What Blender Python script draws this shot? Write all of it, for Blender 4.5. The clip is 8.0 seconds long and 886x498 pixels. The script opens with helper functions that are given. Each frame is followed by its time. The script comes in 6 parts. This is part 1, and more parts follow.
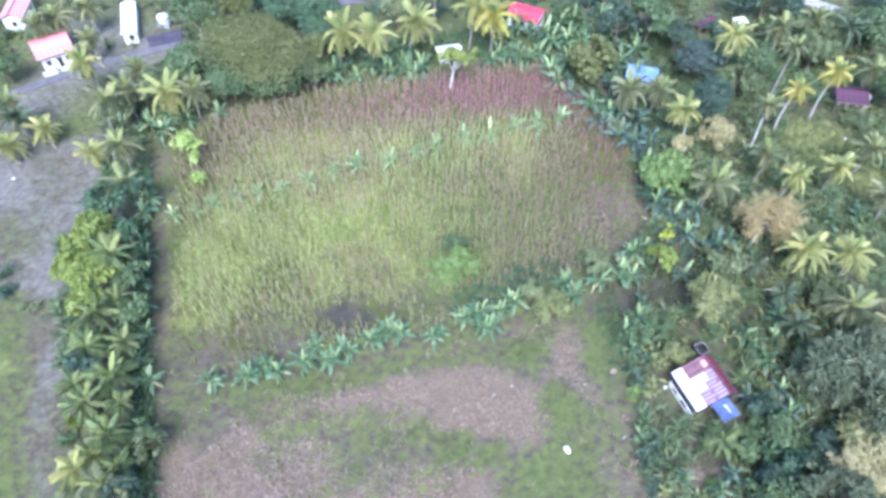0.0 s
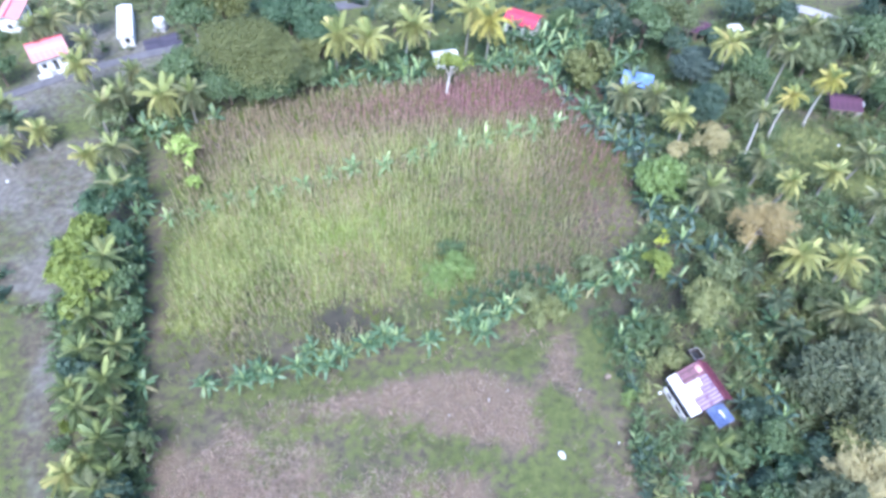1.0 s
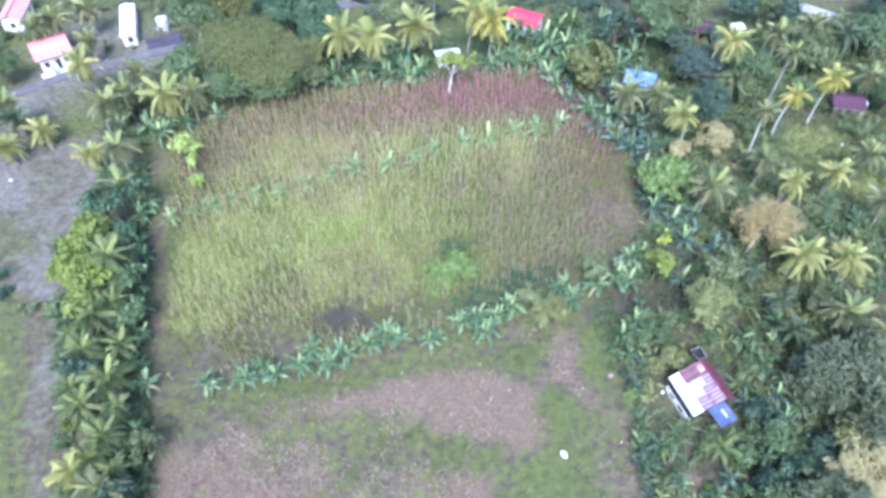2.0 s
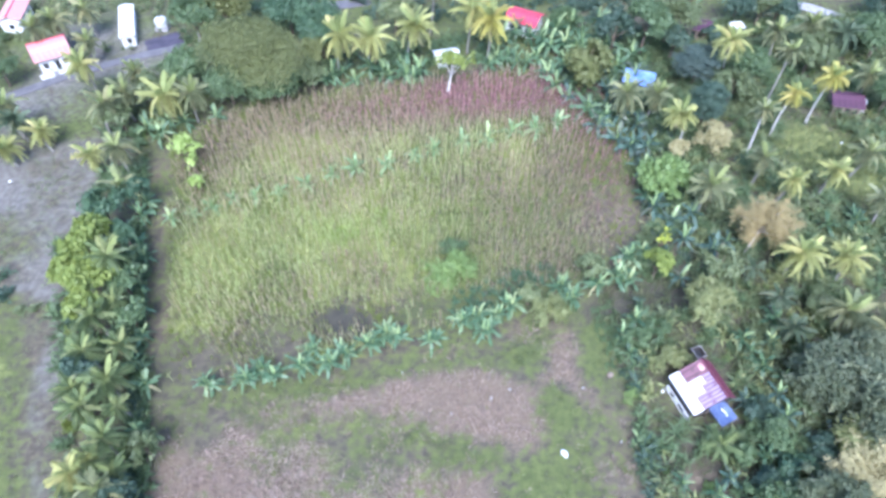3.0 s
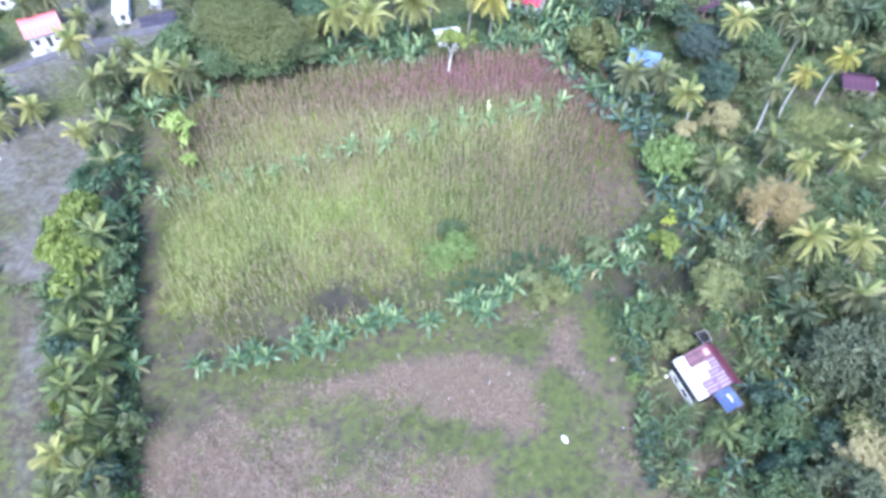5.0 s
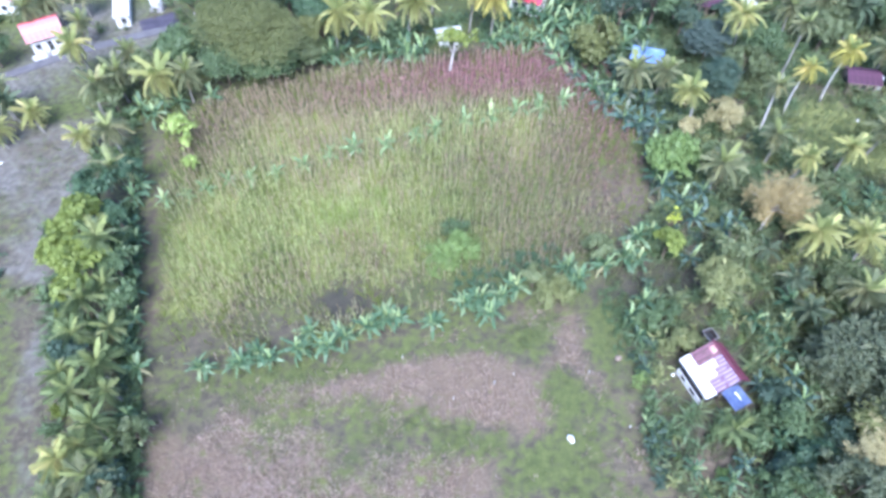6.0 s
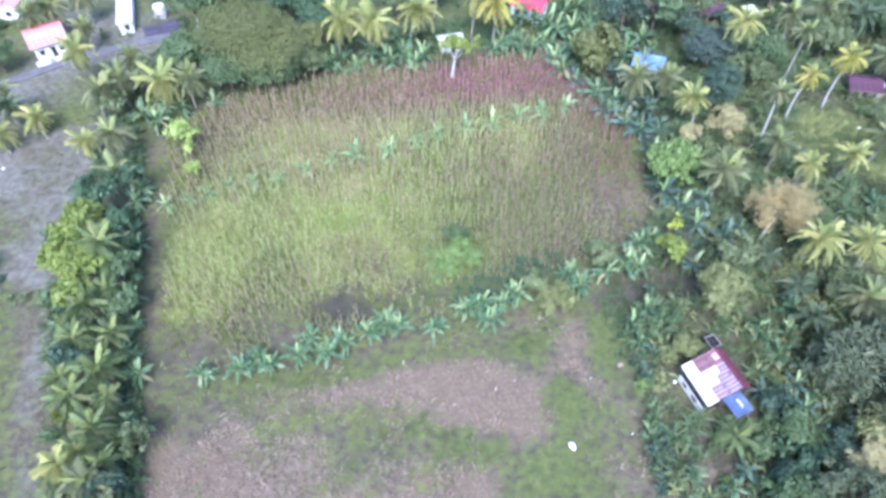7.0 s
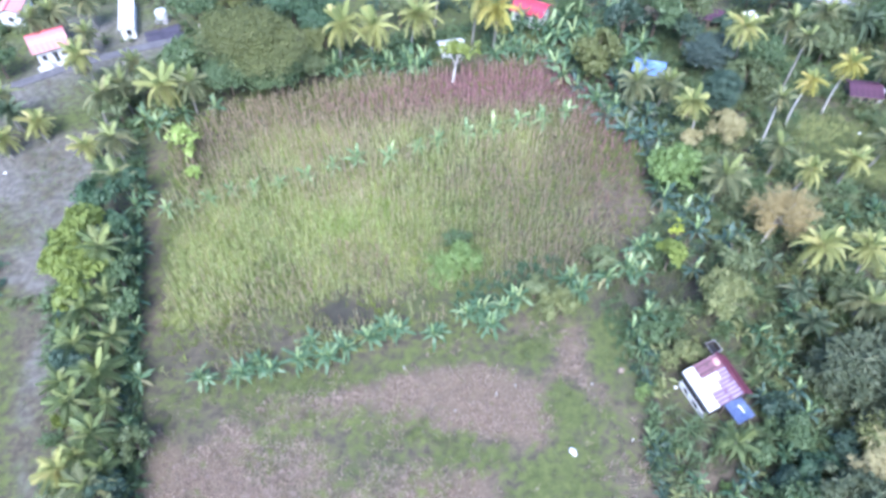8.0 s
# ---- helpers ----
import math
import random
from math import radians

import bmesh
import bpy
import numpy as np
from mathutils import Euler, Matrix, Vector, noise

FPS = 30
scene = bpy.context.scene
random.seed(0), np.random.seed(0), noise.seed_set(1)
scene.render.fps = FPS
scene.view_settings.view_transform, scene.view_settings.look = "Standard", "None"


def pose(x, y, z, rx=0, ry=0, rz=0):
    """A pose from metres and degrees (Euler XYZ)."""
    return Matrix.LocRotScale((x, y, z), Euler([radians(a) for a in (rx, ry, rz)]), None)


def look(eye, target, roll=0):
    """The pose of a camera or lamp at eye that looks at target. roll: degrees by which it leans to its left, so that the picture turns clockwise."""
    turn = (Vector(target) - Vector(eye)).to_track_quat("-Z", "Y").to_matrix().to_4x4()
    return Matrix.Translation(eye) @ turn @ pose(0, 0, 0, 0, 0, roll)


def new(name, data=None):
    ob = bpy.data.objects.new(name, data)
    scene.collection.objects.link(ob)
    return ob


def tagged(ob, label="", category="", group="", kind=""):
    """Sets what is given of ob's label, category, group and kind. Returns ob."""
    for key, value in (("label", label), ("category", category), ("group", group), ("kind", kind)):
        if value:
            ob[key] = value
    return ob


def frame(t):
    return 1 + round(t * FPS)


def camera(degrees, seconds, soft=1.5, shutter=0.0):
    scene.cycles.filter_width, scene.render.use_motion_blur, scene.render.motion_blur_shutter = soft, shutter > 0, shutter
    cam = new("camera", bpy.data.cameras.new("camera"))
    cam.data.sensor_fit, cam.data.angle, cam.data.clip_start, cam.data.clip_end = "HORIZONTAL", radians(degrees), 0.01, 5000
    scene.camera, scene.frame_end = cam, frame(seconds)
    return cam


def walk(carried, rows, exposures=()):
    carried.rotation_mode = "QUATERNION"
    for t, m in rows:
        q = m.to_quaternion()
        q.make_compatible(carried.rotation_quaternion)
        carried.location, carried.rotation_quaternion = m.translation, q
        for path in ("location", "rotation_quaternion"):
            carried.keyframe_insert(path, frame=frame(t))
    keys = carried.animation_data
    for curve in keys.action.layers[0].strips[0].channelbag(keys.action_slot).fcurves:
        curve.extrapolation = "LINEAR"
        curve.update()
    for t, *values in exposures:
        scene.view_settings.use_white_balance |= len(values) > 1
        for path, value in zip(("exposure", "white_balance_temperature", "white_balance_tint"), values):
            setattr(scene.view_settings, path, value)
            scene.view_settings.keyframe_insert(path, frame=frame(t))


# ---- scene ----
# ---- camera ----
cam = camera(70.5, 8.0, soft=3.2)
PATH = [
    (0, 0.028, 0.095, 66.306, 39.547, -0.151, 0.297),
    (0.5, 0.028, 0.095, 66.306, 39.641, -0.71, 0.299),
    (1, 0.028, 0.095, 66.306, 39.977, -0.602, 0.202),
    (1.5, 0.028, 0.095, 66.306, 39.899, -0.527, 0.364),
    (3, 0.028, 0.095, 66.306, 39.871, -0.367, 0.209),
    (3.5, 0.028, 0.095, 66.306, 39.805, 0.007, -0.007),
    (4, 0.028, 0.095, 66.306, 39.816, 0.08, 0.268),
    (4.5, 0.028, 0.095, 66.306, 39.877, 0.435, 0.375),
    (4.7, 0.2, 0.3, 65.0, 38.88, -0.651, 0.509),
    (5.8, 0.473, 0.63, 63.15, 39.74, 0.117, 0.53),
    (6, 0.473, 0.63, 63.15, 39.244, 0.1, 0.35),
    (6.5, 0.473, 0.63, 63.15, 39.111, -0.278, 0.454),
    (7, 0.473, 0.63, 63.15, 39.793, 0.117, 0.53),
    (7.5, 0.473, 0.63, 63.15, 40.009, 0.04, 0.49),
    (8, 0.473, 0.63, 63.15, 40.253, 0.116, 0.627),
]
walk(cam, [(t, pose(x, y, z, rx, ry, rz)) for t, x, y, z, rx, ry, rz in PATH], exposures=[(0.0, 1.29, 5000, 15), (8.0, 1.29, 5000, 15)])

# ---- light: hazy sun behind the camera, blue sky fill ----
SUN_FROM = Vector((-0.03, -0.64, 0.85)).normalized()
world = bpy.data.worlds.new("sky_world")
scene.world = world
world.use_nodes = True
wn = world.node_tree
sky = wn.nodes.new("ShaderNodeTexSky")
sky.sky_type, sky.sun_disc = "NISHITA", False
sky.sun_elevation = math.asin(SUN_FROM.z)
sky.sun_rotation = math.atan2(SUN_FROM.x, SUN_FROM.y)
sky.dust_density, sky.air_density = 3.0, 1.2
wn.nodes["Background"].inputs["Strength"].default_value = 0.135
wn.links.new(sky.outputs["Color"], wn.nodes["Background"].inputs["Color"])
sun_data = bpy.data.lights.new("sun", "SUN")
sun_data.energy, sun_data.angle, sun_data.color = 2.4, radians(28.0), (1.0, 0.93, 0.80)
sun = new("sun", sun_data)
sun.matrix_world = look(SUN_FROM * 200, (0, 0, 0))


# ---- materials ----
def shader(name):
    m = bpy.data.materials.new(name)
    m.use_nodes = True
    nt = m.node_tree
    return m, nt, nt.nodes["Principled BSDF"]


def node(nt, kind, **values):
    n = nt.nodes.new(kind)
    for key, value in values.items():
        n.inputs[key].default_value = value
    return n


def mixed(nt, fac, a, b, mode="MIX"):
    """Mix of two colours (sockets or tuples) by fac (socket or number)."""
    n = nt.nodes.new("ShaderNodeMix")
    n.data_type, n.blend_type = "RGBA", mode
    for socket, value in ((n.inputs[0], fac), (n.inputs[6], a), (n.inputs[7], b)):
        if isinstance(value, bpy.types.NodeSocket):
            nt.links.new(value, socket)
        elif isinstance(value, tuple):
            socket.default_value = (*value, 1.0)
        else:
            socket.default_value = value
    return n.outputs[2]


def noisy(nt, scale, detail=4.0, rough=0.6, lo=0.35, hi=0.65, coords="Object"):
    tc = nt.nodes.new("ShaderNodeTexCoord")
    n = node(nt, "ShaderNodeTexNoise", Scale=scale, Detail=detail, Roughness=rough)
    nt.links.new(tc.outputs[coords], n.inputs["Vector"])
    r = node(nt, "ShaderNodeMapRange", **{"From Min": lo, "From Max": hi})
    nt.links.new(n.outputs["Fac"], r.inputs["Value"])
    return r.outputs["Result"]


def bumped(nt, bsdf, height, strength=0.4, distance=0.05):
    b = node(nt, "ShaderNodeBump", Strength=strength, Distance=distance)
    nt.links.new(height, b.inputs["Height"])
    nt.links.new(b.outputs["Normal"], bsdf.inputs["Normal"])


def leafy(name, dark, light, dry, trans=0.25, rough=0.55, island=True):
    """Foliage: two greens by piece, a few pieces gone dry, veined relief, some light passing through."""
    m, nt, bsdf = shader(name)
    info = nt.nodes.new("ShaderNodeObjectInfo")
    rnd = info.outputs["Random"]
    if island:
        geo = nt.nodes.new("ShaderNodeNewGeometry")
        add = nt.nodes.new("ShaderNodeMath")
        add.operation = "MULTIPLY_ADD"
        add.inputs[1].default_value = 0.35
        nt.links.new(info.outputs["Random"], add.inputs[0])
        half = nt.nodes.new("ShaderNodeMath")
        half.operation = "MULTIPLY"
        half.inputs[1].default_value = 0.65
        nt.links.new(geo.outputs["Random Per Island"], half.inputs[0])
        nt.links.new(half.outputs[0], add.inputs[2])
        rnd = add.outputs[0]
    col = mixed(nt, rnd, dark, light)
    ramp = node(nt, "ShaderNodeMapRange", **{"From Min": 0.80, "From Max": 0.98})
    nt.links.new(rnd, ramp.inputs["Value"])
    col = mixed(nt, ramp.outputs["Result"], col, dry)
    col = mixed(nt, noisy(nt, 1.3, 3.0), col, mixed(nt, 0.6, col, light), "MIX")
    nt.links.new(col, bsdf.inputs["Base Color"])
    bsdf.inputs["Roughness"].default_value = rough
    bsdf.inputs["Specular IOR Level"].default_value = 0.5
    tr = nt.nodes.new("ShaderNodeBsdfTranslucent")
    nt.links.new(mixed(nt, 0.5, col, light), tr.inputs["Color"])
    mx = nt.nodes.new("ShaderNodeMixShader")
    mx.inputs[0].default_value = trans
    nt.links.new(bsdf.outputs[0], mx.inputs[1])
    nt.links.new(tr.outputs[0], mx.inputs[2])
    nt.links.new(mx.outputs[0], nt.nodes["Material Output"].inputs["Surface"])
    return m


def plain(name, a, b, scale=2.0, rough=0.7, metal=0.0, bump=0.3, dist=0.02):
    """A worn surface: two tones in patches and grain, with relief."""
    m, nt, bsdf = shader(name)
    big, fine = noisy(nt, scale), noisy(nt, scale * 9, 6.0)
    col = mixed(nt, big, a, b)
    col = mixed(nt, fine, col, mixed(nt, 0.35, col, b))
    nt.links.new(col, bsdf.inputs["Base Color"])
    bsdf.inputs["Roughness"].default_value = rough
    bsdf.inputs["Metallic"].default_value = metal
    bumped(nt, bsdf, fine, bump, dist)
    return m


def striped(name, a, b, period, rust, rough=0.45):
    """Rust-streaked corrugated sheet: stripes along the sheet."""
    m, nt, bsdf = shader(name)
    tc = nt.nodes.new("ShaderNodeTexCoord")
    wv = node(nt, "ShaderNodeTexWave", Scale=0.314 / period, Distortion=1.6, Detail=3.0)
    wv.bands_direction = "Y"
    nt.links.new(tc.outputs["Object"], wv.inputs["Vector"])
    col = mixed(nt, wv.outputs["Fac"], a, b)
    col = mixed(nt, noisy(nt, 1.1, 5.0, lo=0.5, hi=0.7), col, rust)
    nt.links.new(col, bsdf.inputs["Base Color"])
    bsdf.inputs["Roughness"].default_value = rough
    return m


M = {
    "palm": leafy("palm_frond_leaf", (0.095, 0.135, 0.07), (0.37, 0.385, 0.21), (0.48, 0.44, 0.22), 0.25, 0.45, False),
    "palm_young": leafy("palm_young_leaf", (0.28, 0.34, 0.115), (0.48, 0.52, 0.230), (0.52, 0.54, 0.256), 0.3, 0.45, False),
    "palm_yellow": leafy("palm_yellow_leaf", (0.26, 0.285, 0.10), (0.57, 0.575, 0.24), (0.57, 0.50, 0.22), 0.25, 0.45, False),
    "palm_lush": leafy("palm_lush_leaf", (0.085, 0.125, 0.056), (0.28, 0.345, 0.155), (0.42, 0.43, 0.2), 0.28, 0.45, False),
    "palm_dark": leafy("palm_dark_leaf", (0.055, 0.092, 0.052), (0.2, 0.25, 0.155), (0.3, 0.3, 0.16), 0.2, 0.45, False),
    "palm_dead": leafy("palm_dead_leaf", (0.25, 0.225, 0.115), (0.47, 0.44, 0.24), (0.40, 0.34, 0.18), 0.15, 0.7, False),
    "banana": leafy("banana_leaf", (0.065, 0.130, 0.068), (0.185, 0.285, 0.150), (0.36, 0.42, 0.20), 0.25, 0.4, False),
    "banana_new": leafy("banana_young_leaf", (0.30, 0.44, 0.19), (0.48, 0.58, 0.28), (0.52, 0.58, 0.27), 0.3, 0.4, False),
    "banana_deep": leafy("banana_deep_leaf", (0.036, 0.082, 0.042), (0.115, 0.190, 0.095), (0.20, 0.26, 0.12), 0.2, 0.45, False),
    "banana_grey": leafy("banana_grey_leaf", (0.05, 0.095, 0.075), (0.125, 0.195, 0.145), (0.24, 0.23, 0.15), 0.2, 0.45, False),
    "palm_gold": leafy("palm_gold_leaf", (0.40, 0.39, 0.085), (0.64, 0.60, 0.20), (0.60, 0.50, 0.21), 0.25, 0.45, False),
    "fern": leafy("fern_leaf", (0.050, 0.084, 0.038), (0.178, 0.252, 0.115), (0.3, 0.37, 0.16)),
    "banana_light": leafy("banana_light_leaf", (0.17, 0.27, 0.12), (0.33, 0.45, 0.22), (0.40, 0.46, 0.22), 0.25, 0.4, False),
    "deep": leafy("deep_green_leaf", (0.032, 0.062, 0.038), (0.1, 0.155, 0.108), (0.17, 0.2, 0.099)),
    "big": leafy("rain_tree_leaf", (0.108, 0.130, 0.048), (0.225, 0.245, 0.090), (0.27, 0.29, 0.11), 0.32),
    "teal": leafy("teal_green_leaf", (0.035, 0.074, 0.043), (0.120, 0.198, 0.105), (0.19, 0.27, 0.13)),
    "slate": leafy("blue_grey_leaf", (0.052, 0.086, 0.072), (0.125, 0.170, 0.142), (0.14, 0.18, 0.14)),
    "bright": leafy("bright_green_leaf", (0.130, 0.205, 0.066), (0.295, 0.395, 0.135), (0.38, 0.46, 0.17), 0.3),
    "lime": leafy("lime_leaf", (0.115, 0.165, 0.038), (0.32, 0.38, 0.092), (0.42, 0.46, 0.141), 0.3),
    "lemon": leafy("lemon_green_leaf", (0.22, 0.32, 0.064), (0.45, 0.55, 0.166), (0.55, 0.60, 0.230), 0.3),
    "litter": leafy("dead_stalk", (0.23, 0.175, 0.145), (0.52, 0.42, 0.355), (0.48, 0.37, 0.31), 0.15, 0.8),
    "yellow": leafy("yellow_leaf", (0.36, 0.43, 0.05), (0.58, 0.62, 0.09), (0.62, 0.62, 0.13), 0.3),
    "olive": leafy("olive_leaf", (0.055, 0.085, 0.037), (0.215, 0.255, 0.118), (0.32, 0.33, 0.165)),
    "feathery": leafy("feathery_olive_leaf", (0.105, 0.130, 0.050), (0.330, 0.355, 0.145), (0.42, 0.42, 0.19)),
    "straw": leafy("straw_leaf", (0.30, 0.27, 0.125), (0.52, 0.47, 0.25), (0.54, 0.46, 0.26), 0.2, 0.7),
    "brown": leafy("dead_brown_leaf", (0.26, 0.205, 0.09), (0.47, 0.385, 0.18), (0.37, 0.295, 0.13), 0.1, 0.75),
    "bamboo": leafy("bamboo_leaf", (0.032, 0.054, 0.034), (0.185, 0.215, 0.118), (0.37, 0.36, 0.2)),
    "trunk": plain("palm_trunk_bark", (0.20, 0.18, 0.165), (0.36, 0.34, 0.31), 1.2, 0.9),
    "pale_bark": plain("pale_bark", (0.48, 0.45, 0.44), (0.70, 0.67, 0.65), 1.5, 0.9),
    "bark": plain("brown_bark", (0.12, 0.09, 0.065), (0.24, 0.19, 0.14), 1.5, 0.9),
    "stem": plain("banana_stem", (0.16, 0.20, 0.08), (0.34, 0.30, 0.16), 1.8, 0.7),
    "culm": plain("bamboo_culm", (0.30, 0.32, 0.14), (0.50, 0.46, 0.24), 2.0, 0.5),
    "dry_culm": plain("dry_bamboo_culm", (0.42, 0.36, 0.25), (0.62, 0.55, 0.42), 2.0, 0.6),
    "white_roof": plain("white_painted_sheet", (0.60, 0.60, 0.62), (0.72, 0.72, 0.73), 0.8, 0.4, 0.0, 0.1),
    "red_roof": plain("bright_red_sheet", (0.55, 0.035, 0.07), (0.68, 0.08, 0.13), 0.9, 0.45, 0.0, 0.1),
    "pink_roof": plain("sun_bleached_red_sheet", (0.50, 0.20, 0.205), (0.64, 0.35, 0.345), 0.7, 0.45, 0.0, 0.1),
    "maroon": plain("rusty_maroon_sheet", (0.075, 0.016, 0.032), (0.17, 0.045, 0.072), 0.9, 0.6),
    "purple": plain("faded_purple_sheet", (0.045, 0.018, 0.036), (0.105, 0.045, 0.08), 0.8, 0.6),
    "stripe": striped("rust_striped_sheet", (0.14, 0.07, 0.15), (0.32, 0.24, 0.365), 0.42, (0.13, 0.05, 0.11)),
    "maroon_band": striped("rust_banded_maroon_sheet", (0.065, 0.012, 0.03), (0.20, 0.07, 0.115), 0.50, (0.08, 0.02, 0.04)),
    "blue": plain("blue_tarpaulin", (0.065, 0.09, 0.22), (0.14, 0.19, 0.36), 1.4, 0.5, 0.0, 0.6, 0.05),
    "pale_blue": plain("pale_blue_tarpaulin", (0.10, 0.20, 0.58), (0.32, 0.44, 0.76), 0.7, 0.5, 0.0, 0.6, 0.05),
    "wall": plain("white_painted_block", (0.72, 0.71, 0.70), (0.84, 0.83, 0.82), 1.0, 0.85),
    "dark": plain("dark_opening", (0.020, 0.020, 0.024), (0.05, 0.05, 0.055), 2.0, 0.6),
    "wood": plain("weathered_timber", (0.16, 0.12, 0.09), (0.32, 0.26, 0.21), 3.0, 0.85),
    "dark_wood": plain("dark_boards_and_eave_shade", (0.03, 0.026, 0.026), (0.075, 0.06, 0.055), 3.0, 0.85),
    "concrete": plain("stained_concrete", (0.26, 0.25, 0.26), (0.42, 0.40, 0.42), 1.2, 0.9),
    "asphalt": plain("worn_asphalt", (0.105, 0.10, 0.112), (0.165, 0.158, 0.170), 0.5, 0.9),
    "dark_yard": plain("oil_dark_paving", (0.040, 0.035, 0.056), (0.082, 0.074, 0.108), 0.6, 0.9),
    "sack": plain("white_plastic_sack", (0.74, 0.74, 0.74), (0.86, 0.86, 0.86), 4.0, 0.5),
}


def ground_material():
    """Soil, straw litter and grass, laid by the cover written on the ground's points, broken up by noise."""
    m, nt, bsdf = shader("farm_ground")

    def cover(name, noise_socket, amount, lo, hi):
        at = nt.nodes.new("ShaderNodeAttribute")
        at.attribute_name = name
        add = nt.nodes.new("ShaderNodeMath")
        add.operation = "MULTIPLY_ADD"
        nt.links.new(noise_socket, add.inputs[0])
        add.inputs[1].default_value = amount
        nt.links.new(at.outputs["Fac"], add.inputs[2])
        r = node(nt, "ShaderNodeMapRange", **{"From Min": lo, "From Max": hi})
        r.interpolation_type = "SMOOTHSTEP"
        nt.links.new(add.outputs[0], r.inputs["Value"])
        return r.outputs["Result"]

    n_big, n_mid, n_fine = noisy(nt, 0.25, 5.0), noisy(nt, 1.1, 5.0), noisy(nt, 5.0, 6.0)
    soil = mixed(nt, n_mid, (0.076, 0.066, 0.050), (0.142, 0.122, 0.092))
    straw = mixed(nt, n_fine, (0.100, 0.075, 0.055), (0.252, 0.195, 0.143))
    grass = mixed(nt, n_mid, (0.055, 0.073, 0.025), (0.119, 0.139, 0.047))
    grass = mixed(nt, n_fine, grass, mixed(nt, 0.5, grass, (0.158, 0.173, 0.070)))
    red = mixed(nt, n_fine, (0.11, 0.055, 0.06), (0.23, 0.135, 0.14))
    pave = mixed(nt, n_mid, (0.122, 0.112, 0.100), (0.210, 0.197, 0.177))
    col = mixed(nt, cover("straw", n_mid, 0.30, 0.30, 0.95), soil, straw)
    col = mixed(nt, cover("red", n_mid, 0.3, 0.3, 1.0), col, red)
    col = mixed(nt, cover("grass", n_mid, 0.60, 0.46, 1.05), col, grass)
    col = mixed(nt, cover("weedy", n_mid, 0.35, 0.25, 0.95), col, mixed(nt, n_fine, (0.165, 0.180, 0.056), (0.310, 0.320, 0.120)))
    col = mixed(nt, cover("bare", n_big, 0.3, 0.35, 1.0), col, pave)
    # near-black soil tone: damp spots, and shade painted into the ground colour
    col = mixed(nt, cover("damp_shade", n_mid, 0.3, 0.25, 1.0), col, mixed(nt, n_fine, (0.036, 0.037, 0.030), (0.066, 0.064, 0.054)))
    nt.links.new(col, bsdf.inputs["Base Color"])
    bsdf.inputs["Roughness"].default_value = 0.95
    bsdf.inputs["Specular IOR Level"].default_value = 0.2
    bumped(nt, bsdf, n_fine, 0.45, 0.05)
    return m


def crop_material():
    """Maize leaves: green to straw by 'dry', towards rust by 'rust', each leaf a little different."""
    m, nt, bsdf = shader("maize_leaf")
    geo = nt.nodes.new("ShaderNodeNewGeometry")
    dry, rust = nt.nodes.new("ShaderNodeAttribute"), nt.nodes.new("ShaderNodeAttribute")
    dry.attribute_name, rust.attribute_name = "dry", "rust"
    rnd = geo.outputs["Random Per Island"]
    green = mixed(nt, rnd, (0.43, 0.50, 0.18), (0.67, 0.74, 0.335))
    tan = mixed(nt, rnd, (0.43, 0.335, 0.235), (0.70, 0.57, 0.43))
    ruddy = mixed(nt, rnd, (0.30, 0.135, 0.15), (0.68, 0.42, 0.43))
    col = mixed(nt, dry.outputs["Fac"], green, tan)
    col = mixed(nt, rust.outputs["Fac"], col, ruddy)
    tone = nt.nodes.new("ShaderNodeAttribute")
    tone.attribute_name = "tone"
    col = mixed(nt, tone.outputs["Fac"], mixed(nt, 0.40, col, (0.05, 0.05, 0.02)), col)
    nt.links.new(col, bsdf.inputs["Base Color"])
    bsdf.inputs["Roughness"].default_value = 0.65
    tr = nt.nodes.new("ShaderNodeBsdfTranslucent")
    nt.links.new(col, tr.inputs["Color"])
    mx = nt.nodes.new("ShaderNodeMixShader")
    mx.inputs[0].default_value = 0.38
    nt.links.new(bsdf.outputs[0], mx.inputs[1])
    nt.links.new(tr.outputs[0], mx.inputs[2])
    nt.links.new(mx.outputs[0], nt.nodes["Material Output"].inputs["Surface"])
    return m


# ---- mesh helpers ----
def mesh_of(name, verts, faces, material, smooth=False):
    me = bpy.data.meshes.new(name)
    me.from_pydata([tuple(map(float, v)) for v in verts], [], faces)
    me.materials.append(material)
    if smooth:
        me.polygons.foreach_set("use_smooth", [True] * len(me.polygons))
    me.update()
    return me


def quads_of(name, points, material):
    """One mesh of loose quads from an array (n, 4, 3)."""
    points = np.asarray(points, float).reshape(-1, 3)
    me = bpy.data.meshes.new(name)
    n = len(points) // 4
    me.vertices.add(4 * n)
    me.vertices.foreach_set("co", points.ravel())
    me.loops.add(4 * n)
    me.loops.foreach_set("vertex_index", np.arange(4 * n))
    me.polygons.add(n)
    me.polygons.foreach_set("loop_start", np.arange(0, 4 * n, 4))
    me.materials.append(material)
    me.update()
    me.validate()
    return me


def part(name, data, parent, m=None, label=""):
    """Links a mesh (or a bmesh's mesh) as one object under a thing or a part."""
    ob = new(name, data)
    ob.parent = parent
    if m is not None:
        ob.matrix_basis = m
    if label:
        ob["label"] = label
    return ob


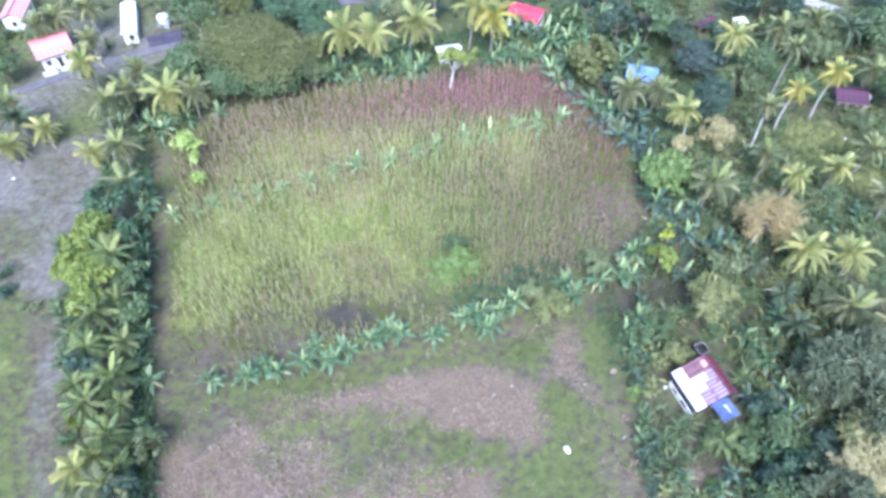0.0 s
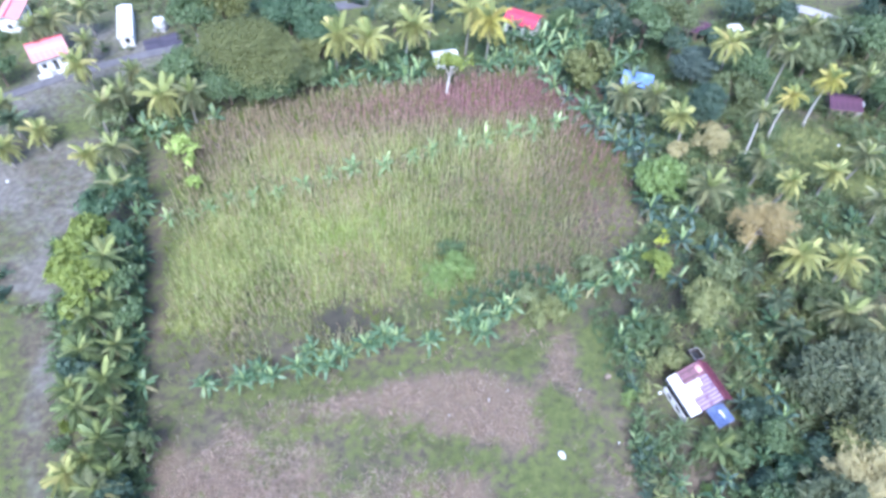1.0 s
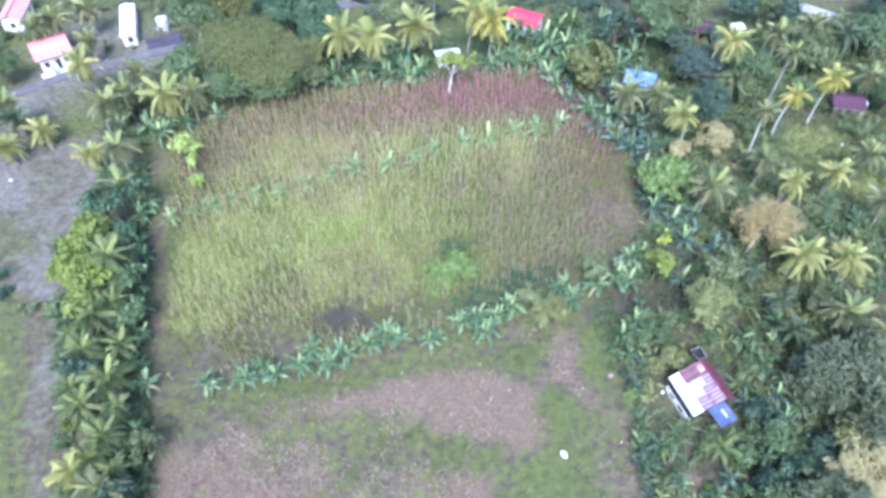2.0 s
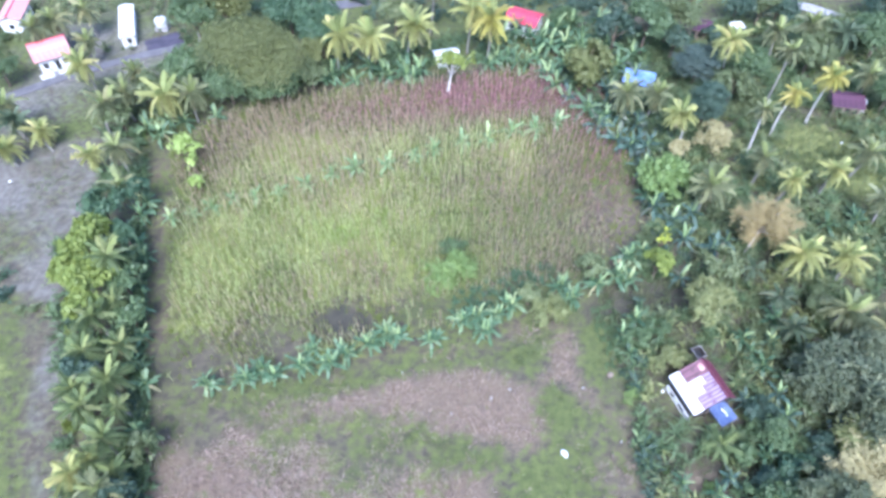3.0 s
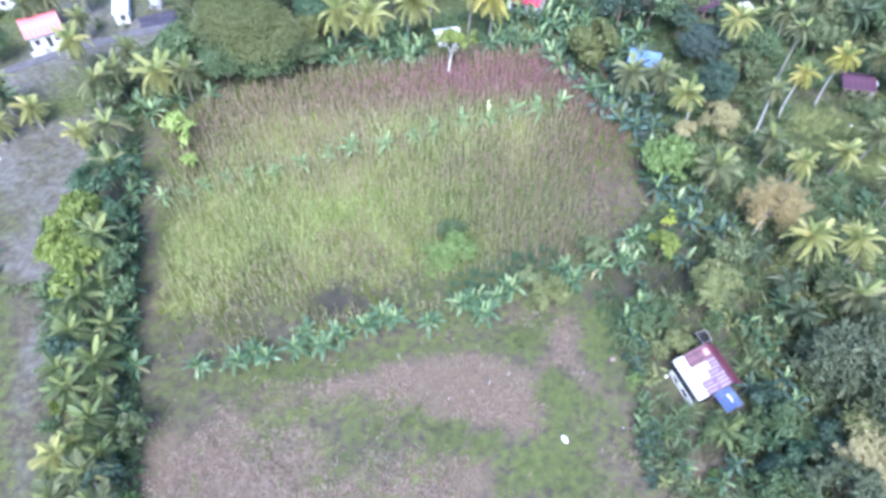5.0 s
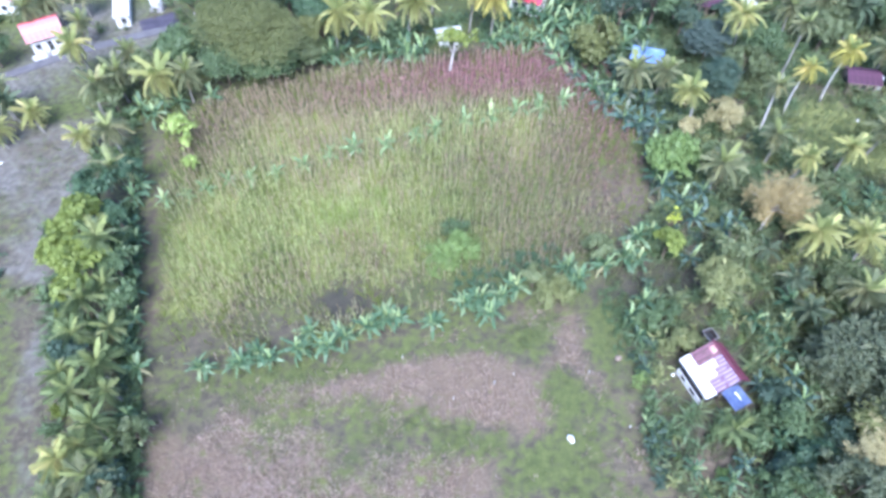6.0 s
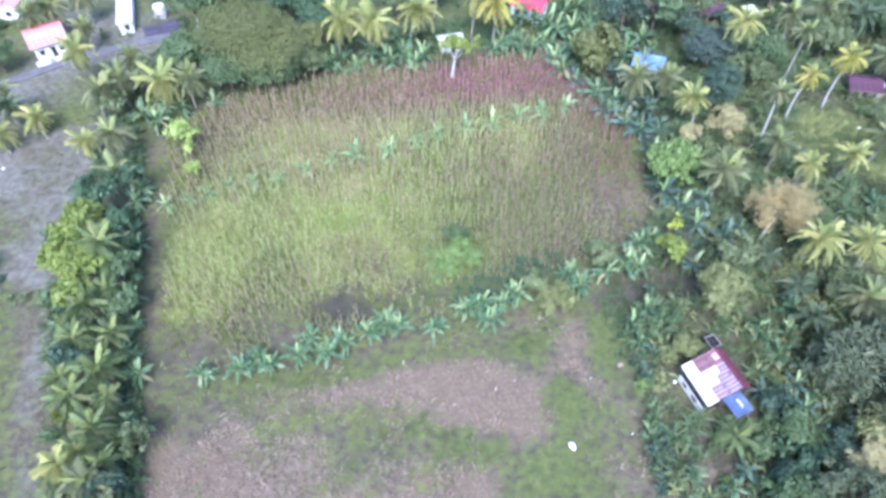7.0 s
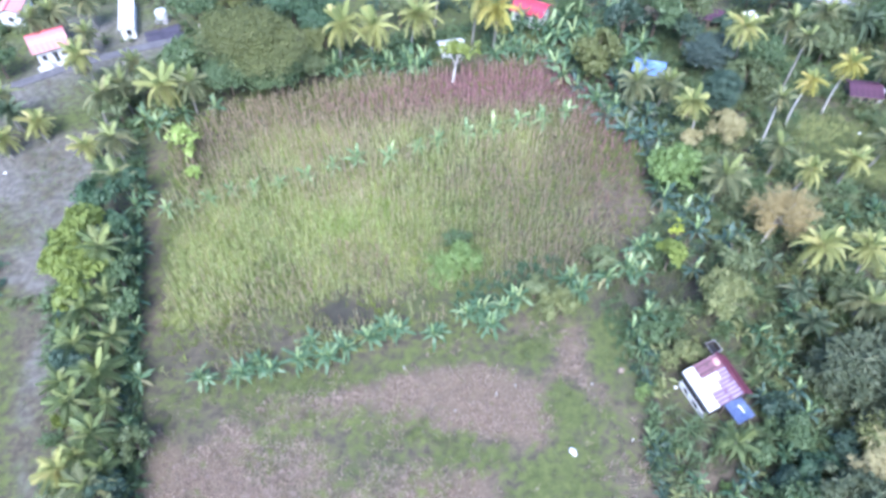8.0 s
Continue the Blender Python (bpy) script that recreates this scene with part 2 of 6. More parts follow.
def box(name, size, material, bevel=0.02):
    """A bevelled box standing on z = 0, centred in x and y."""
    bm = bmesh.new()
    bmesh.ops.create_cube(bm, size=1.0)
    bmesh.ops.scale(bm, vec=size, verts=bm.verts)
    bmesh.ops.translate(bm, vec=(0, 0, size[2] / 2), verts=bm.verts)
    if bevel:
        bmesh.ops.bevel(bm, geom=bm.edges[:], offset=min(bevel, min(size) * 0.3), segments=1, affect="EDGES")
    me = bpy.data.meshes.new(name)
    bm.to_mesh(me)
    bm.free()
    me.materials.append(material)
    return me


def tube(points, radii, sides=8):
    """Verts and faces of a tapered tube along points, closed at its ends."""
    verts, faces = [], []
    for i, (p, r) in enumerate(zip(points, radii)):
        p, r = Vector(p), float(r)
        ahead = (Vector(points[min(i + 1, len(points) - 1)]) - Vector(points[max(i - 1, 0)])).normalized()
        side = ahead.orthogonal().normalized() if abs(ahead.z) < 0.9 else Vector((1, 0, 0)).cross(ahead).normalized()
        other = ahead.cross(side)
        for k in range(sides):
            a = 2 * math.pi * k / sides
            verts.append(p + r * (math.cos(a) * side + math.sin(a) * other))
        if i:
            for k in range(sides):
                a, b = (i - 1) * sides + k, (i - 1) * sides + (k + 1) % sides
                faces.append((a, b, b + sides, a + sides))
    faces.append(tuple(range(sides))[::-1])
    faces.append(tuple(range(len(verts) - sides, len(verts))))
    return verts, faces


def leaf_cloud(rng, centres, radii, per, size, up=0.45, squash=0.8, slim=0.36):
    """Kite-shaped leaves round clump centres: an array (n, 4, 3). They face outwards and up, unevenly."""
    centres, radii = np.asarray(centres, float), np.asarray(radii, float)
    c = np.repeat(centres, per, 0)
    r = np.repeat(radii, per)
    n = len(c)
    out = rng.normal(size=(n, 3))
    out[:, 2] = np.where(rng.random(n) < 0.75, np.abs(out[:, 2]), out[:, 2])
    out /= np.linalg.norm(out, axis=1)[:, None]
    p = c + out * (r * (0.35 + 0.90 * rng.random(n) ** 0.8))[:, None] * np.array([1, 1, squash])
    nrm = out + rng.normal(size=(n, 3)) * 0.65 + np.array([0, 0, up])
    nrm /= np.linalg.norm(nrm, axis=1)[:, None]
    t = np.cross(nrm, rng.normal(size=(n, 3)))
    t /= np.linalg.norm(t, axis=1)[:, None] + 1e-9
    t[:, 2] -= 0.25
    b = np.cross(nrm, t)
    s = (size * (0.45 + 1.1 * rng.random(n) ** 1.5))[:, None]
    w = s * slim
    return np.stack([p - t * s * 0.5, p + b * w, p + t * s * 0.7 - nrm * s * 0.12, p - b * w], 1)


def hollowed(rng, quads, size, share):
    """Drops the leaves that fall into hollows of a rough 3D noise, so that gaps and dark holes open in a crown."""
    mid = quads.mean(1)
    total = 0
    for _ in range(5):
        k = rng.normal(size=3)
        k *= rng.uniform(2.2, 5.0) / size / np.linalg.norm(k)
        total = total + np.sin(mid @ k + rng.uniform(0, 6.28))
    return quads[total > np.quantile(total, share)]


def sprays(rng, centres, size, stems, leaves, leaf, slim=0.22, wide=(8, 75)):
    """Stems fanning out from each centre with kite leaves along them: (n, 4, 3) leaves."""
    centres, size = np.asarray(centres, float), np.asarray(size, float)
    n = len(centres) * stems
    az, tilt = rng.uniform(0, 6.283, n), np.radians(rng.uniform(*wide, n))
    ahead = np.stack([np.sin(tilt) * np.cos(az), np.sin(tilt) * np.sin(az), np.cos(tilt)], 1)
    length = np.repeat(size, stems) * rng.uniform(0.6, 1.15, n)
    root = np.repeat(centres, stems, 0)
    ahead, length, root = (np.repeat(v, leaves, 0) for v in (ahead, length, root))
    m = n * leaves
    t = np.tile((np.arange(leaves) + 1.0) / leaves, n) * rng.uniform(0.75, 1.05, m)
    p = root + ahead * (length * t)[:, None] - np.array([0, 0, 1]) * (0.35 * length * t**2.5 * np.linalg.norm(ahead[:, :2], axis=1))[:, None]
    d = ahead * 0.55 + rng.normal(size=(m, 3)) * np.array([0.8, 0.8, 0.35])
    d /= np.linalg.norm(d, axis=1)[:, None]
    side = np.cross(d, np.array([0, 0, 1.0]) + rng.normal(size=(m, 3)) * 0.5)
    side /= np.linalg.norm(side, axis=1)[:, None] + 1e-9
    s = (np.repeat(np.repeat(size, stems), leaves) * leaf * rng.uniform(0.6, 1.4, m))[:, None]
    return np.stack([p, p + d * s * 0.45 + side * s * slim, p + d * s - np.array([0, 0, 0.12]) * s, p + d * s * 0.45 - side * s * slim], 1)


# ---- kinds of plants ----
def frond_mesh(name, arch, droop, material, seed):
    """A feather frond of length 1 along +x: a rib with two rows of hanging leaflets."""
    rng = np.random.default_rng(seed)
    s = np.linspace(0, 1, 9)
    rib = np.stack([s * (1 - 0.25 * droop * s), 0.03 * np.sin(3 * s + seed), arch * s - droop * s**2], 1)
    verts, faces = tube([tuple(p) for p in rib], list(0.012 * (1.15 - s)), 4)
    verts = [tuple(v) for v in verts]
    for i in range(26):
        u = 0.13 + 0.87 * i / 25
        p = np.array([np.interp(u, s, rib[:, k]) for k in range(3)])
        for side in (-1, 1):
            reach = 0.245 * math.sin(math.pi * (0.16 + 0.74 * u)) ** 0.6 * rng.uniform(0.85, 1.15)
            tilt = rng.uniform(0.35, 1.05)
            tip = p + np.array([0.55 * reach, side * reach * math.cos(tilt), -reach * math.sin(tilt)])
            w = np.array([0.023, 0, 0.005])
            k = len(verts)
            verts += [tuple(p - w), tuple(p + w), tuple(tip + 0.65 * w), tuple(tip - 0.65 * w)]
            faces.append((k, k + 1, k + 2, k + 3))
    return mesh_of(name, verts, faces, material)


FRONDS = {}


def frond(tone, kind):
    if (tone, kind) not in FRONDS:
        arch, droop = ((0.16, 0.45), (0.26, 0.85), (0.22, 1.08))[kind // 2]
        FRONDS[tone, kind] = frond_mesh("frond", arch, droop, M[tone], 7 * kind + len(tone))
    return FRONDS[tone, kind]


def palm(x, y, h, reach, tone="palm", lean=(0.0, 0.0), count=30, label=""):
    """A coconut palm whose crown stands h metres over (x, y), on a ringed, slightly bent trunk that leans by lean."""
    rng = random.Random(round(x * 31 + y * 17))
    thing = new("coconut_palm")
    bx, by = x - lean[0], y - lean[1]
    thing.location = (bx, by, -0.15)
    words = {"palm": "green-yellow", "palm_yellow": "sunlit yellow-green", "palm_gold": "golden yellow", "palm_dark": "dark green", "palm_lush": "lush green", "palm_dead": "dry brown"}[tone]
    tagged(thing, label or f"coconut palm with {words} feathery fronds on a grey trunk", "palm tree", "coconut palms")
    n = 9
    bend = rng.uniform(-0.5, 0.5)
    pts = [(lean[0] * (k / n) ** 1.3 + bend * math.sin(math.pi * k / n), lean[1] * (k / n) ** 1.3, h * k / n) for k in range(n + 1)]
    v, f = tube(pts, [0.20 - 0.08 * k / n + (0.10 if k == 0 else 0) for k in range(n + 1)], 8)
    part("trunk", mesh_of("trunk", v, f, M["pale_bark" if abs(lean[0]) + abs(lean[1]) > 1.7 else "trunk"], True), thing)
    top = Vector((lean[0], lean[1], h))
    turn = rng.uniform(0, 360)
    for k in range(count):
        u = k / (count - 1)
        elev = 82 - 135 * u**0.85 + rng.uniform(-14, 14)
        kind = (0 if u < 0.3 else 2 if u < 0.72 else 4) + rng.randrange(2)
        size = reach * (0.72 + 0.40 * math.sin(math.pi * min(1, 0.2 + 0.7 * u))) * rng.uniform(0.72, 1.12)
        tone_k = "palm_young" if u < 0.10 and tone in ("palm", "palm_lush", "palm_yellow", "palm_gold") else "palm_dead" if u > 0.93 and tone != "palm_dark" else tone
        m = Matrix.Translation(top) @ pose(0, 0, 0, rng.uniform(-35, 35), -elev, turn + 137.5 * k + rng.uniform(-16, 16)) @ Matrix.Scale(size, 4)
        part("frond", frond(tone_k, kind), thing, m)
    return thing


def paddle_mesh(name, droop, material, seed):
    """A banana leaf of length 1 along +x: a rib with two halves torn into strips."""
    rng = np.random.default_rng(seed)
    s = np.linspace(0, 1, 8)
    rib = np.stack([s * (1 - 0.3 * droop * s), 0 * s, 0.12 * s - droop * s**2], 1)
    verts, faces = tube([tuple(p) for p in rib], list(0.014 * (1.1 - s)), 4)
    verts = [tuple(v) for v in verts]
    for i in range(1, 8):
        for side in (-1, 1):
            a, b = rib[i - 1] + (0.12 if i == 1 else 0) * (rib[1] - rib[0]), rib[i]
            wa, wb = (0.108 * math.sin(math.pi * (0.1 + 0.86 * u)) ** 0.55 for u in (s[i - 1], s[i]))
            hang = rng.uniform(-0.01, 0.09)
            gap = (b - a) * rng.uniform(0.05, 0.40)
            up = np.array([0, 0, 0.035 - hang])
            k = len(verts)
            verts += [tuple(a), tuple(b), tuple(b - gap + np.array([0.02, side * wb, 0]) + up), tuple(a + gap * 0.4 + np.array([0.02, side * wa, 0]) + up)]
            faces.append((k, k + 1, k + 2, k + 3))
    return mesh_of(name, verts, faces, material)


PADDLES = {}


def paddle(tone, kind):
    if (tone, kind) not in PADDLES:
        PADDLES[tone, kind] = paddle_mesh("leaf", (0.10, 0.35, 0.55, 0.75)[kind], M[tone], 5 * kind + len(tone))
    return PADDLES[tone, kind]


STEM = {}


def banana(x, y, h, reach, tone="banana", group="banana plants", label=""):
    """A banana plant: a thick sheathed stem with arching torn leaves and one pale young leaf."""
    rng = random.Random(round(x * 53 + y * 29))
    thing = new("banana_plant")
    thing.location = (x, y, -0.1)
    thing.rotation_euler.z = rng.uniform(0, 6.3)
    words = {"banana": "blue-green", "banana_deep": "deep green", "banana_grey": "grey-green", "banana_light": "light green"}[tone]
    tagged(thing, label or f"banana plant with broad torn {words} leaves on a pale stem", "banana plant", group)
    if "stem" not in STEM:
        v, f = tube([(0, 0, 0), (0.01, 0, 0.4), (0, 0.01, 0.8), (0, 0, 1.0)], [0.11, 0.10, 0.075, 0.05], 7)
        STEM["stem"] = mesh_of("stem", v, f, M["stem"], True)
    base = h * 0.55
    part("stem", STEM["stem"], thing, Matrix.Diagonal((1.3, 1.3, base, 1)))
    turn = rng.uniform(0, 360)
    n = rng.randint(12, 14)
    for k in range(n):
        u = k / (n - 1)
        elev = 76 - 92 * u + rng.uniform(-12, 12)
        kind = 1 if u < 0.35 else 2 if u < 0.7 else 3
        m = Matrix.Translation((0, 0, base - 0.25 * u)) @ pose(0, 0, 0, rng.uniform(-35, 35), -elev, turn + 137.5 * k + rng.uniform(-18, 18)) @ Matrix.Scale(reach * rng.uniform(0.65, 1.15), 4)
        part("leaf", paddle("palm_dead" if u > 0.93 and rng.random() < 0.3 else "banana_new" if k == 1 else tone, kind), thing, m)
    m = Matrix.Translation((0, 0, base)) @ pose(0, 0, 0, 0, -78, turn + 60) @ Matrix.Diagonal((reach * 0.95, reach * 0.7, reach * 0.95, 1))
    part("leaf", paddle("banana_new", 0), thing, m, "pale upright young leaf")
    return thing


TREE_WORDS = {
    "deep": "dark green", "big": "dense green", "fern": "fern green", "teal": "blue-green", "slate": "dark blue-grey", "bright": "bright green", "lime": "lime green", "lemon": "bright yellow-green",
    "yellow": "bright yellow", "olive": "olive green", "straw": "pale straw-coloured", "feathery": "yellow-olive", "brown": "dead brown", "bamboo": "grey-green",
}


def crown_data(rng, h, rx, ry, clumps, per, leaf, flat=0.55, low=0.35, gappy=0.0, slim=0.36, tiers=False):
    """An uneven crown of clumps over an ellipsoid; returns clump centres and the leaves."""
    cs, rs = [], []
    rz = (rx + ry) * 0.5 * flat
    cz = h - rz
    p1, p2, p3 = rng.uniform(0, 6.28, 3)
    for _ in range(clumps):
        a, e = rng.uniform(0, 2 * math.pi), rng.uniform(-low, 1.0)
        k = math.sqrt(max(0.0, 1 - e * e)) * rng.uniform(0.5, 1.0 + gappy) * (1 + 0.20 * math.sin(2 * a + p1) + 0.14 * math.sin(3 * a + p2) + 0.10 * math.sin(5 * a + p3))
        cs.append((rx * k * math.cos(a) * 0.86, ry * k * math.sin(a) * 0.86, cz + rz * e * rng.uniform(0.7, 1.05)))
        rs.append((0.10 + 0.24 * rng.random() ** 1.6) * (rx + ry) * 0.5 + 0.15)
    loose = leaf_cloud(rng, [(0, 0, cz)], [1.0], int(clumps * per * 0.35), leaf, slim=slim)
    loose = loose + (loose.mean(1, keepdims=True) - np.array([0, 0, cz])) * (np.array([rx, ry, rz]) * 0.95 - 1)
    squash, up = (0.30, 1.6) if tiers else (0.8, 0.45)
    both = np.concatenate([leaf_cloud(rng, cs, np.array(rs) * (1.35 if tiers else 1), per, leaf, up, squash, slim), loose[: len(loose) // (4 if tiers else 1)]])
    return np.array(cs), hollowed(rng, both, (rx + ry) * 0.5, 0.12 if tiers else 0.30)


def tree(x, y, h, rx, ry=None, tone="deep", bark="bark", leaf=0.42, clumps=0, per=60, flat=0.6, lean=(0, 0), name="tree", label="", gappy=0.0, thick=1.0, slim=0.36, low=0.35, tiers=False):
    """A broad-leaved tree: tapered trunk, limbs to the clumps, and a crown of many leaves."""
    ry = ry or rx
    rng = np.random.default_rng(int(abs(x * 131 + y * 71)) + 5)
    thing = new(name)
    thing.location = (x - lean[0], y - lean[1], -0.1)
    tagged(thing, label or f"leafy {TREE_WORDS[tone]} tree with an uneven rounded crown", "tree", "broad-leaved trees")
    clumps = clumps or int(16 + 6.0 * rx * ry)
    cs, leaves = crown_data(rng, h, rx, ry, clumps, per, leaf, flat, low, gappy, slim, tiers)
    cs = cs + np.array([lean[0], lean[1], 0])
    leaves = leaves + np.array([lean[0], lean[1], 0])
    fork = (lean[0] * 0.45, lean[1] * 0.45, h * 0.42)
    r0 = (0.05 + 0.028 * h) * thick
    v, f = tube([(0, 0, 0), (0.1 * r0, 0, 0.3), (fork[0] * 0.5, fork[1] * 0.5 + 0.1, h * 0.22), fork, (lean[0] * 0.8, lean[1] * 0.8, h * 0.7)], [r0 * 1.4, r0, r0 * 0.85, r0 * 0.75, r0 * 0.3], 8)
    part("trunk", mesh_of("trunk", v, f, M[bark], True), thing)
    for k in rng.choice(len(cs), 5, replace=False):
        c = cs[k]
        mid = (fork[0] * 0.5 + c[0] * 0.5, fork[1] * 0.5 + c[1] * 0.5, fork[2] * 0.45 + c[2] * 0.55)
        v, f = tube([fork, mid, tuple(c)], [r0 * 0.5, r0 * 0.33, r0 * 0.1], 6)
        part("limb", mesh_of("limb", v, f, M[bark], True), thing)
    part("crown", quads_of("crown", leaves, M[tone]), thing)
    return thing


def dead_tree(x, y, h, r, lean):
    """A dying tree: a pale leaning trunk whose bare limbs fan out into brown feathery twigs."""
    rng = np.random.default_rng(77)
    thing = new("dead_tree")
    thing.location = (x, y, -0.1)
    tagged(thing, "dead tree with brown feathery twigs on a pale leaning trunk", "tree", "broad-leaved trees")
    fork = np.array([lean[0] * 0.55, lean[1] * 0.55, h * 0.46])
    v, f = tube([(0, 0, 0), (0.12, 0.1, 0.6), tuple(fork * 0.6 + np.array([-0.15, 0, 0])), tuple(fork)], [0.30, 0.22, 0.18, 0.15], 8)
    part("trunk", mesh_of("trunk", v, f, M["pale_bark"], True), thing)
    crown = np.array([lean[0], lean[1], h - 0.85 * r])
    tufts_at = []
    for k in range(15):
        a, e = 2.4 * k, 1.0 - 1.65 * (k + 0.5) / 15
        if e < 0.2 and math.sin(a + 0.3) < -0.75:
            a += math.pi
        c = math.sqrt(1 - e * e)
        far = 0.78 + 0.3 * rng.random()
        tip = crown + np.array([r * c * math.cos(a), r * c * math.sin(a), 0.85 * r * e]) * far
        mid = fork * 0.45 + tip * 0.55 + np.array([0, 0, 0.35])
        v, f = tube([tuple(fork), tuple(mid), tuple(tip)], [0.10, 0.06, 0.015], 5)
        part("limb", mesh_of("limb", v, f, M["pale_bark"], True), thing)
        for t in np.linspace(0.35, 1.0, 9):
            q = mid + (tip - mid) * (2 * t - 1) if t > 0.5 else fork + (mid - fork) * 2 * t
            tufts_at += [q + rng.normal(size=3) * (0.15 + 0.42 * t) for _ in range(4)]
    twigs = sprays(rng, tufts_at, np.full(len(tufts_at), 0.85), 5, 7, 0.36, 0.13, (10, 150))
    part("crown", quads_of("crown", twigs, M["brown"]), thing)
    return thing


def undergrowth(name, poly, count, tone, seed, label, r0=0.7, r1=2.0, avoid=(), leaf=0.60, wide=(2, 42), blades=False):
    """Low tangled weeds and saplings that nobody could count, as one mass of leaves."""
    rng = np.random.default_rng(seed)
    xs, ys = [p[0] for p in poly], [p[1] for p in poly]
    px, py = rng.uniform(min(xs), max(xs), count * 4), rng.uniform(min(ys), max(ys), count * 4)
    ok = (polygon_distance(poly, px, py) > 0.3) & (waves(px, py, 0.35, seed) + rng.normal(size=len(px)) * 0.4 > -0.2)
    for x, y, r in avoid:
        ok &= np.hypot(px - x, py - y) > r
    px, py = px[ok][:count], py[ok][:count]
    r = rng.uniform(r0, r1, len(px))
    centres = np.stack([px, py, np.full(len(px), -0.05)], 1)
    leaves = sprays(rng, centres, r, 11, 3, 0.85, 0.05, (0, 34)) if blades else sprays(rng, centres, r, 6, 5, leaf, 0.10, wide)
    tagged(new(name, quads_of(name, leaves, M[tone])), label, "undergrowth", kind="stuff")


SHRUBS = {}


def shrub(x, y, h, r, tone, group="undergrowth shrubs", label=""):
    """A bush: a fan of stems and an uneven mass of leaves, in four shapes."""
    rng = random.Random(round(x * 91 + y * 37))
    kind = rng.randrange(4)
    if (tone, kind) not in SHRUBS:
        g = np.random.default_rng(40 + kind)
        leaves = sprays(g, [(0, 0, 0), (0.2, 0.1, 0), (-0.15, 0.2, 0), (0.1, -0.25, 0)], [1.0, 0.85, 0.8, 0.7], 7 + kind, 12, 0.24 + 0.05 * kind, 0.16 + 0.03 * kind)
        stems_v, stems_f = [], []
        for k in range(7):
            a, e = 0.9 * k, 0.25 + 0.1 * k
            tip = (math.cos(a) * e, math.sin(a) * e, 0.9 - 0.5 * e)
            v, f = tube([(0, 0, 0), tuple(0.5 * c for c in tip), tip], [0.035, 0.025, 0.008], 4)
            stems_f += [tuple(i + len(stems_v) for i in face) for face in f]
            stems_v += v
        SHRUBS[tone, kind] = (quads_of("foliage", leaves, M[tone]), mesh_of("woody_base", stems_v, stems_f, M["bark"]))
    thing = new("shrub")
    thing.matrix_basis = pose(x, y, -0.05, 0, 0, rng.uniform(0, 360)) @ Matrix.Diagonal((r, r * rng.uniform(0.8, 1.1), h, 1))
    tagged(thing, label or f"low {TREE_WORDS[tone]} bush of loose leaves in the thicket", "shrub", group)
    part("foliage", SHRUBS[tone, kind][0], thing)
    part("woody_base", SHRUBS[tone, kind][1], thing)
    return thing


def bamboo(x, y, h, reach, tone, label, lush=34):
    """A clump of arching culms, each with its feathery leaves."""
    rng = np.random.default_rng(int(abs(x * 7 + y * 13)))
    thing = new("bamboo_clump")
    thing.location = (x, y, -0.1)
    tagged(thing, label, "bamboo", "bamboo clumps")
    shapes = []
    for kind in range(4):
        s = np.linspace(0, 1, 9)
        out = reach * (0.15 + 0.30 * kind + (0.25 if tone == "straw" else 0)) * s**1.8
        up = h * (s - (0.08 + 0.13 * kind) * s**3)
        pts = np.stack([out, 0.3 * np.sin(2 * s + kind), up], 1)
        v, f = tube([tuple(p) for p in pts], list((0.11 if tone == "straw" else 0.075) * (1.1 - s)), 5)
        at = pts[3:][rng.integers(0, 6, lush)] + rng.normal(size=(lush, 3)) * np.array([0.28, 0.28, 0.22])
        leaves = sprays(rng, at, np.full(lush, 1.5 if tone == "straw" else 1.35), 2, 9, 0.42 if tone == "straw" else 0.46, 0.085 if tone == "straw" else 0.13, (35, 115))
        shapes.append((mesh_of("culm", v, f, M["dry_culm" if tone == "straw" else "culm"], True), quads_of("foliage", leaves, M[tone])))
    for k in range(17):
        c, l = shapes[int(rng.integers(0, 4))]
        m = pose(float(rng.normal() * 0.5), float(rng.normal() * 0.5), 0, 0, 0, 137.5 * k + float(rng.uniform(-20, 20))) @ Matrix.Scale(float(rng.uniform(0.75, 1.08)), 4)
        culm = part("culm", c, thing, m)
        part("foliage", l, culm)
    return thing


# ---- the lie of the land ----
def polygon_distance(poly, px, py):
    """Signed distance to a polygon, positive inside."""
    d = np.full(px.shape, 1e9)
    inside = np.zeros(px.shape, bool)
    for (x0, y0), (x1, y1) in zip(poly, poly[1:] + poly[:1]):
        ex, ey = x1 - x0, y1 - y0
        u = np.clip(((px - x0) * ex + (py - y0) * ey) / (ex * ex + ey * ey), 0, 1)
        d = np.minimum(d, np.hypot(px - x0 - u * ex, py - y0 - u * ey))
        cross = ((y0 > py) != (y1 > py)) & (px < x0 + (py - y0) * ex / (ey + 1e-9))
        inside ^= cross
    return np.where(inside, d, -d)


def soft_mask(poly, px, py, width=1.5):
    return np.clip(polygon_distance(poly, px, py) / width * 0.5 + 0.5, 0, 1)


def blob(px, py, x, y, rx, ry, turn=0.0):
    c, s = math.cos(radians(turn)), math.sin(radians(turn))
    u, v = (px - x) * c + (py - y) * s, -(px - x) * s + (py - y) * c
    return np.exp(-((u / rx) ** 2 + (v / ry) ** 2))


def waves(px, py, scale, seed):
    """Smooth noise from a few sines, about -1 to 1."""
    rng = np.random.default_rng(seed)
    total = 0
    for k in range(7):
        a, f = rng.uniform(0, 6.28), scale * rng.uniform(0.5, 2.2)
        total = total + np.sin((px * math.cos(a) + py * math.sin(a)) * f + rng.uniform(0, 6.28))
    return total / 3.2


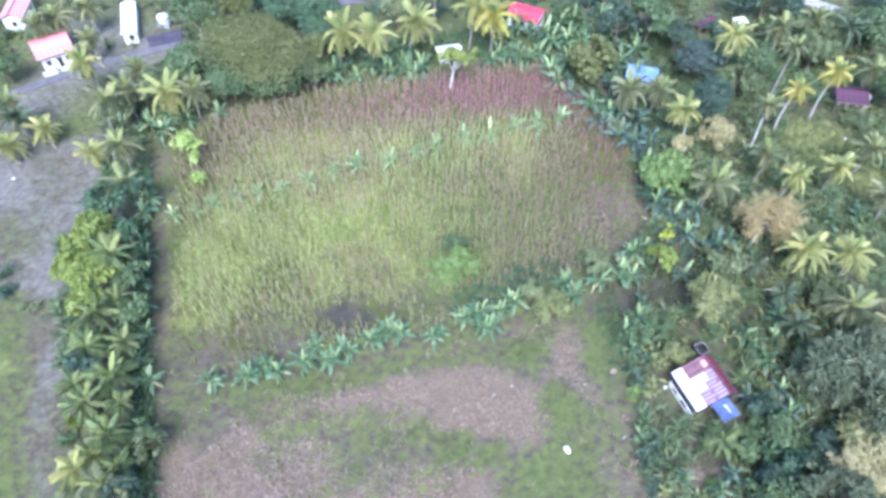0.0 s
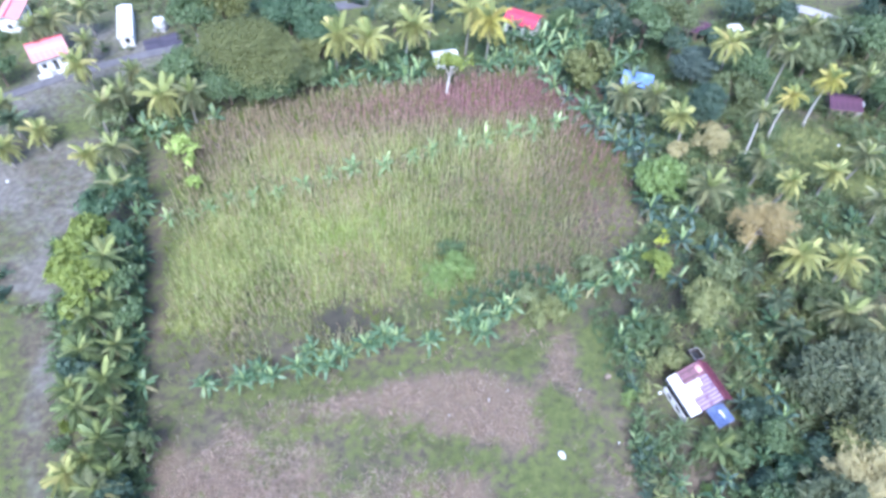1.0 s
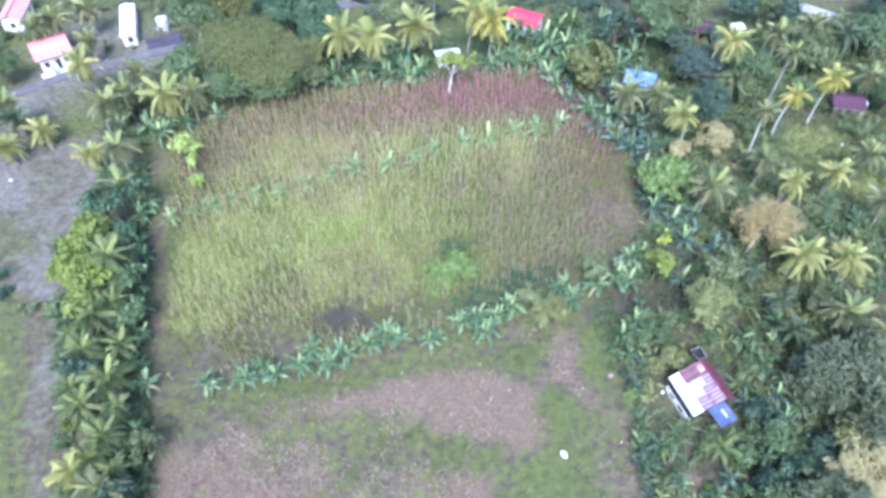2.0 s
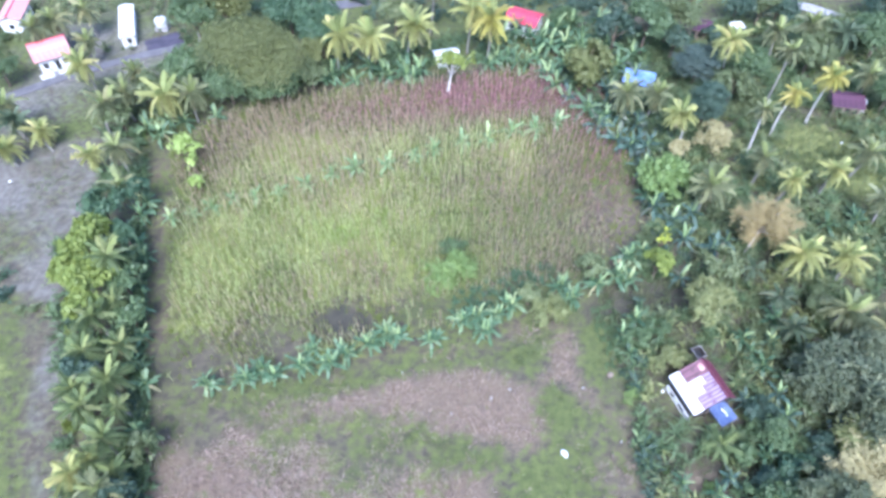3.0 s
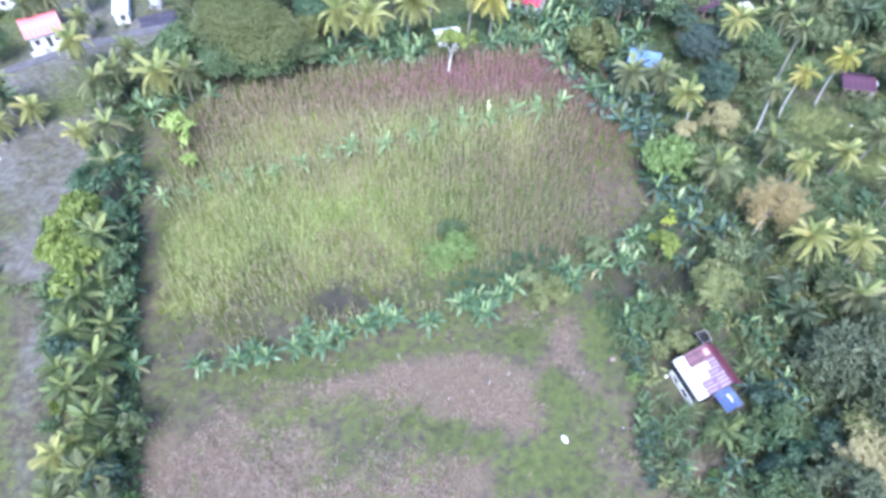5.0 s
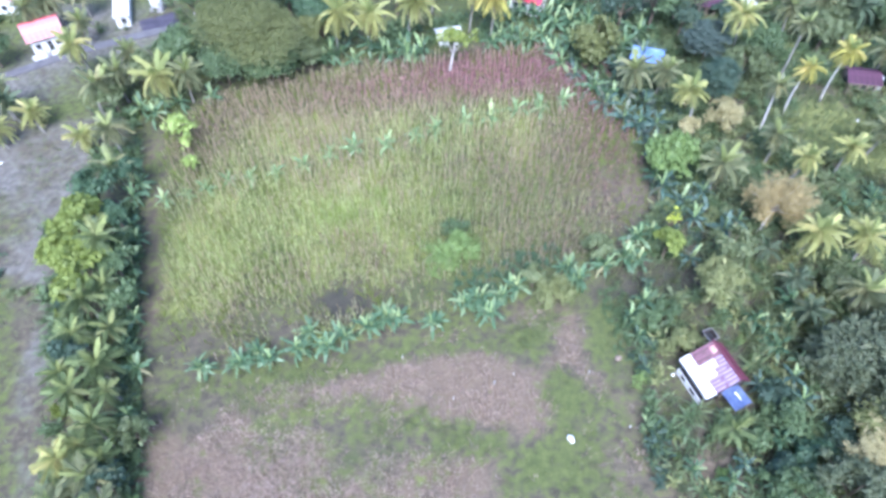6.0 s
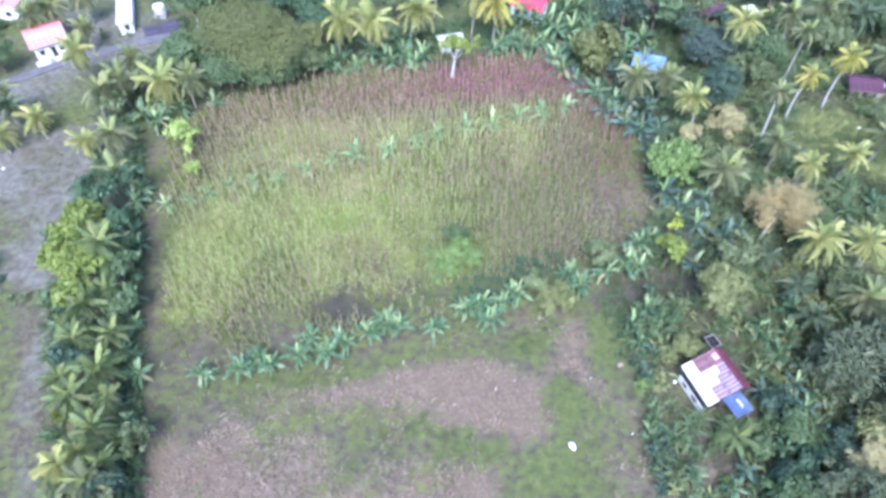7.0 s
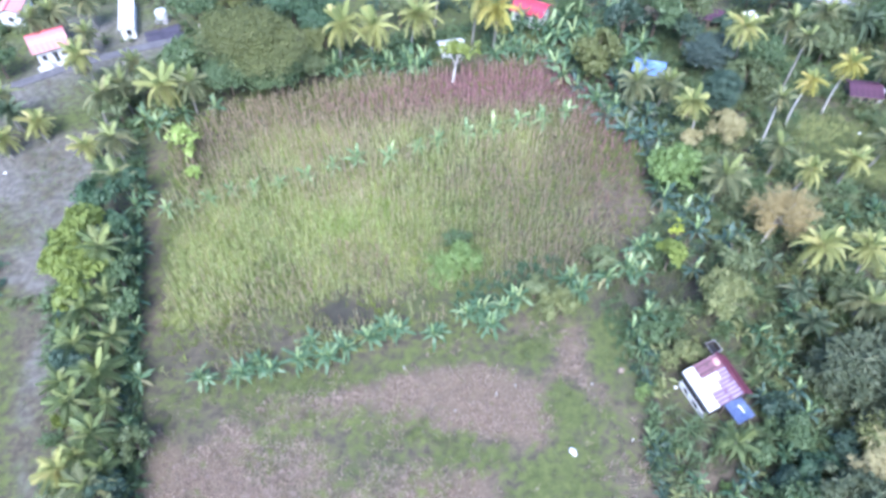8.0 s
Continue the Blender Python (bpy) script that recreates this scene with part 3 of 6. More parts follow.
FIELD = [(-31.7, 34.1), (-37.6, 54.5), (-43.4, 76.3), (-36.3, 84.4), (-22, 90.7), (-2.4, 94.8), (18.1, 99.2), (23.5, 86), (29.9, 74.6), (28.6, 59.7), (20.1, 51.1), (11.3, 45.6), (-9.8, 39), (-22.8, 35.4)]
FALLOW = [(-33, 33), (-22.5, 34.1), (-9.6, 36.7), (8.1, 41.8), (18.8, 47.8), (20.4, 37.9), (21.8, 29.3), (22.8, 17.6), (-31, 17.5)]
BELT = [(-37.7, 17.5), (-28.4, 17.5), (-39.9, 54.5), (-48.1, 80.1), (-55.2, 81.5), (-50.5, 61.8), (-54.5, 58.6), (-49.2, 44.3)]
ROUGH = [(19.6, 47.8), (29.4, 59.7), (33.9, 76.6), (31, 96.5), (19.2, 109.5), (89.2, 117.8), (68.7, 59.7), (51.3, 17.6), (22.8, 17.6), (21.1, 37.9)]
TRACK = [(-48.3, 17.5), (-37.4, 17.5), (-42.9, 33.4), (-48.5, 44.3), (-53.7, 57.5), (-50.5, 63), (-57.4, 77.3), (-68.8, 72.6), (-71.5, 57.5)]
LITTER = [(-26.3, 28), (-20.7, 31.3), (-11.2, 26.7), (-3.8, 23.7), (-3.6, 19.2), (-25.2, 19.1)]
TANGLE = [(-19.5, 32.4), (-12.0, 33.6), (-10.5, 31.0), (-14.0, 28.0), (-9.0, 25.5), (1.0, 25.0), (1.5, 19.5), (-16.5, 19.5), (-18.5, 25.5)]
GLADE = [(-17.6, 57), (-15.8, 61.3), (-11.1, 64.1), (-6.8, 61.9), (-8.2, 58.1), (-13.6, 56)]

# patches of litter, green weeds, damp soil and shade painted dark on the ground: cover, softness of the edge, outline
FALLOW_PATCHES = [
    # greyish strip by the tree belt, its shade put into the soil colour
    ({"straw": 0.30, "grass": 0.45, "damp_shade": 0.22}, 4.0, [(-33.6, 32.9), (-19.8, 32.3), (-19.2, 28.9), (-22.5, 26.6), (-31.7, 26.6)]),
    ({"straw": 0.42, "grass": 0.66, "weedy": 0.12}, 4.0, [(-19.8, 32.3), (-12.2, 33.0), (-6.3, 32.3), (-1.7, 31.0), (0.2, 29.0), (0.8, 26.7), (-5.4, 27.3), (-11.5, 27.3), (-16.1, 24.8), (-19.2, 25.4), (-21.0, 28.6)]),
    ({"straw": 0.88, "grass": 0.02}, 2.0, [(-12.9, 33.4), (-9.7, 34.2), (-5.8, 35.6), (0.8, 36.7), (6.9, 36.7), (8.4, 34.2), (10.7, 34.9), (11.6, 32.1), (10.9, 30.0), (12.3, 28.7), (10.6, 26.8), (8.1, 26.3), (6.4, 27.7), (3.3, 28.3), (0.2, 29.0), (-1.7, 31.0), (-5.6, 31.8), (-10.8, 32.1)]),
    ({"straw": 0.84, "grass": 0.02}, 1.8, [(10.4, 34.5), (12.7, 37.9), (14.2, 42.3), (16.7, 42.7), (16.2, 37.1), (16.9, 34.2), (18.9, 33.5), (18.2, 31.7), (16.3, 32.4), (14.4, 35.5), (11.9, 33.8)]),
    ({"straw": 0.72, "grass": 0.11}, 1.4, [(5.7, 40.7), (9.7, 43.0), (11.0, 42.0), (7.8, 40.5)]),
    ({"straw": 0.88, "grass": 0.02}, 2.6, [(-30.0, 23.8), (-23.7, 26.6), (-21.2, 26.3), (-17.5, 23.0), (-16.6, 20.7), (-29.9, 20.7)]),
    ({"straw": 0.80, "grass": 0.11}, 1.6, [(-23.3, 28.9), (-21.0, 28.9), (-20.4, 26.6), (-22.4, 26.3)]),
    ({"straw": 0.80, "grass": 0.42, "weedy": 0.10}, 2.4, [(-18.5, 31.9), (-14.8, 33.0), (-12.7, 32.1), (-15.0, 30.2), (-17.9, 30.2)]),
    ({"straw": 0.80, "grass": 0.42, "weedy": 0.10}, 2.8, [(-17.1, 23.6), (-14.8, 26.7), (-11.4, 26.1), (-10.5, 23.6), (-6.3, 22.5), (-4.0, 24.6), (0.8, 24.9), (1.3, 20.8), (-16.6, 20.7)]),
    ({"straw": 0.10, "grass": 0.40, "damp_shade": 0.30}, 2.4, [(-10.6, 27.3), (-4.2, 27.7), (-2.5, 25.2), (-4.9, 23.2), (-10.2, 23.6)]),
    ({"straw": 0.84, "grass": 0.02}, 2.0, [(1.7, 24.3), (5.0, 25.2), (6.4, 23.7), (6.0, 20.8), (0.8, 20.8)]),
    ({"straw": 0.72, "grass": 0.11}, 1.4, [(16.7, 28.8), (18.9, 28.6), (18.4, 26.8), (16.3, 27.0)]),
    ({"straw": 0.36, "grass": 0.36}, 4.0, [(15.8, 24.9), (22.8, 26.8), (22.7, 20.9), (14.6, 20.9)]),
    ({"grass": 0.84, "straw": 0.08}, 1.8, [(-24.0, 33.5), (-15.0, 34.6), (-9.9, 36.3), (-5.9, 37.4), (-3.2, 37.8), (-3.2, 36.7), (-8.4, 35.2), (-14.8, 33.5), (-23.2, 32.7)]),
    ({"grass": 0.67, "straw": 0.08}, 2.0, [(-3.2, 37.8), (0.8, 38.6), (5.7, 40.6), (10.6, 41.0), (13.8, 42.3), (12.7, 37.9), (10.5, 36.0), (8.5, 36.0), (6.9, 37.5), (0.8, 37.5), (-3.2, 36.7)]),
    ({"grass": 0.88, "straw": 0.08}, 1.8, [(11.8, 33.8), (14.3, 34.5), (15.7, 32.6), (16.6, 31.0), (15.8, 29.0), (13.9, 28.7), (12.5, 30.0), (11.6, 32.1)]),
    ({"grass": 0.79, "straw": 0.08}, 2.0, [(-0.7, 26.4), (2.7, 27.7), (6.0, 27.1), (8.1, 25.8), (10.9, 26.5), (13.2, 27.7), (16.4, 26.8), (17.7, 23.8), (18.1, 20.9), (6.5, 20.8), (6.2, 24.9), (2.6, 25.5), (0.2, 24.9)]),
    ({"grass": 0.67, "straw": 0.16}, 2.4, [(16.8, 31.4), (20.5, 30.7), (21.0, 26.8), (17.3, 26.8), (16.4, 29.0)]),
    ({"grass": 0.88, "straw": 0.08}, 1.8, [(17.4, 43.9), (21.8, 44.8), (21.0, 37.9), (19.5, 34.2), (17.5, 36.0), (16.7, 37.9)]),
    ({"grass": 0.41, "straw": 0.16}, 2.4, [(-33.2, 33.6), (-24.1, 34.0), (-23.8, 32.5), (-32.6, 31.5)]),
    ({"straw": 0.67, "grass": 0.11}, 1.6, [(20.7, 31.7), (23.1, 31.1), (23.2, 28.4), (20.8, 28.7)]),
    ({"straw": 0.50, "grass": 0.36}, 3.0, [(16.4, 24.9), (19.9, 27.4), (23.5, 27.1), (23.0, 20.6), (16.9, 20.6)]),
    ({"straw": 0.38, "grass": 0.52, "weedy": 0.16}, 4.0, [(-47.9, 77.8), (-44.4, 77.8), (-41.5, 67.5), (-39.0, 57.4), (-36.0, 47.7), (-34.6, 40.8), (-31.0, 37.7), (-29.8, 33.3), (-34.2, 33.3), (-39.5, 49.5)]),
    ({"straw": 0.16, "grass": 0.26, "weedy": 0.0, "damp_shade": 0.24}, 2.5, [(-35.1, 37.7), (-30.4, 40.9), (-21.8, 43.0), (-15.8, 40.9), (-18.1, 37.8), (-24.1, 37.0), (-30.0, 34.0), (-33.9, 34.0)]),
    # shade band behind the banana row, painted as darker ground
    ({"straw": 0.05, "grass": 0.52, "weedy": -0.10, "red": 0.0, "damp_shade": 0.28}, 3.0, [(-7.0, 44.3), (-2.1, 48.3), (0.9, 46.0), (6.9, 49.7), (13.1, 52.5), (16.6, 56.6), (19.5, 54.5), (20.6, 51.6), (12.6, 47.9), (6.7, 46.9), (1.6, 43.5), (-3.3, 41.8)]),
    ({"straw": 0.05, "grass": 0.20, "weedy": 0.0, "damp_shade": 0.60}, 1.6, [(-16.3, 44.7), (-12.9, 46.0), (-8.8, 44.7), (-9.3, 41.8), (-13.0, 40.9), (-15.6, 41.7)]),
    # the last two darken the ground for the thicket's shade
    ({"straw": 0.0, "grass": 0.4, "damp_shade": 0.40}, 3.0, [(21.7, 41.1), (27.7, 43.1), (31.6, 44.4), (31.4, 41.1), (24.5, 37.9), (24.6, 32.1), (23.4, 29.4), (22.0, 32.1), (20.6, 34.9)]),
    ({"straw": -0.30, "grass": 0.28, "weedy": 0.0, "damp_shade": 0.62}, 2.0, [(17.3, 44.4), (23.8, 48.6), (32.1, 50.9), (32.3, 45.7), (27.8, 43.4), (22.2, 43.7)]),
]
# patches of bare earth and grass along the trodden strip
TRACK_PATCHES = [
    # village ground: bare cover raised to paint haze over the grey-green lawn
    ({"bare": 0.75, "grass": 0.45, "weedy": 0.10}, 4.0, [(-72.0, 109.3), (-62.7, 109.3), (-59.0, 99.9), (-46.7, 96.4), (-52.2, 91.3), (-60.7, 92.9), (-66.8, 88.1), (-67.5, 80.6), (-72.4, 79.1), (-76.5, 88.0), (-72.7, 92.9)]),
    ({"bare": 0.78, "grass": 0.26}, 4.0, [(-72.8, 70.7), (-64.6, 75.8), (-54.9, 77.5), (-50.0, 67.3), (-50.7, 59.8), (-52.6, 56.6), (-52.7, 52.1), (-61.4, 47.4)]),
    ({"bare": 0.35, "grass": 0.20}, 3.0, [(-62.2, 72.1), (-58.1, 74.1), (-54.6, 63.7), (-57.9, 64.8)]),
    ({"grass": 0.45, "bare": 0.25}, 4.0, [(-67.1, 59.1), (-58.5, 61.4), (-54.3, 55.1), (-56.1, 52.1), (-63.7, 52.0)]),
    ({"bare": 0.85, "grass": 0.08}, 2.4, [(-54.6, 52.1), (-52.4, 52.1), (-50.1, 47.5), (-47.0, 41.5), (-51.2, 44.0), (-54.1, 48.4)]),
    ({"grass": 0.53, "bare": 0.00}, 2.0, [(-61.0, 46.5), (-53.5, 46.1), (-48.9, 45.3), (-48.7, 43.8), (-53.1, 43.6), (-58.1, 40.6)]),
    ({"bare": 0.36, "grass": 0.18}, 2.4, [(-52.1, 43.6), (-47.3, 43.2), (-44.1, 37.6), (-43.4, 33.2), (-41.4, 27.2), (-39.3, 20.6), (-43.1, 20.6), (-48.1, 33.2)]),
    ({"bare": 1.00, "grass": 0.08}, 1.6, [(-48.0, 39.3), (-45.9, 38.7), (-44.4, 36.1), (-45.4, 35.2), (-47.0, 36.4)]),
    ({"grass": 0.68, "bare": 0.00}, 1.8, [(-58.7, 41.8), (-52.2, 42.3), (-47.7, 31.8), (-43.3, 20.6), (-48.2, 20.6)]),
    ({"weedy": 0.12, "grass": 0.62, "bare": 0.0}, 2.0, [(-57.3, 39.0), (-51.6, 38.7), (-48.9, 33.9), (-48.9, 31.8), (-53.7, 31.7)]),
]


COVER = {}


def patched(cover, patches, px, py, seed):
    """Lays patches with ragged edges over the cover, later ones over earlier ones."""
    for k, (values, soft, poly) in enumerate(patches):
        ragged = 0.55 * waves(px, py, 1.1, seed + k) + 0.35 * waves(px, py, 2.6, seed + 50 + k)
        m = np.clip((polygon_distance(poly, px, py) + ragged) / soft * 0.5 + 0.5, 0, 1)
        for key, value in values.items():
            cover[key] = cover[key] * (1 - m) + m * (value + 0.13 * waves(px, py, 0.9, seed + 90 + k) + 0.13 * waves(px, py, 2.2, seed + 130 + k))


def land():
    """The one sheet of ground, with its cover written on its points."""
    xs = np.concatenate([[-3000, -1200, -500, -250, -160], np.arange(-120, 120.1, 0.6), [160, 250, 500, 1200, 3000]])
    ys = np.concatenate([[-3000, -1200, -500, -200, -80, -20], np.arange(8, 160.1, 0.6), [200, 300, 600, 1400, 3000]])
    px, py = np.meshgrid(xs, ys)
    near = (np.abs(px) < 125) & (py > 0) & (py < 165)
    pz = np.where(near, 0.07 * waves(px, py, 0.5, 3) + 0.05 * waves(px, py, 1.6, 4), 0.0)
    field, fallow = soft_mask(FIELD, px, py), soft_mask(FALLOW, px, py)
    belt, rough, track = soft_mask(BELT, px, py, 2), soft_mask(ROUGH, px, py, 3), soft_mask(TRACK, px, py, 1.5)
    grass = 0.55 + 0.25 * waves(px, py, 0.25, 5)
    straw = 0.25 + 0.0 * px
    red = 0.0 * px
    bare = 0.0 * px
    weedy = field * (0.42 + 0.24 * waves(px, py, 0.22, 31) + 0.16 * waves(px, py, 0.6, 32))
    # maize field floor
    grass = grass * (1 - field) + field * (0.62 + 0.18 * waves(px, py, 0.22, 8))
    straw = straw * (1 - field) + field * 0.35
    # fallow field, with straw litter and green patches
    grass = grass * (1 - fallow) + fallow * (0.36 + 0.26 * waves(px, py, 0.35, 9) + 0.24 * waves(px, py, 1.1, 19))
    straw = straw * (1 - fallow) + fallow * (0.46 + 0.28 * waves(px, py, 0.3, 10))
    # shade-side weeds under the tree belt and thicket
    grass = grass * (1 - belt) + belt * 0.35
    straw = straw * (1 - belt) + belt * 0.05
    grass = grass * (1 - rough) + rough * (0.28 + 0.25 * waves(px, py, 0.3, 12))
    straw = straw * (1 - rough) + rough * 0.1
    # trodden earth beside the belt
    grass = grass * (1 - track) + track * (0.36 + 0.3 * waves(px, py, 0.3, 14))
    bare = bare + track * 0.45
    # straw litter, green patches and dark bare soil, each with its own shape
    straw = straw + 0.6 * blob(px, py, 26.3, 23.7, 3.0, 2.1, 0)
    grass = grass + -0.4 * blob(px, py, 26.3, 23.7, 3.0, 2.1, 0)
    straw = straw + 0.55 * blob(px, py, -43, 68.8, 1.9, 7.0, 0)
    straw = straw + 0.55 * blob(px, py, -38.8, 54.5, 1.7, 7.3, 0)
    straw = straw + 0.5 * blob(px, py, -35.2, 42.6, 1.7, 5.8, 0)
    grass = grass + 0.3 * blob(px, py, -42.4, 67.6, 1.7, 9.0, 0)
    grass = grass + 0.3 * blob(px, py, -37.7, 51.5, 1.5, 8.9, 0)
    weedy = weedy + -0.7 * blob(px, py, 26.8, 67.7, 4.7, 11.0, 0)
    straw = straw + 0.1 * blob(px, py, 27.5, 66.5, 3.8, 11.9, 0)
    grass = grass + -0.5 * blob(px, py, 25.2, 48.3, 3.7, 2.2, 0)
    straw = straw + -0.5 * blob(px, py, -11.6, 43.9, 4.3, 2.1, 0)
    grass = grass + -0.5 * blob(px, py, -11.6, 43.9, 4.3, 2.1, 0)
    grass = grass + 0.35 * blob(px, py, -13.3, 60.8, 10.5, 5.7, 0)
    grass = grass + 0.3 * blob(px, py, -27.8, 56.5, 9.4, 8.3, 0)
    red = red + 1.1 * blob(px, py, 10.5, 90.6, 20.7, 6.6, 8)
    red = red + 0.2 * blob(px, py, 25.8, 66.5, 5.1, 10.9, 0)
    red = red + 0.9 * blob(px, py, 23.9, 83.8, 5.0, 8.0, 0)
    weedy = weedy + -0.6 * blob(px, py, 24.1, 83.7, 5.6, 6.6, 0)
    red = red + 0.4 * blob(px, py, -21.3, 85.2, 14.3, 4.5, 8)
    grass = grass + -0.4 * blob(px, py, 8.5, 91.5, 19.7, 5.2, 8)
    grass = grass + -0.4 * blob(px, py, 24.1, 61.9, 4.9, 5.8, 0)
    weedy = weedy + -0.6 * blob(px, py, 24.1, 61.9, 6.5, 7.7, 0)
    weedy = weedy + -0.9 * blob(px, py, 9.5, 91.5, 25.7, 6.4, 8)
    weedy = weedy + -0.7 * blob(px, py, -21.2, 84.4, 18.9, 5.0, 8)
    weedy = weedy + -0.7 * blob(px, py, -11.6, 43.9, 5.0, 2.5, 0)
    weedy = weedy + -0.4 * blob(px, py, -42.1, 71.3, 3.5, 8.2, 0)
    weedy = weedy + -0.5 * blob(px, py, -37.4, 54.5, 1.7, 13.6, 0)
    # floor darkened along the banana row: thin cover plus painted shadow
    weedy = weedy + -0.6 * blob(px, py, 8.6, 48.7, 14.1, 3.3, 10)
    weedy = weedy + -0.5 * blob(px, py, -21, 40.6, 8.3, 2.4, 10)
    weedy = weedy + -0.5 * blob(px, py, 1.2, 45.6, 11.5, 1.5, 10)
    grass = grass + -0.3 * blob(px, py, 8.6, 48.3, 14.0, 2.6, 10)
    weedy = weedy + 0.25 * blob(px, py, -20.4, 59.5, 17.8, 9.2, 0)
    grass = grass + -0.6 * blob(px, py, -44.1, 71.3, 1.9, 6.1, 0)
    grass = grass + -0.6 * blob(px, py, -40.6, 59.6, 1.8, 5.7, 0)
    grass = grass + -0.6 * blob(px, py, -37.8, 49.6, 1.6, 5.3, 0)
    grass = grass + -0.6 * blob(px, py, -35.1, 41, 1.7, 4.9, 0)
    weedy = weedy + -0.5 * blob(px, py, -39.9, 72.6, 7.0, 7.2, 0)
    weedy = weedy + -0.40 * blob(px, py, 18.5, 66.5, 15.0, 12.9, 0)
    grass = grass + 0.6 * blob(px, py, 59.3, 77.3, 7.2, 7.4, 0)
    weedy = weedy + 0.6 * blob(px, py, 60.1, 79.4, 6.4, 7.0, 0)
    bare = bare + 0.2 * blob(px, py, 60.4, 80.1, 5.5, 5.4, 0)
    weedy = weedy + 0.5 * blob(px, py, 64.3, 68.9, 3.9, 6.0, 0)
    straw = straw + 0.4 * blob(px, py, 63.1, 65.3, 2.5, 3.9, 0)
    weedy = weedy + 0.35 * blob(px, py, 50.9, 79.4, 3.7, 5.4, 0)
    grass = grass + 0.5 * blob(px, py, 0.5, 49.7, 4.5, 2.6, 0)
    bare = bare + 0.7 * blob(px, py, -52, 102.7, 5.3, 3.1, 0)
    # wide pale patch round the houses, haze put into the ground colour
    bare = bare + 0.55 * blob(px, py, -67, 109.5, 18.5, 14.1, 0)
    bare = bare + 0.3 * blob(px, py, -52.5, 104.6, 4.3, 2.5, 0)
    bare = bare + 0.4 * blob(px, py, -64.1, 85.2, 11.4, 4.5, 0)
    grass = grass + 0.3 * blob(px, py, -63.7, 109.5, 6.5, 7.7, 0)
    grass = grass + 0.4 * blob(px, py, 64.9, 71.4, 7.0, 6.1, 0)
    cover = {"grass": grass, "straw": straw, "red": red, "bare": bare, "weedy": weedy, "damp_shade": 0.0 * px}
    patched(cover, FALLOW_PATCHES, px, py, 300)
    patched(cover, TRACK_PATCHES, px, py, 500)
    COVER.update(xs=xs, ys=ys, grass=cover["grass"], straw=cover["straw"])
    n, m = len(ys), len(xs)
    i = np.arange(n * m).reshape(n, m)
    faces = np.stack([i[:-1, :-1], i[:-1, 1:], i[1:, 1:], i[1:, :-1]], -1).reshape(-1, 4)
    me = bpy.data.meshes.new("ground")
    me.from_pydata(np.stack([px, py, pz], -1).reshape(-1, 3).tolist(), [], faces.tolist())
    me.polygons.foreach_set("use_smooth", [True] * len(me.polygons))
    for key, value in cover.items():
        at = me.attributes.new(key, "FLOAT", "POINT")
        at.data.foreach_set("value", np.clip(value, 0, 1).ravel().astype(np.float32))
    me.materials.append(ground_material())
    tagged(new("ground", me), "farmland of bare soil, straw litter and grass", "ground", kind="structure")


land()


def road(name, pts, width, material, label, top=0.14):
    """A strip of paving along a line, a hand's width thick."""
    verts, faces = [], []
    for k, p in enumerate(pts):
        a, b = Vector(pts[max(k - 1, 0)]), Vector(pts[min(k + 1, len(pts) - 1)])
        side = Vector((b.y - a.y, a.x - b.x)).normalized() * width / 2
        for s, z in ((-1, -0.1), (-1, top), (1, top), (1, -0.1)):
            verts.append((p[0] + s * side.x, p[1] + s * side.y, z))
        if k:
            o = 4 * (k - 1)
            faces += [(o + j, o + j + 1, o + j + 5, o + j + 4) for j in range(3)]
    faces += [(3, 2, 1, 0), tuple(range(len(verts) - 4, len(verts)))]
    tagged(new(name, mesh_of(name, verts, faces, material)), label, "road", kind="structure")


road("pavement", [(-55.2, 103.7), (-52.5, 105.2), (-49.4, 106.9)], 6.0, M["dark_yard"], "dark paved yard beside the village road", 0.10)
road("road", [(-79.9, 84.4), (-75.7, 87.8), (-66.8, 94.8), (-56.7, 100.9), (-48.3, 104.6)], 2.1, M["asphalt"], "grey village road past the houses")
road("road", [(64.0, 127.0), (71.5, 122.3), (74.9, 120.4), (79.2, 117.0), (88.0, 110.0)], 3.0, M["concrete"], "pale concrete road beyond the palms")
road("road", [(-34.3, 115.6), (-25.7, 118.7), (-16.7, 121.1), (-2.9, 125)], 3.0, M["asphalt"], "grey road behind the trees")


# ---- crop ----
def blades(rng, base, h, count, reach, width):
    """Arching strap leaves on stalks at base (n, 3) of height h (n): an array (n * count * 2, 4, 3), and the owner of each."""
    n = len(base)
    own = np.repeat(np.arange(n), count)
    level = np.tile((np.arange(count) + 0.6) / count, n)
    a = rng.uniform(0, 2 * math.pi, n * count)
    out = np.stack([np.cos(a), np.sin(a), 0 * a], 1)
    side = np.stack([-np.sin(a), np.cos(a), 0 * a], 1) * (width * rng.uniform(0.7, 1.3, n * count))[:, None]
    root = base[own] + np.stack([0 * a, 0 * a, h[own] * level * 0.9], 1)
    length = (reach * rng.uniform(0.6, 1.2, n * count))[:, None]
    rise = rng.uniform(0.15, 0.95, n * count)[:, None] * np.array([0, 0, 1.0])
    mid = root + (out * 0.38 + rise * 0.75) * length
    tip = root + (out * 0.80 + rise * 0.55) * length
    q = np.stack([np.stack([root - side * 0.5, root + side * 0.5, mid + side, mid - side], 1), np.stack([mid - side, mid + side, tip + side * 0.2, tip - side * 0.2], 1)], 1)
    return q.reshape(-1, 4, 3), np.repeat(own, 2)


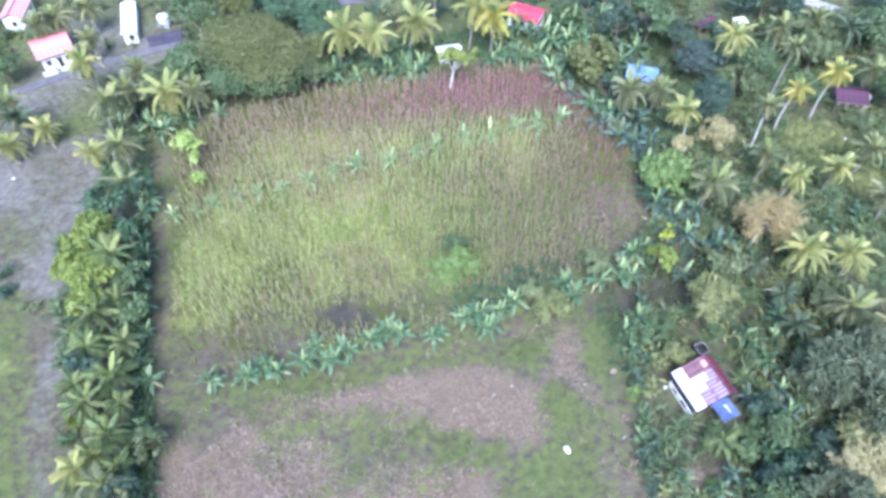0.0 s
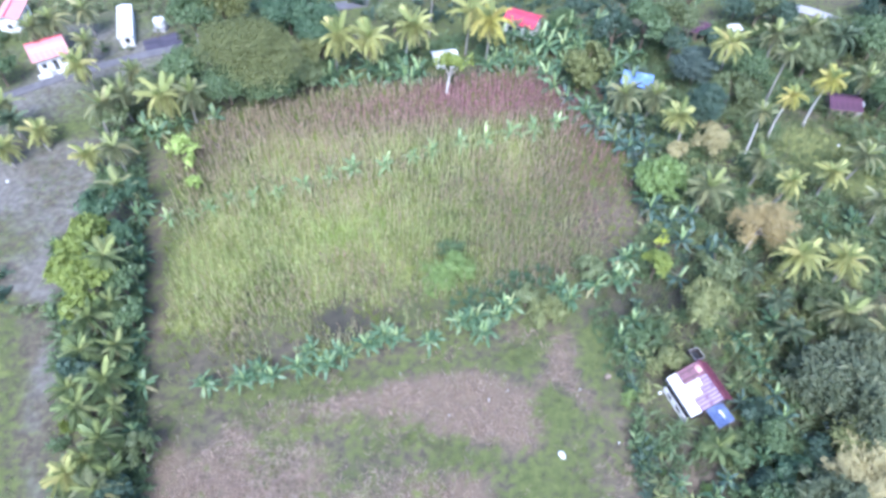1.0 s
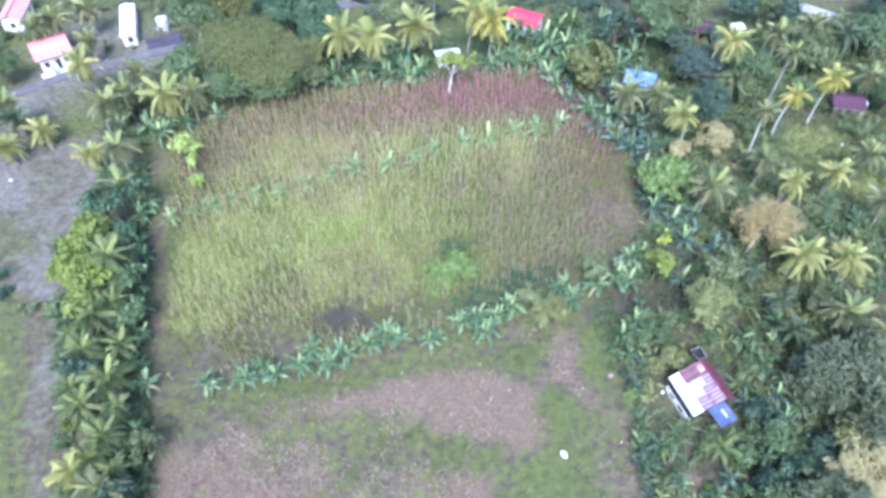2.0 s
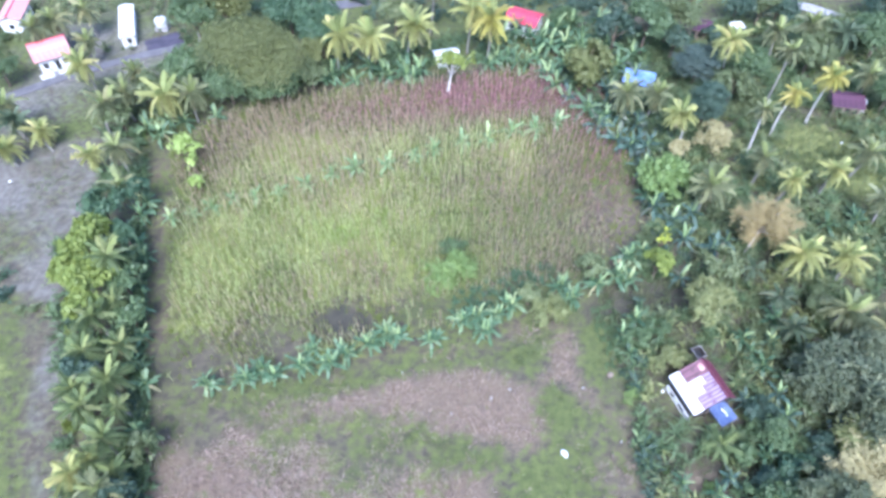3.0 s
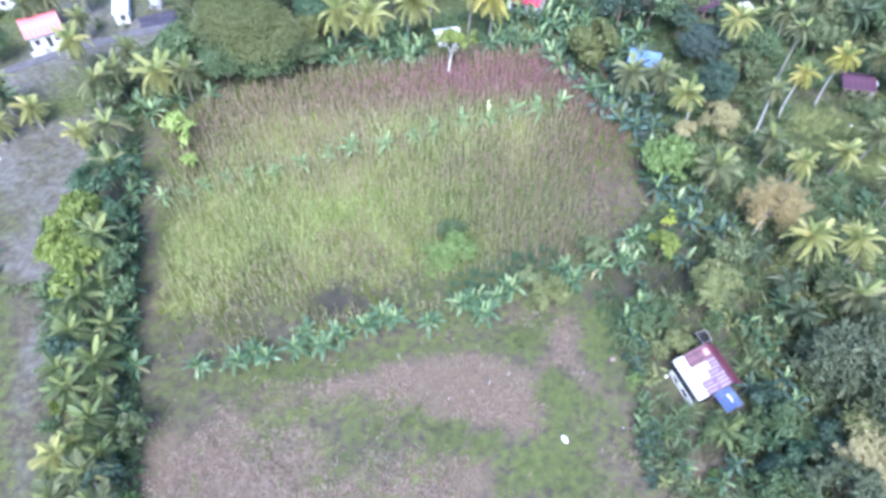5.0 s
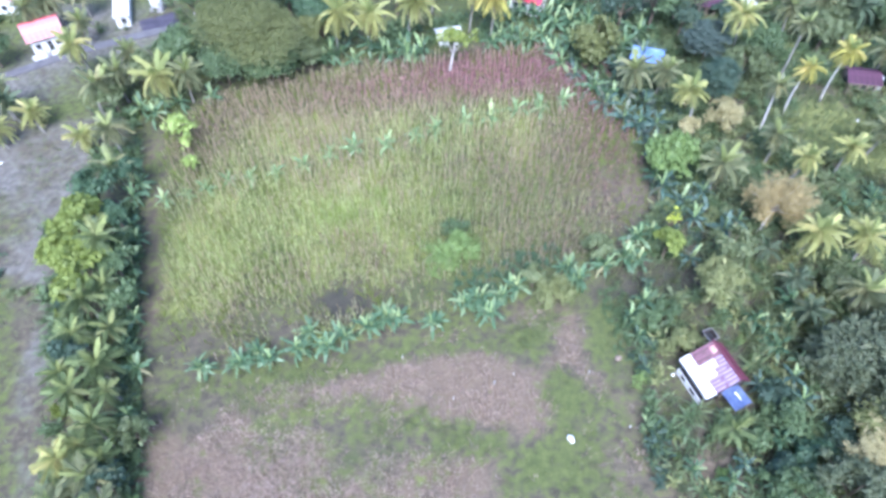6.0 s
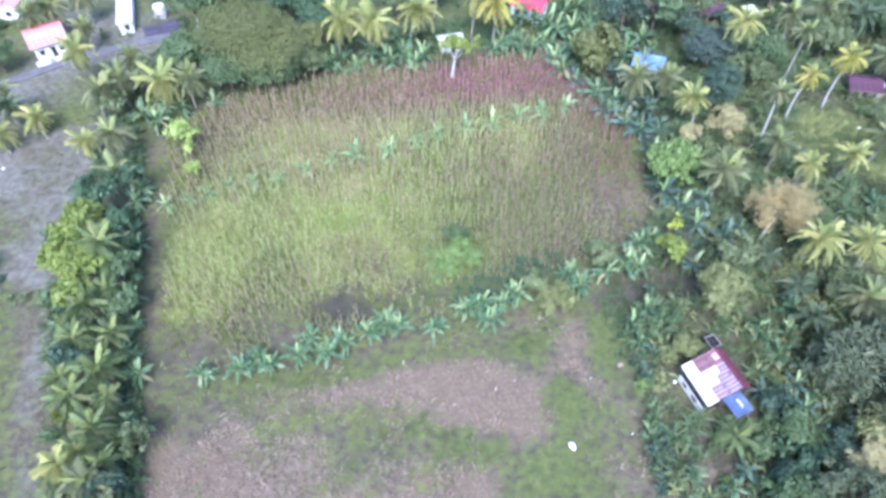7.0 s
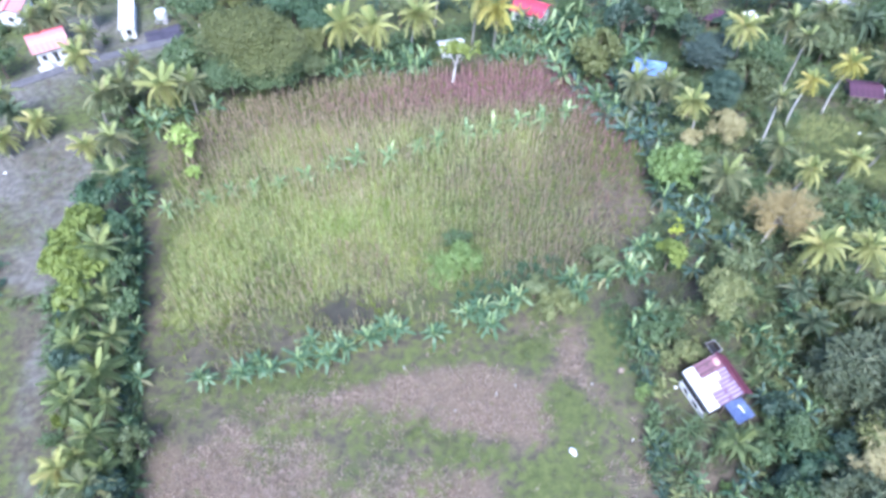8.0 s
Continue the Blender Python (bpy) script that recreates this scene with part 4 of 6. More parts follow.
def maize():
    """The ripening crop: one stalk in each hole of the rows, thinner and drier along its edges."""
    rng = np.random.default_rng(11)
    gx, gy = np.meshgrid(np.arange(-50, 34, 0.78), np.arange(30, 102, 0.46))
    px = (gx + 0.05 * (gy - 60) + rng.normal(size=gx.shape) * 0.21).ravel()
    py = (gy + rng.normal(size=gx.shape) * 0.18).ravel()
    d = polygon_distance(FIELD, px, py)
    dry = 0.42 + 0.22 * waves(px, py, 0.22, 21) + 0.15 * waves(px, py, 0.8, 22)
    rust = 0.0 * px
    thin = 0.10 + 0.70 * np.exp(-np.clip(d, 0, None) / 1.8) + 0.14 * waves(px, py, 0.4, 23)
    tall = 1.0 + 0.0 * px
    tone = 0.60 + 0.16 * waves(px, py, 0.2, 25) + 0.10 * waves(px, py, 0.7, 26)
    # greener heart, rusty far corner, bare hollows
    dry = dry + -0.45 * blob(px, py, -14.8, 59.7, 11.2, 6.6, 0)
    dry = dry + -0.3 * blob(px, py, -27.1, 53.5, 10.0, 9.0, 0)
    dry = dry + -0.2 * blob(px, py, -3, 71.4, 10.4, 4.1, 8)
    dry = dry + -0.15 * blob(px, py, -23.2, 41, 8.3, 4.9, 0)
    dry = dry + -0.15 * blob(px, py, 9.3, 56.5, 12.8, 7.0, 0)
    dry = dry + 0.15 * blob(px, py, -37.8, 71.3, 7.8, 6.1, 0)
    dry = dry + 0.6 * blob(px, py, -22.9, 83, 22.5, 5.5, 8)
    rust = rust + 1.4 * blob(px, py, 11.5, 90.6, 19.5, 6.3, 8)
    rust = rust + 0.9 * blob(px, py, 27.3, 72.7, 5.3, 9.3, 0)
    rust = rust + 0.9 * blob(px, py, 23.4, 84.5, 4.6, 8.5, 0)
    rust = rust + 0.12 * blob(px, py, 24.1, 61.3, 4.9, 4.8, 0)
    rust = rust + 0.3 * blob(px, py, -13.7, 85.2, 14.3, 3.9, 8)
    rust = rust + 0.3 * blob(px, py, 6.7, 74, 5.3, 2.6, 0)
    rust = rust + 0.4 * blob(px, py, -10.9, 52.5, 4.6, 2.7, 0)
    rust = rust + 0.08 * blob(px, py, 11.1, 63.9, 16.3, 9.6, 0)
    tone = tone + -0.42 * blob(px, py, 11.9, 57.7, 19.7, 10.4, 0)
    tone = tone + -0.3 * blob(px, py, 22.8, 68.9, 8.6, 12.1, 0)
    rust = rust + 0.2 * blob(px, py, 23.6, 68.9, 6.8, 11.1, 0)
    dry = dry + 0.18 * blob(px, py, 18.3, 69.7, 12.7, 10.0, 0)
    tone = tone + 0.25 * blob(px, py, -13.2, 59.7, 12.0, 6.6, 0)
    # crop tone lowered by the banana row to paint its shadow; stalks thin too
    tone = tone + -0.6 * blob(px, py, 8.6, 50.2, 14.1, 4.5, 10)
    thin = thin + 0.5 * blob(px, py, 8.5, 47.8, 14.0, 2.2, 10)
    tone = tone + -0.3 * blob(px, py, -21.1, 41, 9.0, 2.5, 10)
    dry = dry + 0.45 * blob(px, py, -40.2, 73.9, 8.0, 7.3, 0)
    tone = tone + -0.2 * blob(px, py, -40.2, 73.9, 8.0, 7.3, 0)
    rust = rust + 0.2 * blob(px, py, -6, 83, 18.8, 1.8, 8)
    thin = thin + 1 * blob(px, py, -11.7, 44.1, 5.0, 1.8, 0)
    thin = thin + 0.8 * blob(px, py, -31.0, 37.6, 5.0, 3.0, 0)
    thin = thin + 0.55 * blob(px, py, -22.5, 39.4, 6.0, 2.6, 12)
    thin = thin + 0.6 * blob(px, py, 25.6, 63, 4.1, 9.7, 0)
    thin = thin + 0.4 * blob(px, py, -21.4, 42.6, 2.8, 2.1, 0)
    thin = thin + 0.7 * blob(px, py, 0.5, 50.6, 3.4, 2.6, 0)
    thin = thin + 0.6 * blob(px, py, 1.4, 53.4, 3.4, 3.0, 0)
    thin = thin + 0.6 * blob(px, py, 1.2, 45.6, 11.5, 1.5, 10)
    thin = thin + 0.4 * blob(px, py, -41.7, 71.3, 2.6, 6.1, 0)
    thin = thin + 0.35 * blob(px, py, -36.9, 54.5, 1.4, 12.7, 0)
    tall = tall + -0.4 * blob(px, py, 23.8, 59.7, 5.6, 6.6, 0)
    keep = (d > 0.4) & (rng.random(len(px)) > thin)
    px, py, dry, rust, tall, tone = (v[keep] for v in (px, py, dry, rust, tall, tone))
    n = len(px)
    base = np.stack([px, py, np.full(n, -0.1)], 1)
    h = rng.uniform(1.2, 2.0, n) * np.clip(tall, 0.4, 1.2)
    tilt = np.stack([rng.normal(size=n) * 0.12, rng.normal(size=n) * 0.12, h], 1)
    quads = []
    for a in (0.0, math.pi / 2):
        w = np.array([math.cos(a), math.sin(a), 0])
        quads.append(np.stack([base - 0.035 * w, base + 0.035 * w, base + tilt + 0.02 * w, base + tilt - 0.02 * w], 1))
        top = base + tilt * 1.22
        quads.append(np.stack([base + tilt * 0.84 - 0.03 * w, base + tilt * 0.84 + 0.03 * w, top + 0.075 * w, top - 0.075 * w], 1))
    leaves, own = blades(rng, base, h, 6, 0.52, 0.036)
    quads = np.concatenate([*quads, leaves])
    own = np.concatenate([np.tile(np.arange(n), 4), own])
    stalk = np.arange(len(own)) < 4 * n
    me = quads_of("maize_crop", quads, crop_material())
    for key, value in (("dry", dry), ("rust", rust), ("tone", tone)):
        at = me.attributes.new(key, "FLOAT", "POINT")
        v = (value + rng.normal(size=n) * (0.22 if key == "tone" else 0.20))[own]
        if key == "dry":
            v = v + np.where(stalk, 0.12 + 0.45 * np.clip(v, 0, 1), 0.0)
        at.data.foreach_set("value", np.repeat(np.clip(v, 0, 1), 4).astype(np.float32))
    tagged(new("maize_crop", me), "ripening maize field, green-gold with rusty dry stretches", "maize", kind="stuff")


maize()


def tufts(name, poly, count, h, material, seed, label, avoid=(), spread=0.18, per=9, on=""):
    """Tufts of grass or litter blades strewn over a stretch of ground."""
    rng = np.random.default_rng(seed)
    xs, ys = [p[0] for p in poly], [p[1] for p in poly]
    px, py = rng.uniform(min(xs), max(xs), count * 3), rng.uniform(min(ys), max(ys), count * 3)
    lot = waves(px, py, 0.45, seed + 1) + rng.normal(size=len(px)) * 0.5
    ok = (polygon_distance(poly, px, py) > 0) & (lot > -0.1)
    if on:
        here = COVER[on][np.searchsorted(COVER["ys"], py).clip(0, len(COVER["ys"]) - 1), np.searchsorted(COVER["xs"], px).clip(0, len(COVER["xs"]) - 1)]
        ok &= here > rng.uniform(0.25, 0.85, len(px))
    for x, y, r in avoid:
        ok &= np.hypot(px - x, py - y) > r
    px, py = px[ok][:count], py[ok][:count]
    n = len(px) * per
    b = np.stack([np.repeat(px, per) + rng.normal(size=n) * spread, np.repeat(py, per) + rng.normal(size=n) * spread, np.full(n, -0.08)], 1)
    a = rng.uniform(0, 6.28, n)
    w = np.stack([np.cos(a), np.sin(a), 0 * a], 1) * rng.uniform(0.02, 0.05, n)[:, None]
    tip = b + np.stack([rng.normal(size=n) * 0.2, rng.normal(size=n) * 0.2, h * rng.uniform(0.5, 1.3, n)], 1)
    me = quads_of(name, np.stack([b - w, b + w, tip + w * 0.25, tip - w * 0.25], 1), material)
    tagged(new(name, me), label, "grass", kind="stuff")


tufts("dry_grass", FALLOW, 2600, 0.42, M["litter"], 61, "dry pinkish-brown grass tufts on the fallow field", on="straw")
tufts("dry_stalks", FALLOW, 1000, 0.8, M["litter"], 63, "upright dead pale stalks on the fallow field", per=7, spread=0.3, on="straw")
tufts("dry_stalks", LITTER, 1300, 0.28, M["litter"], 64, "matted pale dead stalks in the corner of the fallow field", per=8, spread=0.35, on="straw")
tufts("dry_stalks", TANGLE, 900, 0.34, M["litter"], 65, "pale tan dead stalks tangled among green weeds", per=7, spread=0.3)
tufts("green_grass", FALLOW, 2800, 0.38, M["olive"], 66, "green weeds scattered over the fallow field", on="grass")
tufts("field_weeds", FIELD, 4600, 0.8, M["lime"], 71, "green weeds between the maize stalks", avoid=[(4, 48, 5), (12, 50, 6), (20, 54, 5)], per=6)
tufts("bright_weeds", GLADE, 420, 0.75, M["lemon"], 73, "bright green weeds in the heart of the maize", per=7, spread=0.4)
tufts("verge_grass", TRACK, 1100, 0.3, M["olive"], 81, "thin grass along the trodden earth strip")
tufts("thicket_grass", ROUGH, 6500, 0.9, M["olive"], 91, "tall green grass and weeds in the thicket", avoid=[(29.9, 33.6, 5.2)], per=8, spread=0.35)
tufts("thicket_weeds", ROUGH, 3600, 0.7, M["fern"], 95, "broad green weeds in the thicket", avoid=[(29.9, 33.6, 5.2)], per=8, spread=0.35)


# ---- buildings ----
def sheet(name, length, width, material, ribs, thick=0.02):
    """A corrugated sheet: length along x, width along y, ribbed in waves across its width."""
    n = ribs * 4
    ys = [width * (k / n - 0.5) for k in range(n + 1)]
    zs = [0.025 * math.sin(2 * math.pi * k / 4) for k in range(n + 1)]
    verts = [(x, y, z + dz) for dz in (0, -thick) for x in (0, length) for y, z in zip(ys, zs)]
    w = n + 1
    faces = []
    for k in range(n):
        faces += [(k, w + k, w + k + 1, k + 1), (2 * w + k, 2 * w + k + 1, 3 * w + k + 1, 3 * w + k), (k, k + 1, 2 * w + k + 1, 2 * w + k), (w + k, 3 * w + k, 3 * w + k + 1, w + k + 1)]
    return mesh_of(name, verts, faces, material)


def wall_with(thing, length, height, m, holes, material="wall"):
    """One wall along x from 0 to length with openings through it: the solid stretches between and above and below them."""
    t = 0.07
    cuts = sorted(holes)
    xs = sorted({0.0, length, *(v for c in cuts for v in c[:2])})
    zs = sorted({0.0, height, *(v for c in cuts for v in c[2:])})
    solid = {(i, k) for i in range(len(xs) - 1) for k in range(len(zs) - 1)
             if not any(c[0] < (xs[i] + xs[i + 1]) / 2 < c[1] and c[2] < (zs[k] + zs[k + 1]) / 2 < c[3] for c in cuts)}
    w = len(zs)
    verts = [(x, y, z) for y in (-t, t) for x in xs for z in zs]
    n = len(xs) * w
    faces = []
    for i, k in sorted(solid):
        a, b, c, d = i * w + k, (i + 1) * w + k, (i + 1) * w + k + 1, i * w + k + 1
        faces += [(a, b, c, d), (n + d, n + c, n + b, n + a)]
        for (di, dk), (p, q) in (((0, -1), (a, b)), ((1, 0), (b, c)), ((0, 1), (c, d)), ((-1, 0), (d, a))):
            if (i + di, k + dk) not in solid:
                faces.append((q, p, n + p, n + q))
    me = mesh_of("wall", verts, faces, M[material])
    wall = part("wall", me, thing, m)
    for x0, x1, z0, z1 in cuts:
        door = z0 < 0.05
        pane = box("door" if door else "window", (x1 - x0 - 0.02, 0.05, z1 - z0 - 0.02), M["dark"], 0.01)
        part("door" if door else "window", pane, wall, pose((x0 + x1) / 2, 0.03, z0 + 0.01))
    return wall


def gable_house(name, x, y, rz, length, depth, h, rise, roof, label, wall="wall", cap=None, over=0.5, sheets=0, category="house", porch=0.0):
    """A small house: four walls with openings, two roof slopes in corrugated sheets, a ridge cap and rafters' ends."""
    thing = new(name)
    thing.matrix_basis = pose(x, y, -0.05, 0, 0, rz)
    tagged(thing, label, category, "houses")
    L, D = length - 2 * over, depth - 2 * over
    gap = [(L * 0.12, L * 0.12 + 0.9, 0.9, 1.9), (L * 0.45, L * 0.45 + 0.85, 0.0, 2.0), (L * 0.72, L * 0.72 + 0.9, 0.9, 1.9)]
    side = [(D * 0.35, D * 0.35 + 0.9, 0.9, 1.9)]
    wall_with(thing, L, h, pose(-L / 2, -D / 2, 0), gap, wall)
    wall_with(thing, L, h, pose(L / 2, D / 2, 0, 0, 0, 180), gap[:1], wall)
    wall_with(thing, D - 0.16, h, pose(L / 2 - 0.07, -D / 2 + 0.08, 0, 0, 0, 90), side, wall)
    wall_with(thing, D - 0.16, h, pose(-L / 2 + 0.07, D / 2 - 0.08, 0, 0, 0, -90), side, wall)
    for s in (-1, 1):
        tri = [(s * (L / 2 - 0.07 + dx), dy, z) for dx in (-0.06, 0.06) for dy, z in ((-D / 2, h), (D / 2, h), (0, h + rise * D / depth))]
        part("gable", mesh_of("gable", tri, [(0, 1, 2), (5, 4, 3), (0, 3, 4, 1), (1, 4, 5, 2), (2, 5, 3, 0)], M[wall]), thing)
    slope = math.hypot(depth / 2, rise)
    pitch = math.degrees(math.atan2(rise, depth / 2))
    count = sheets or max(3, round(length / 0.9))
    for s in (-1, 1):
        for k in range(count):
            w = length / count
            m = pose(0, 0, 0, 0, 0, 90 if s < 0 else -90) @ pose(-depth / 2, (k + 0.5) * w - length / 2, h + 0.02 + 0.006 * (k % 2), 0, -pitch, 0)
            part("roof_sheet", sheet("roof_sheet", slope, w + 0.03, M[roof], 3), thing, m)
    part("ridge_cap", box("ridge_cap", (length + 0.05, 0.35, 0.05), M[cap or roof], 0.02), thing, pose(0, 0, h + rise + 0.02))
    if porch:
        for x0, x1 in ((-L / 2 - 0.6, -L / 2 + 1.6), (-L / 2 + 2.5, L / 2)):
            part("porch_wall", box("porch_wall", (x1 - x0, 0.16, 0.95), M[wall]), thing, pose((x0 + x1) / 2, -D / 2 - porch, 0))
        for x0 in (-L / 2 + 1.55, -L / 2 + 2.55, L / 2 - 0.1):
            part("porch_post", box("porch_post", (0.12, 0.12, h - 0.15), M[wall]), thing, pose(x0, -D / 2 - porch + 0.16, 0))
        part("porch_floor", box("porch_floor", (L, porch - 0.2, 0.12), M["concrete"]), thing, pose(0, -D / 2 - porch / 2, 0))
    part("fascia", box("fascia", (length, 0.05, 0.16), M["wood"], 0.01), thing, pose(0, -depth / 2 + 0.06, h - 0.17))
    return thing


def farmhouse():
    """The near hut: one long patched slope towards the porch and a short maroon slope behind the ridge."""
    thing = new("farmhouse")
    thing.matrix_basis = pose(28.9, 33.2, 0.0, 0, 0, 20)
    tagged(thing, "small white-walled farmhouse with a patched white, maroon and rust-striped sheet roof", "house", "houses")
    wide, eave, ridge, h0, h1 = 5.0, -2.1, 1.4, 2.25, 4.3  # eave and ridge along y, sheets run up the slope
    run = ridge - eave
    slope, pitch = math.hypot(run, h1 - h0), math.degrees(math.atan2(h1 - h0, run))
    half = slope * 0.31
    upper = ["maroon_band", "maroon_band", "white_roof", "white_roof", "stripe", "stripe"]
    w = wide / 6
    base = pose(eave, 0, h0, 0, -pitch, 0)
    for k in range(6):
        y = wide / 2 - (k + 0.5) * w
        part("roof_sheet", sheet("roof_sheet", half + 0.15, w + 0.04, M["white_roof"], 4), thing, base @ pose(0, y, 0.03 + 0.005 * (k % 2)), "white painted roof sheet")
        mid = {2: 0.62, 3: 0.42}.get(k, 0.0)
        first = slope - half if not mid else (slope - half) * mid
        part("roof_sheet", sheet("roof_sheet", first, w + 0.04, M[upper[k]], 4), thing, base @ pose(half, y, 0.055 + 0.005 * (k % 2)), {"maroon_band": "rust-banded maroon roof sheet", "white_roof": "white painted roof sheet", "stripe": "rust-striped roof sheet"}[upper[k]])
        if mid:
            part("roof_sheet", sheet("roof_sheet", slope - half - first, w + 0.04, M["stripe"], 4), thing, base @ pose(half + first, y, 0.06 + 0.005 * (k % 2)), "rust-striped roof sheet")
        part("roof_sheet", sheet("roof_sheet", 2.4, w + 0.04, M["maroon"], 4), thing, pose(ridge + 0.02, y, h1 + 0.07, 0, 42, 0), "rusty maroon roof sheet")
    part("ridge_cap", box("ridge_cap", (0.30, wide + 0.1, 0.06), M["maroon"]), thing, pose(ridge, 0, h1 + 0.07))
    part("roof_sheet", sheet("roof_sheet", 0.55, 0.8, M["pink_roof"], 4), thing, base @ pose(slope - 0.75, wide / 2 - 0.85, 0.085), "sun-bleached pink roof sheet laid over the maroon")
    # near-black bar added to draw the shadow line under the eave
    part("gutter", box("gutter", (0.26, wide, 0.12), M["dark"]), thing, pose(eave - 0.12, 0, h0 - 0.08))
    wall_with(thing, 4.3, 0.85, pose(-2.0, 2.15, 0, 0, 0, -90), [(0.7, 1.5, 0.12, 0.8), (2.3, 3.25, 0.12, 0.8)])
    # porch wall behind the eave: its shade is put into the dark board colour
    part("upper_wall", box("upper_wall", (0.06, 4.2, 2.16), M["dark_wood"]), thing, pose(-1.74, 0, 0.0), "recessed wall under the eave, coloured dark for its shade")
    part("ledge", box("ledge", (0.14, 4.3, 0.05), M["wall"]), thing, pose(-2.0, 0, 0.852), "white ledge along the porch wall")
    wall_with(thing, 4.3, 2.5, pose(2.8, -2.15, 0, 0, 0, 90), [(1.7, 2.6, 0.9, 1.8)], "dark_wood")
    wall_with(thing, 4.35, 2.15, pose(-1.67, -2.0, 0), [(1.6, 2.5, 0.8, 1.7)], "dark_wood")
    wall_with(thing, 4.35, 2.15, pose(2.7, 2.0, 0, 0, 0, 180), [(1.6, 2.5, 0.8, 1.7)], "dark_wood")
    for s in (-1, 1):
        tri = [(x, s * (2.0 + dy), z) for dy in (-0.06, 0.06) for x, z in ((-1.7, 2.16), (2.7, 2.16), (2.7, 3.0), (ridge, 4.2), (-1.7, 2.44))]
        part("gable", mesh_of("gable", tri, [(0, 1, 2, 3, 4), (9, 8, 7, 6, 5), (0, 5, 6, 1), (1, 6, 7, 2), (2, 7, 8, 3), (3, 8, 9, 4), (4, 9, 5, 0)], M["dark_wood"]), thing)
    return thing


def lean_to(x, y, rz, a, b, h, material, label, name="lean_to", rag=False):
    """A sagging sheet on four poles."""
    thing = new(name)
    thing.matrix_basis = pose(x, y, 0, 0, 0, rz)
    tagged(thing, label, "shelter", "shelters")
    n = 8
    verts = [(a * (i / n - 0.5), b * (j / n - 0.5), h + 0.25 * (j / n - 0.5) - 0.18 * math.sin(math.pi * i / n) * math.sin(math.pi * j / n) + 0.04 * math.sin(5.0 * i + 3.0 * j) + dz) for dz in (0, -0.02) for i in range(n + 1) for j in range(n + 1)]
    k = (n + 1) ** 2
    faces = []
    for i in range(n):
        for j in range(n):
            o = i * (n + 1) + j
            faces += [(o, o + n + 1, o + n + 2, o + 1), (k + o, k + o + 1, k + o + n + 2, k + o + n + 1)]
    if rag:
        strip = [(0.1 + 0.14 * math.sin(2.5 * t) + w, 0.95 * t - 0.5, h + 0.06 + 0.03 * math.sin(7 * t) + dz) for dz in (0, 0.04) for t in (0, 0.25, 0.5, 0.75, 1.0) for w in (-0.06 - 0.08 * t, 0.06 + 0.05 * t)]
        sf = [(2 * i, 2 * i + 1, 2 * i + 3, 2 * i + 2) for i in range(4)]
        part("rag", mesh_of("rag", strip, sf + [tuple(j + 10 for j in f) for f in sf] + [(i, i + 2, i + 12, i + 10) for i in range(8)], M["sack"]), thing, None, "crumpled white rag")
    part("tarpaulin", mesh_of("tarpaulin", verts, faces, M[material], True), thing)
    for sx in (-1, 1):
        for sy in (-1, 1):
            v, f = tube([(0, 0, -0.1), (0.02, 0, h * 0.5), (0, 0, h + 0.1 * sy)], [0.06, 0.05, 0.045], 6)
            part("pole", mesh_of("pole", v, f, M["wood"], True), thing, pose(sx * (a / 2 - 0.1), sy * (b / 2 - 0.1), 0))
    return thing


def cistern(x, y, rz, a, b, h):
    """An open concrete water tank with a thick rim and dark inside."""
    thing = new("cistern")
    thing.matrix_basis = pose(x, y, -0.05, 0, 0, rz)
    tagged(thing, "open dark-walled water cistern with a pale rim beside the farmhouse", "cistern")
    for sx, sy, lx, ly in ((0, -1, a, 0.08), (0, 1, a, 0.08), (-1, 0, 0.08, b - 0.18), (1, 0, 0.08, b - 0.18)):
        side = part("side", box("side", (lx, ly, h), M["dark_wood"]), thing, pose(sx * (a - 0.08) / 2, sy * (b - 0.08) / 2, 0))
        part("rim", box("rim", (lx, ly, 0.05), M["concrete"]), side, pose(0, 0, h + 0.002))
    part("inside", box("inside", (a - 0.18, b - 0.18, h * 0.6), M["dark"], 0.0), thing, pose(0, 0, 0.01))
    return thing


def water_tank(x, y, r, h, label):
    """A ribbed white tank on a block stand."""
    thing = new("water_tank")
    thing.location = (x, y, 0)
    tagged(thing, label, "water tank", "water tanks")
    part("stand", box("stand", (r * 2.1, r * 2.1, 0.9), M["concrete"]), thing, pose(0, 0, -0.05))
    prof = [(0.0, 0.86), (1.0, 0.86), (1.0, 0.86 + h * 0.3), (0.96, 0.86 + h * 0.33), (1.0, 0.86 + h * 0.36), (1.0, 0.86 + h * 0.75), (0.7, 0.86 + h * 0.93), (0.25, 0.86 + h), (0.0, 0.86 + h)]
    verts = [(r * q * math.cos(6.283 * k / 16), r * q * math.sin(6.283 * k / 16), z) for q, z in prof for k in range(16)]
    faces = [(i * 16 + k, i * 16 + (k + 1) % 16, (i + 1) * 16 + (k + 1) % 16, (i + 1) * 16 + k) for i in range(len(prof) - 1) for k in range(16)]
    part("tank", mesh_of("tank", verts, faces, M["white_roof"], True), thing)
    part("lid", box("lid", (r * 0.5, r * 0.5, 0.1), M["concrete"]), thing, pose(0, 0, 0.84 + h))
    return thing


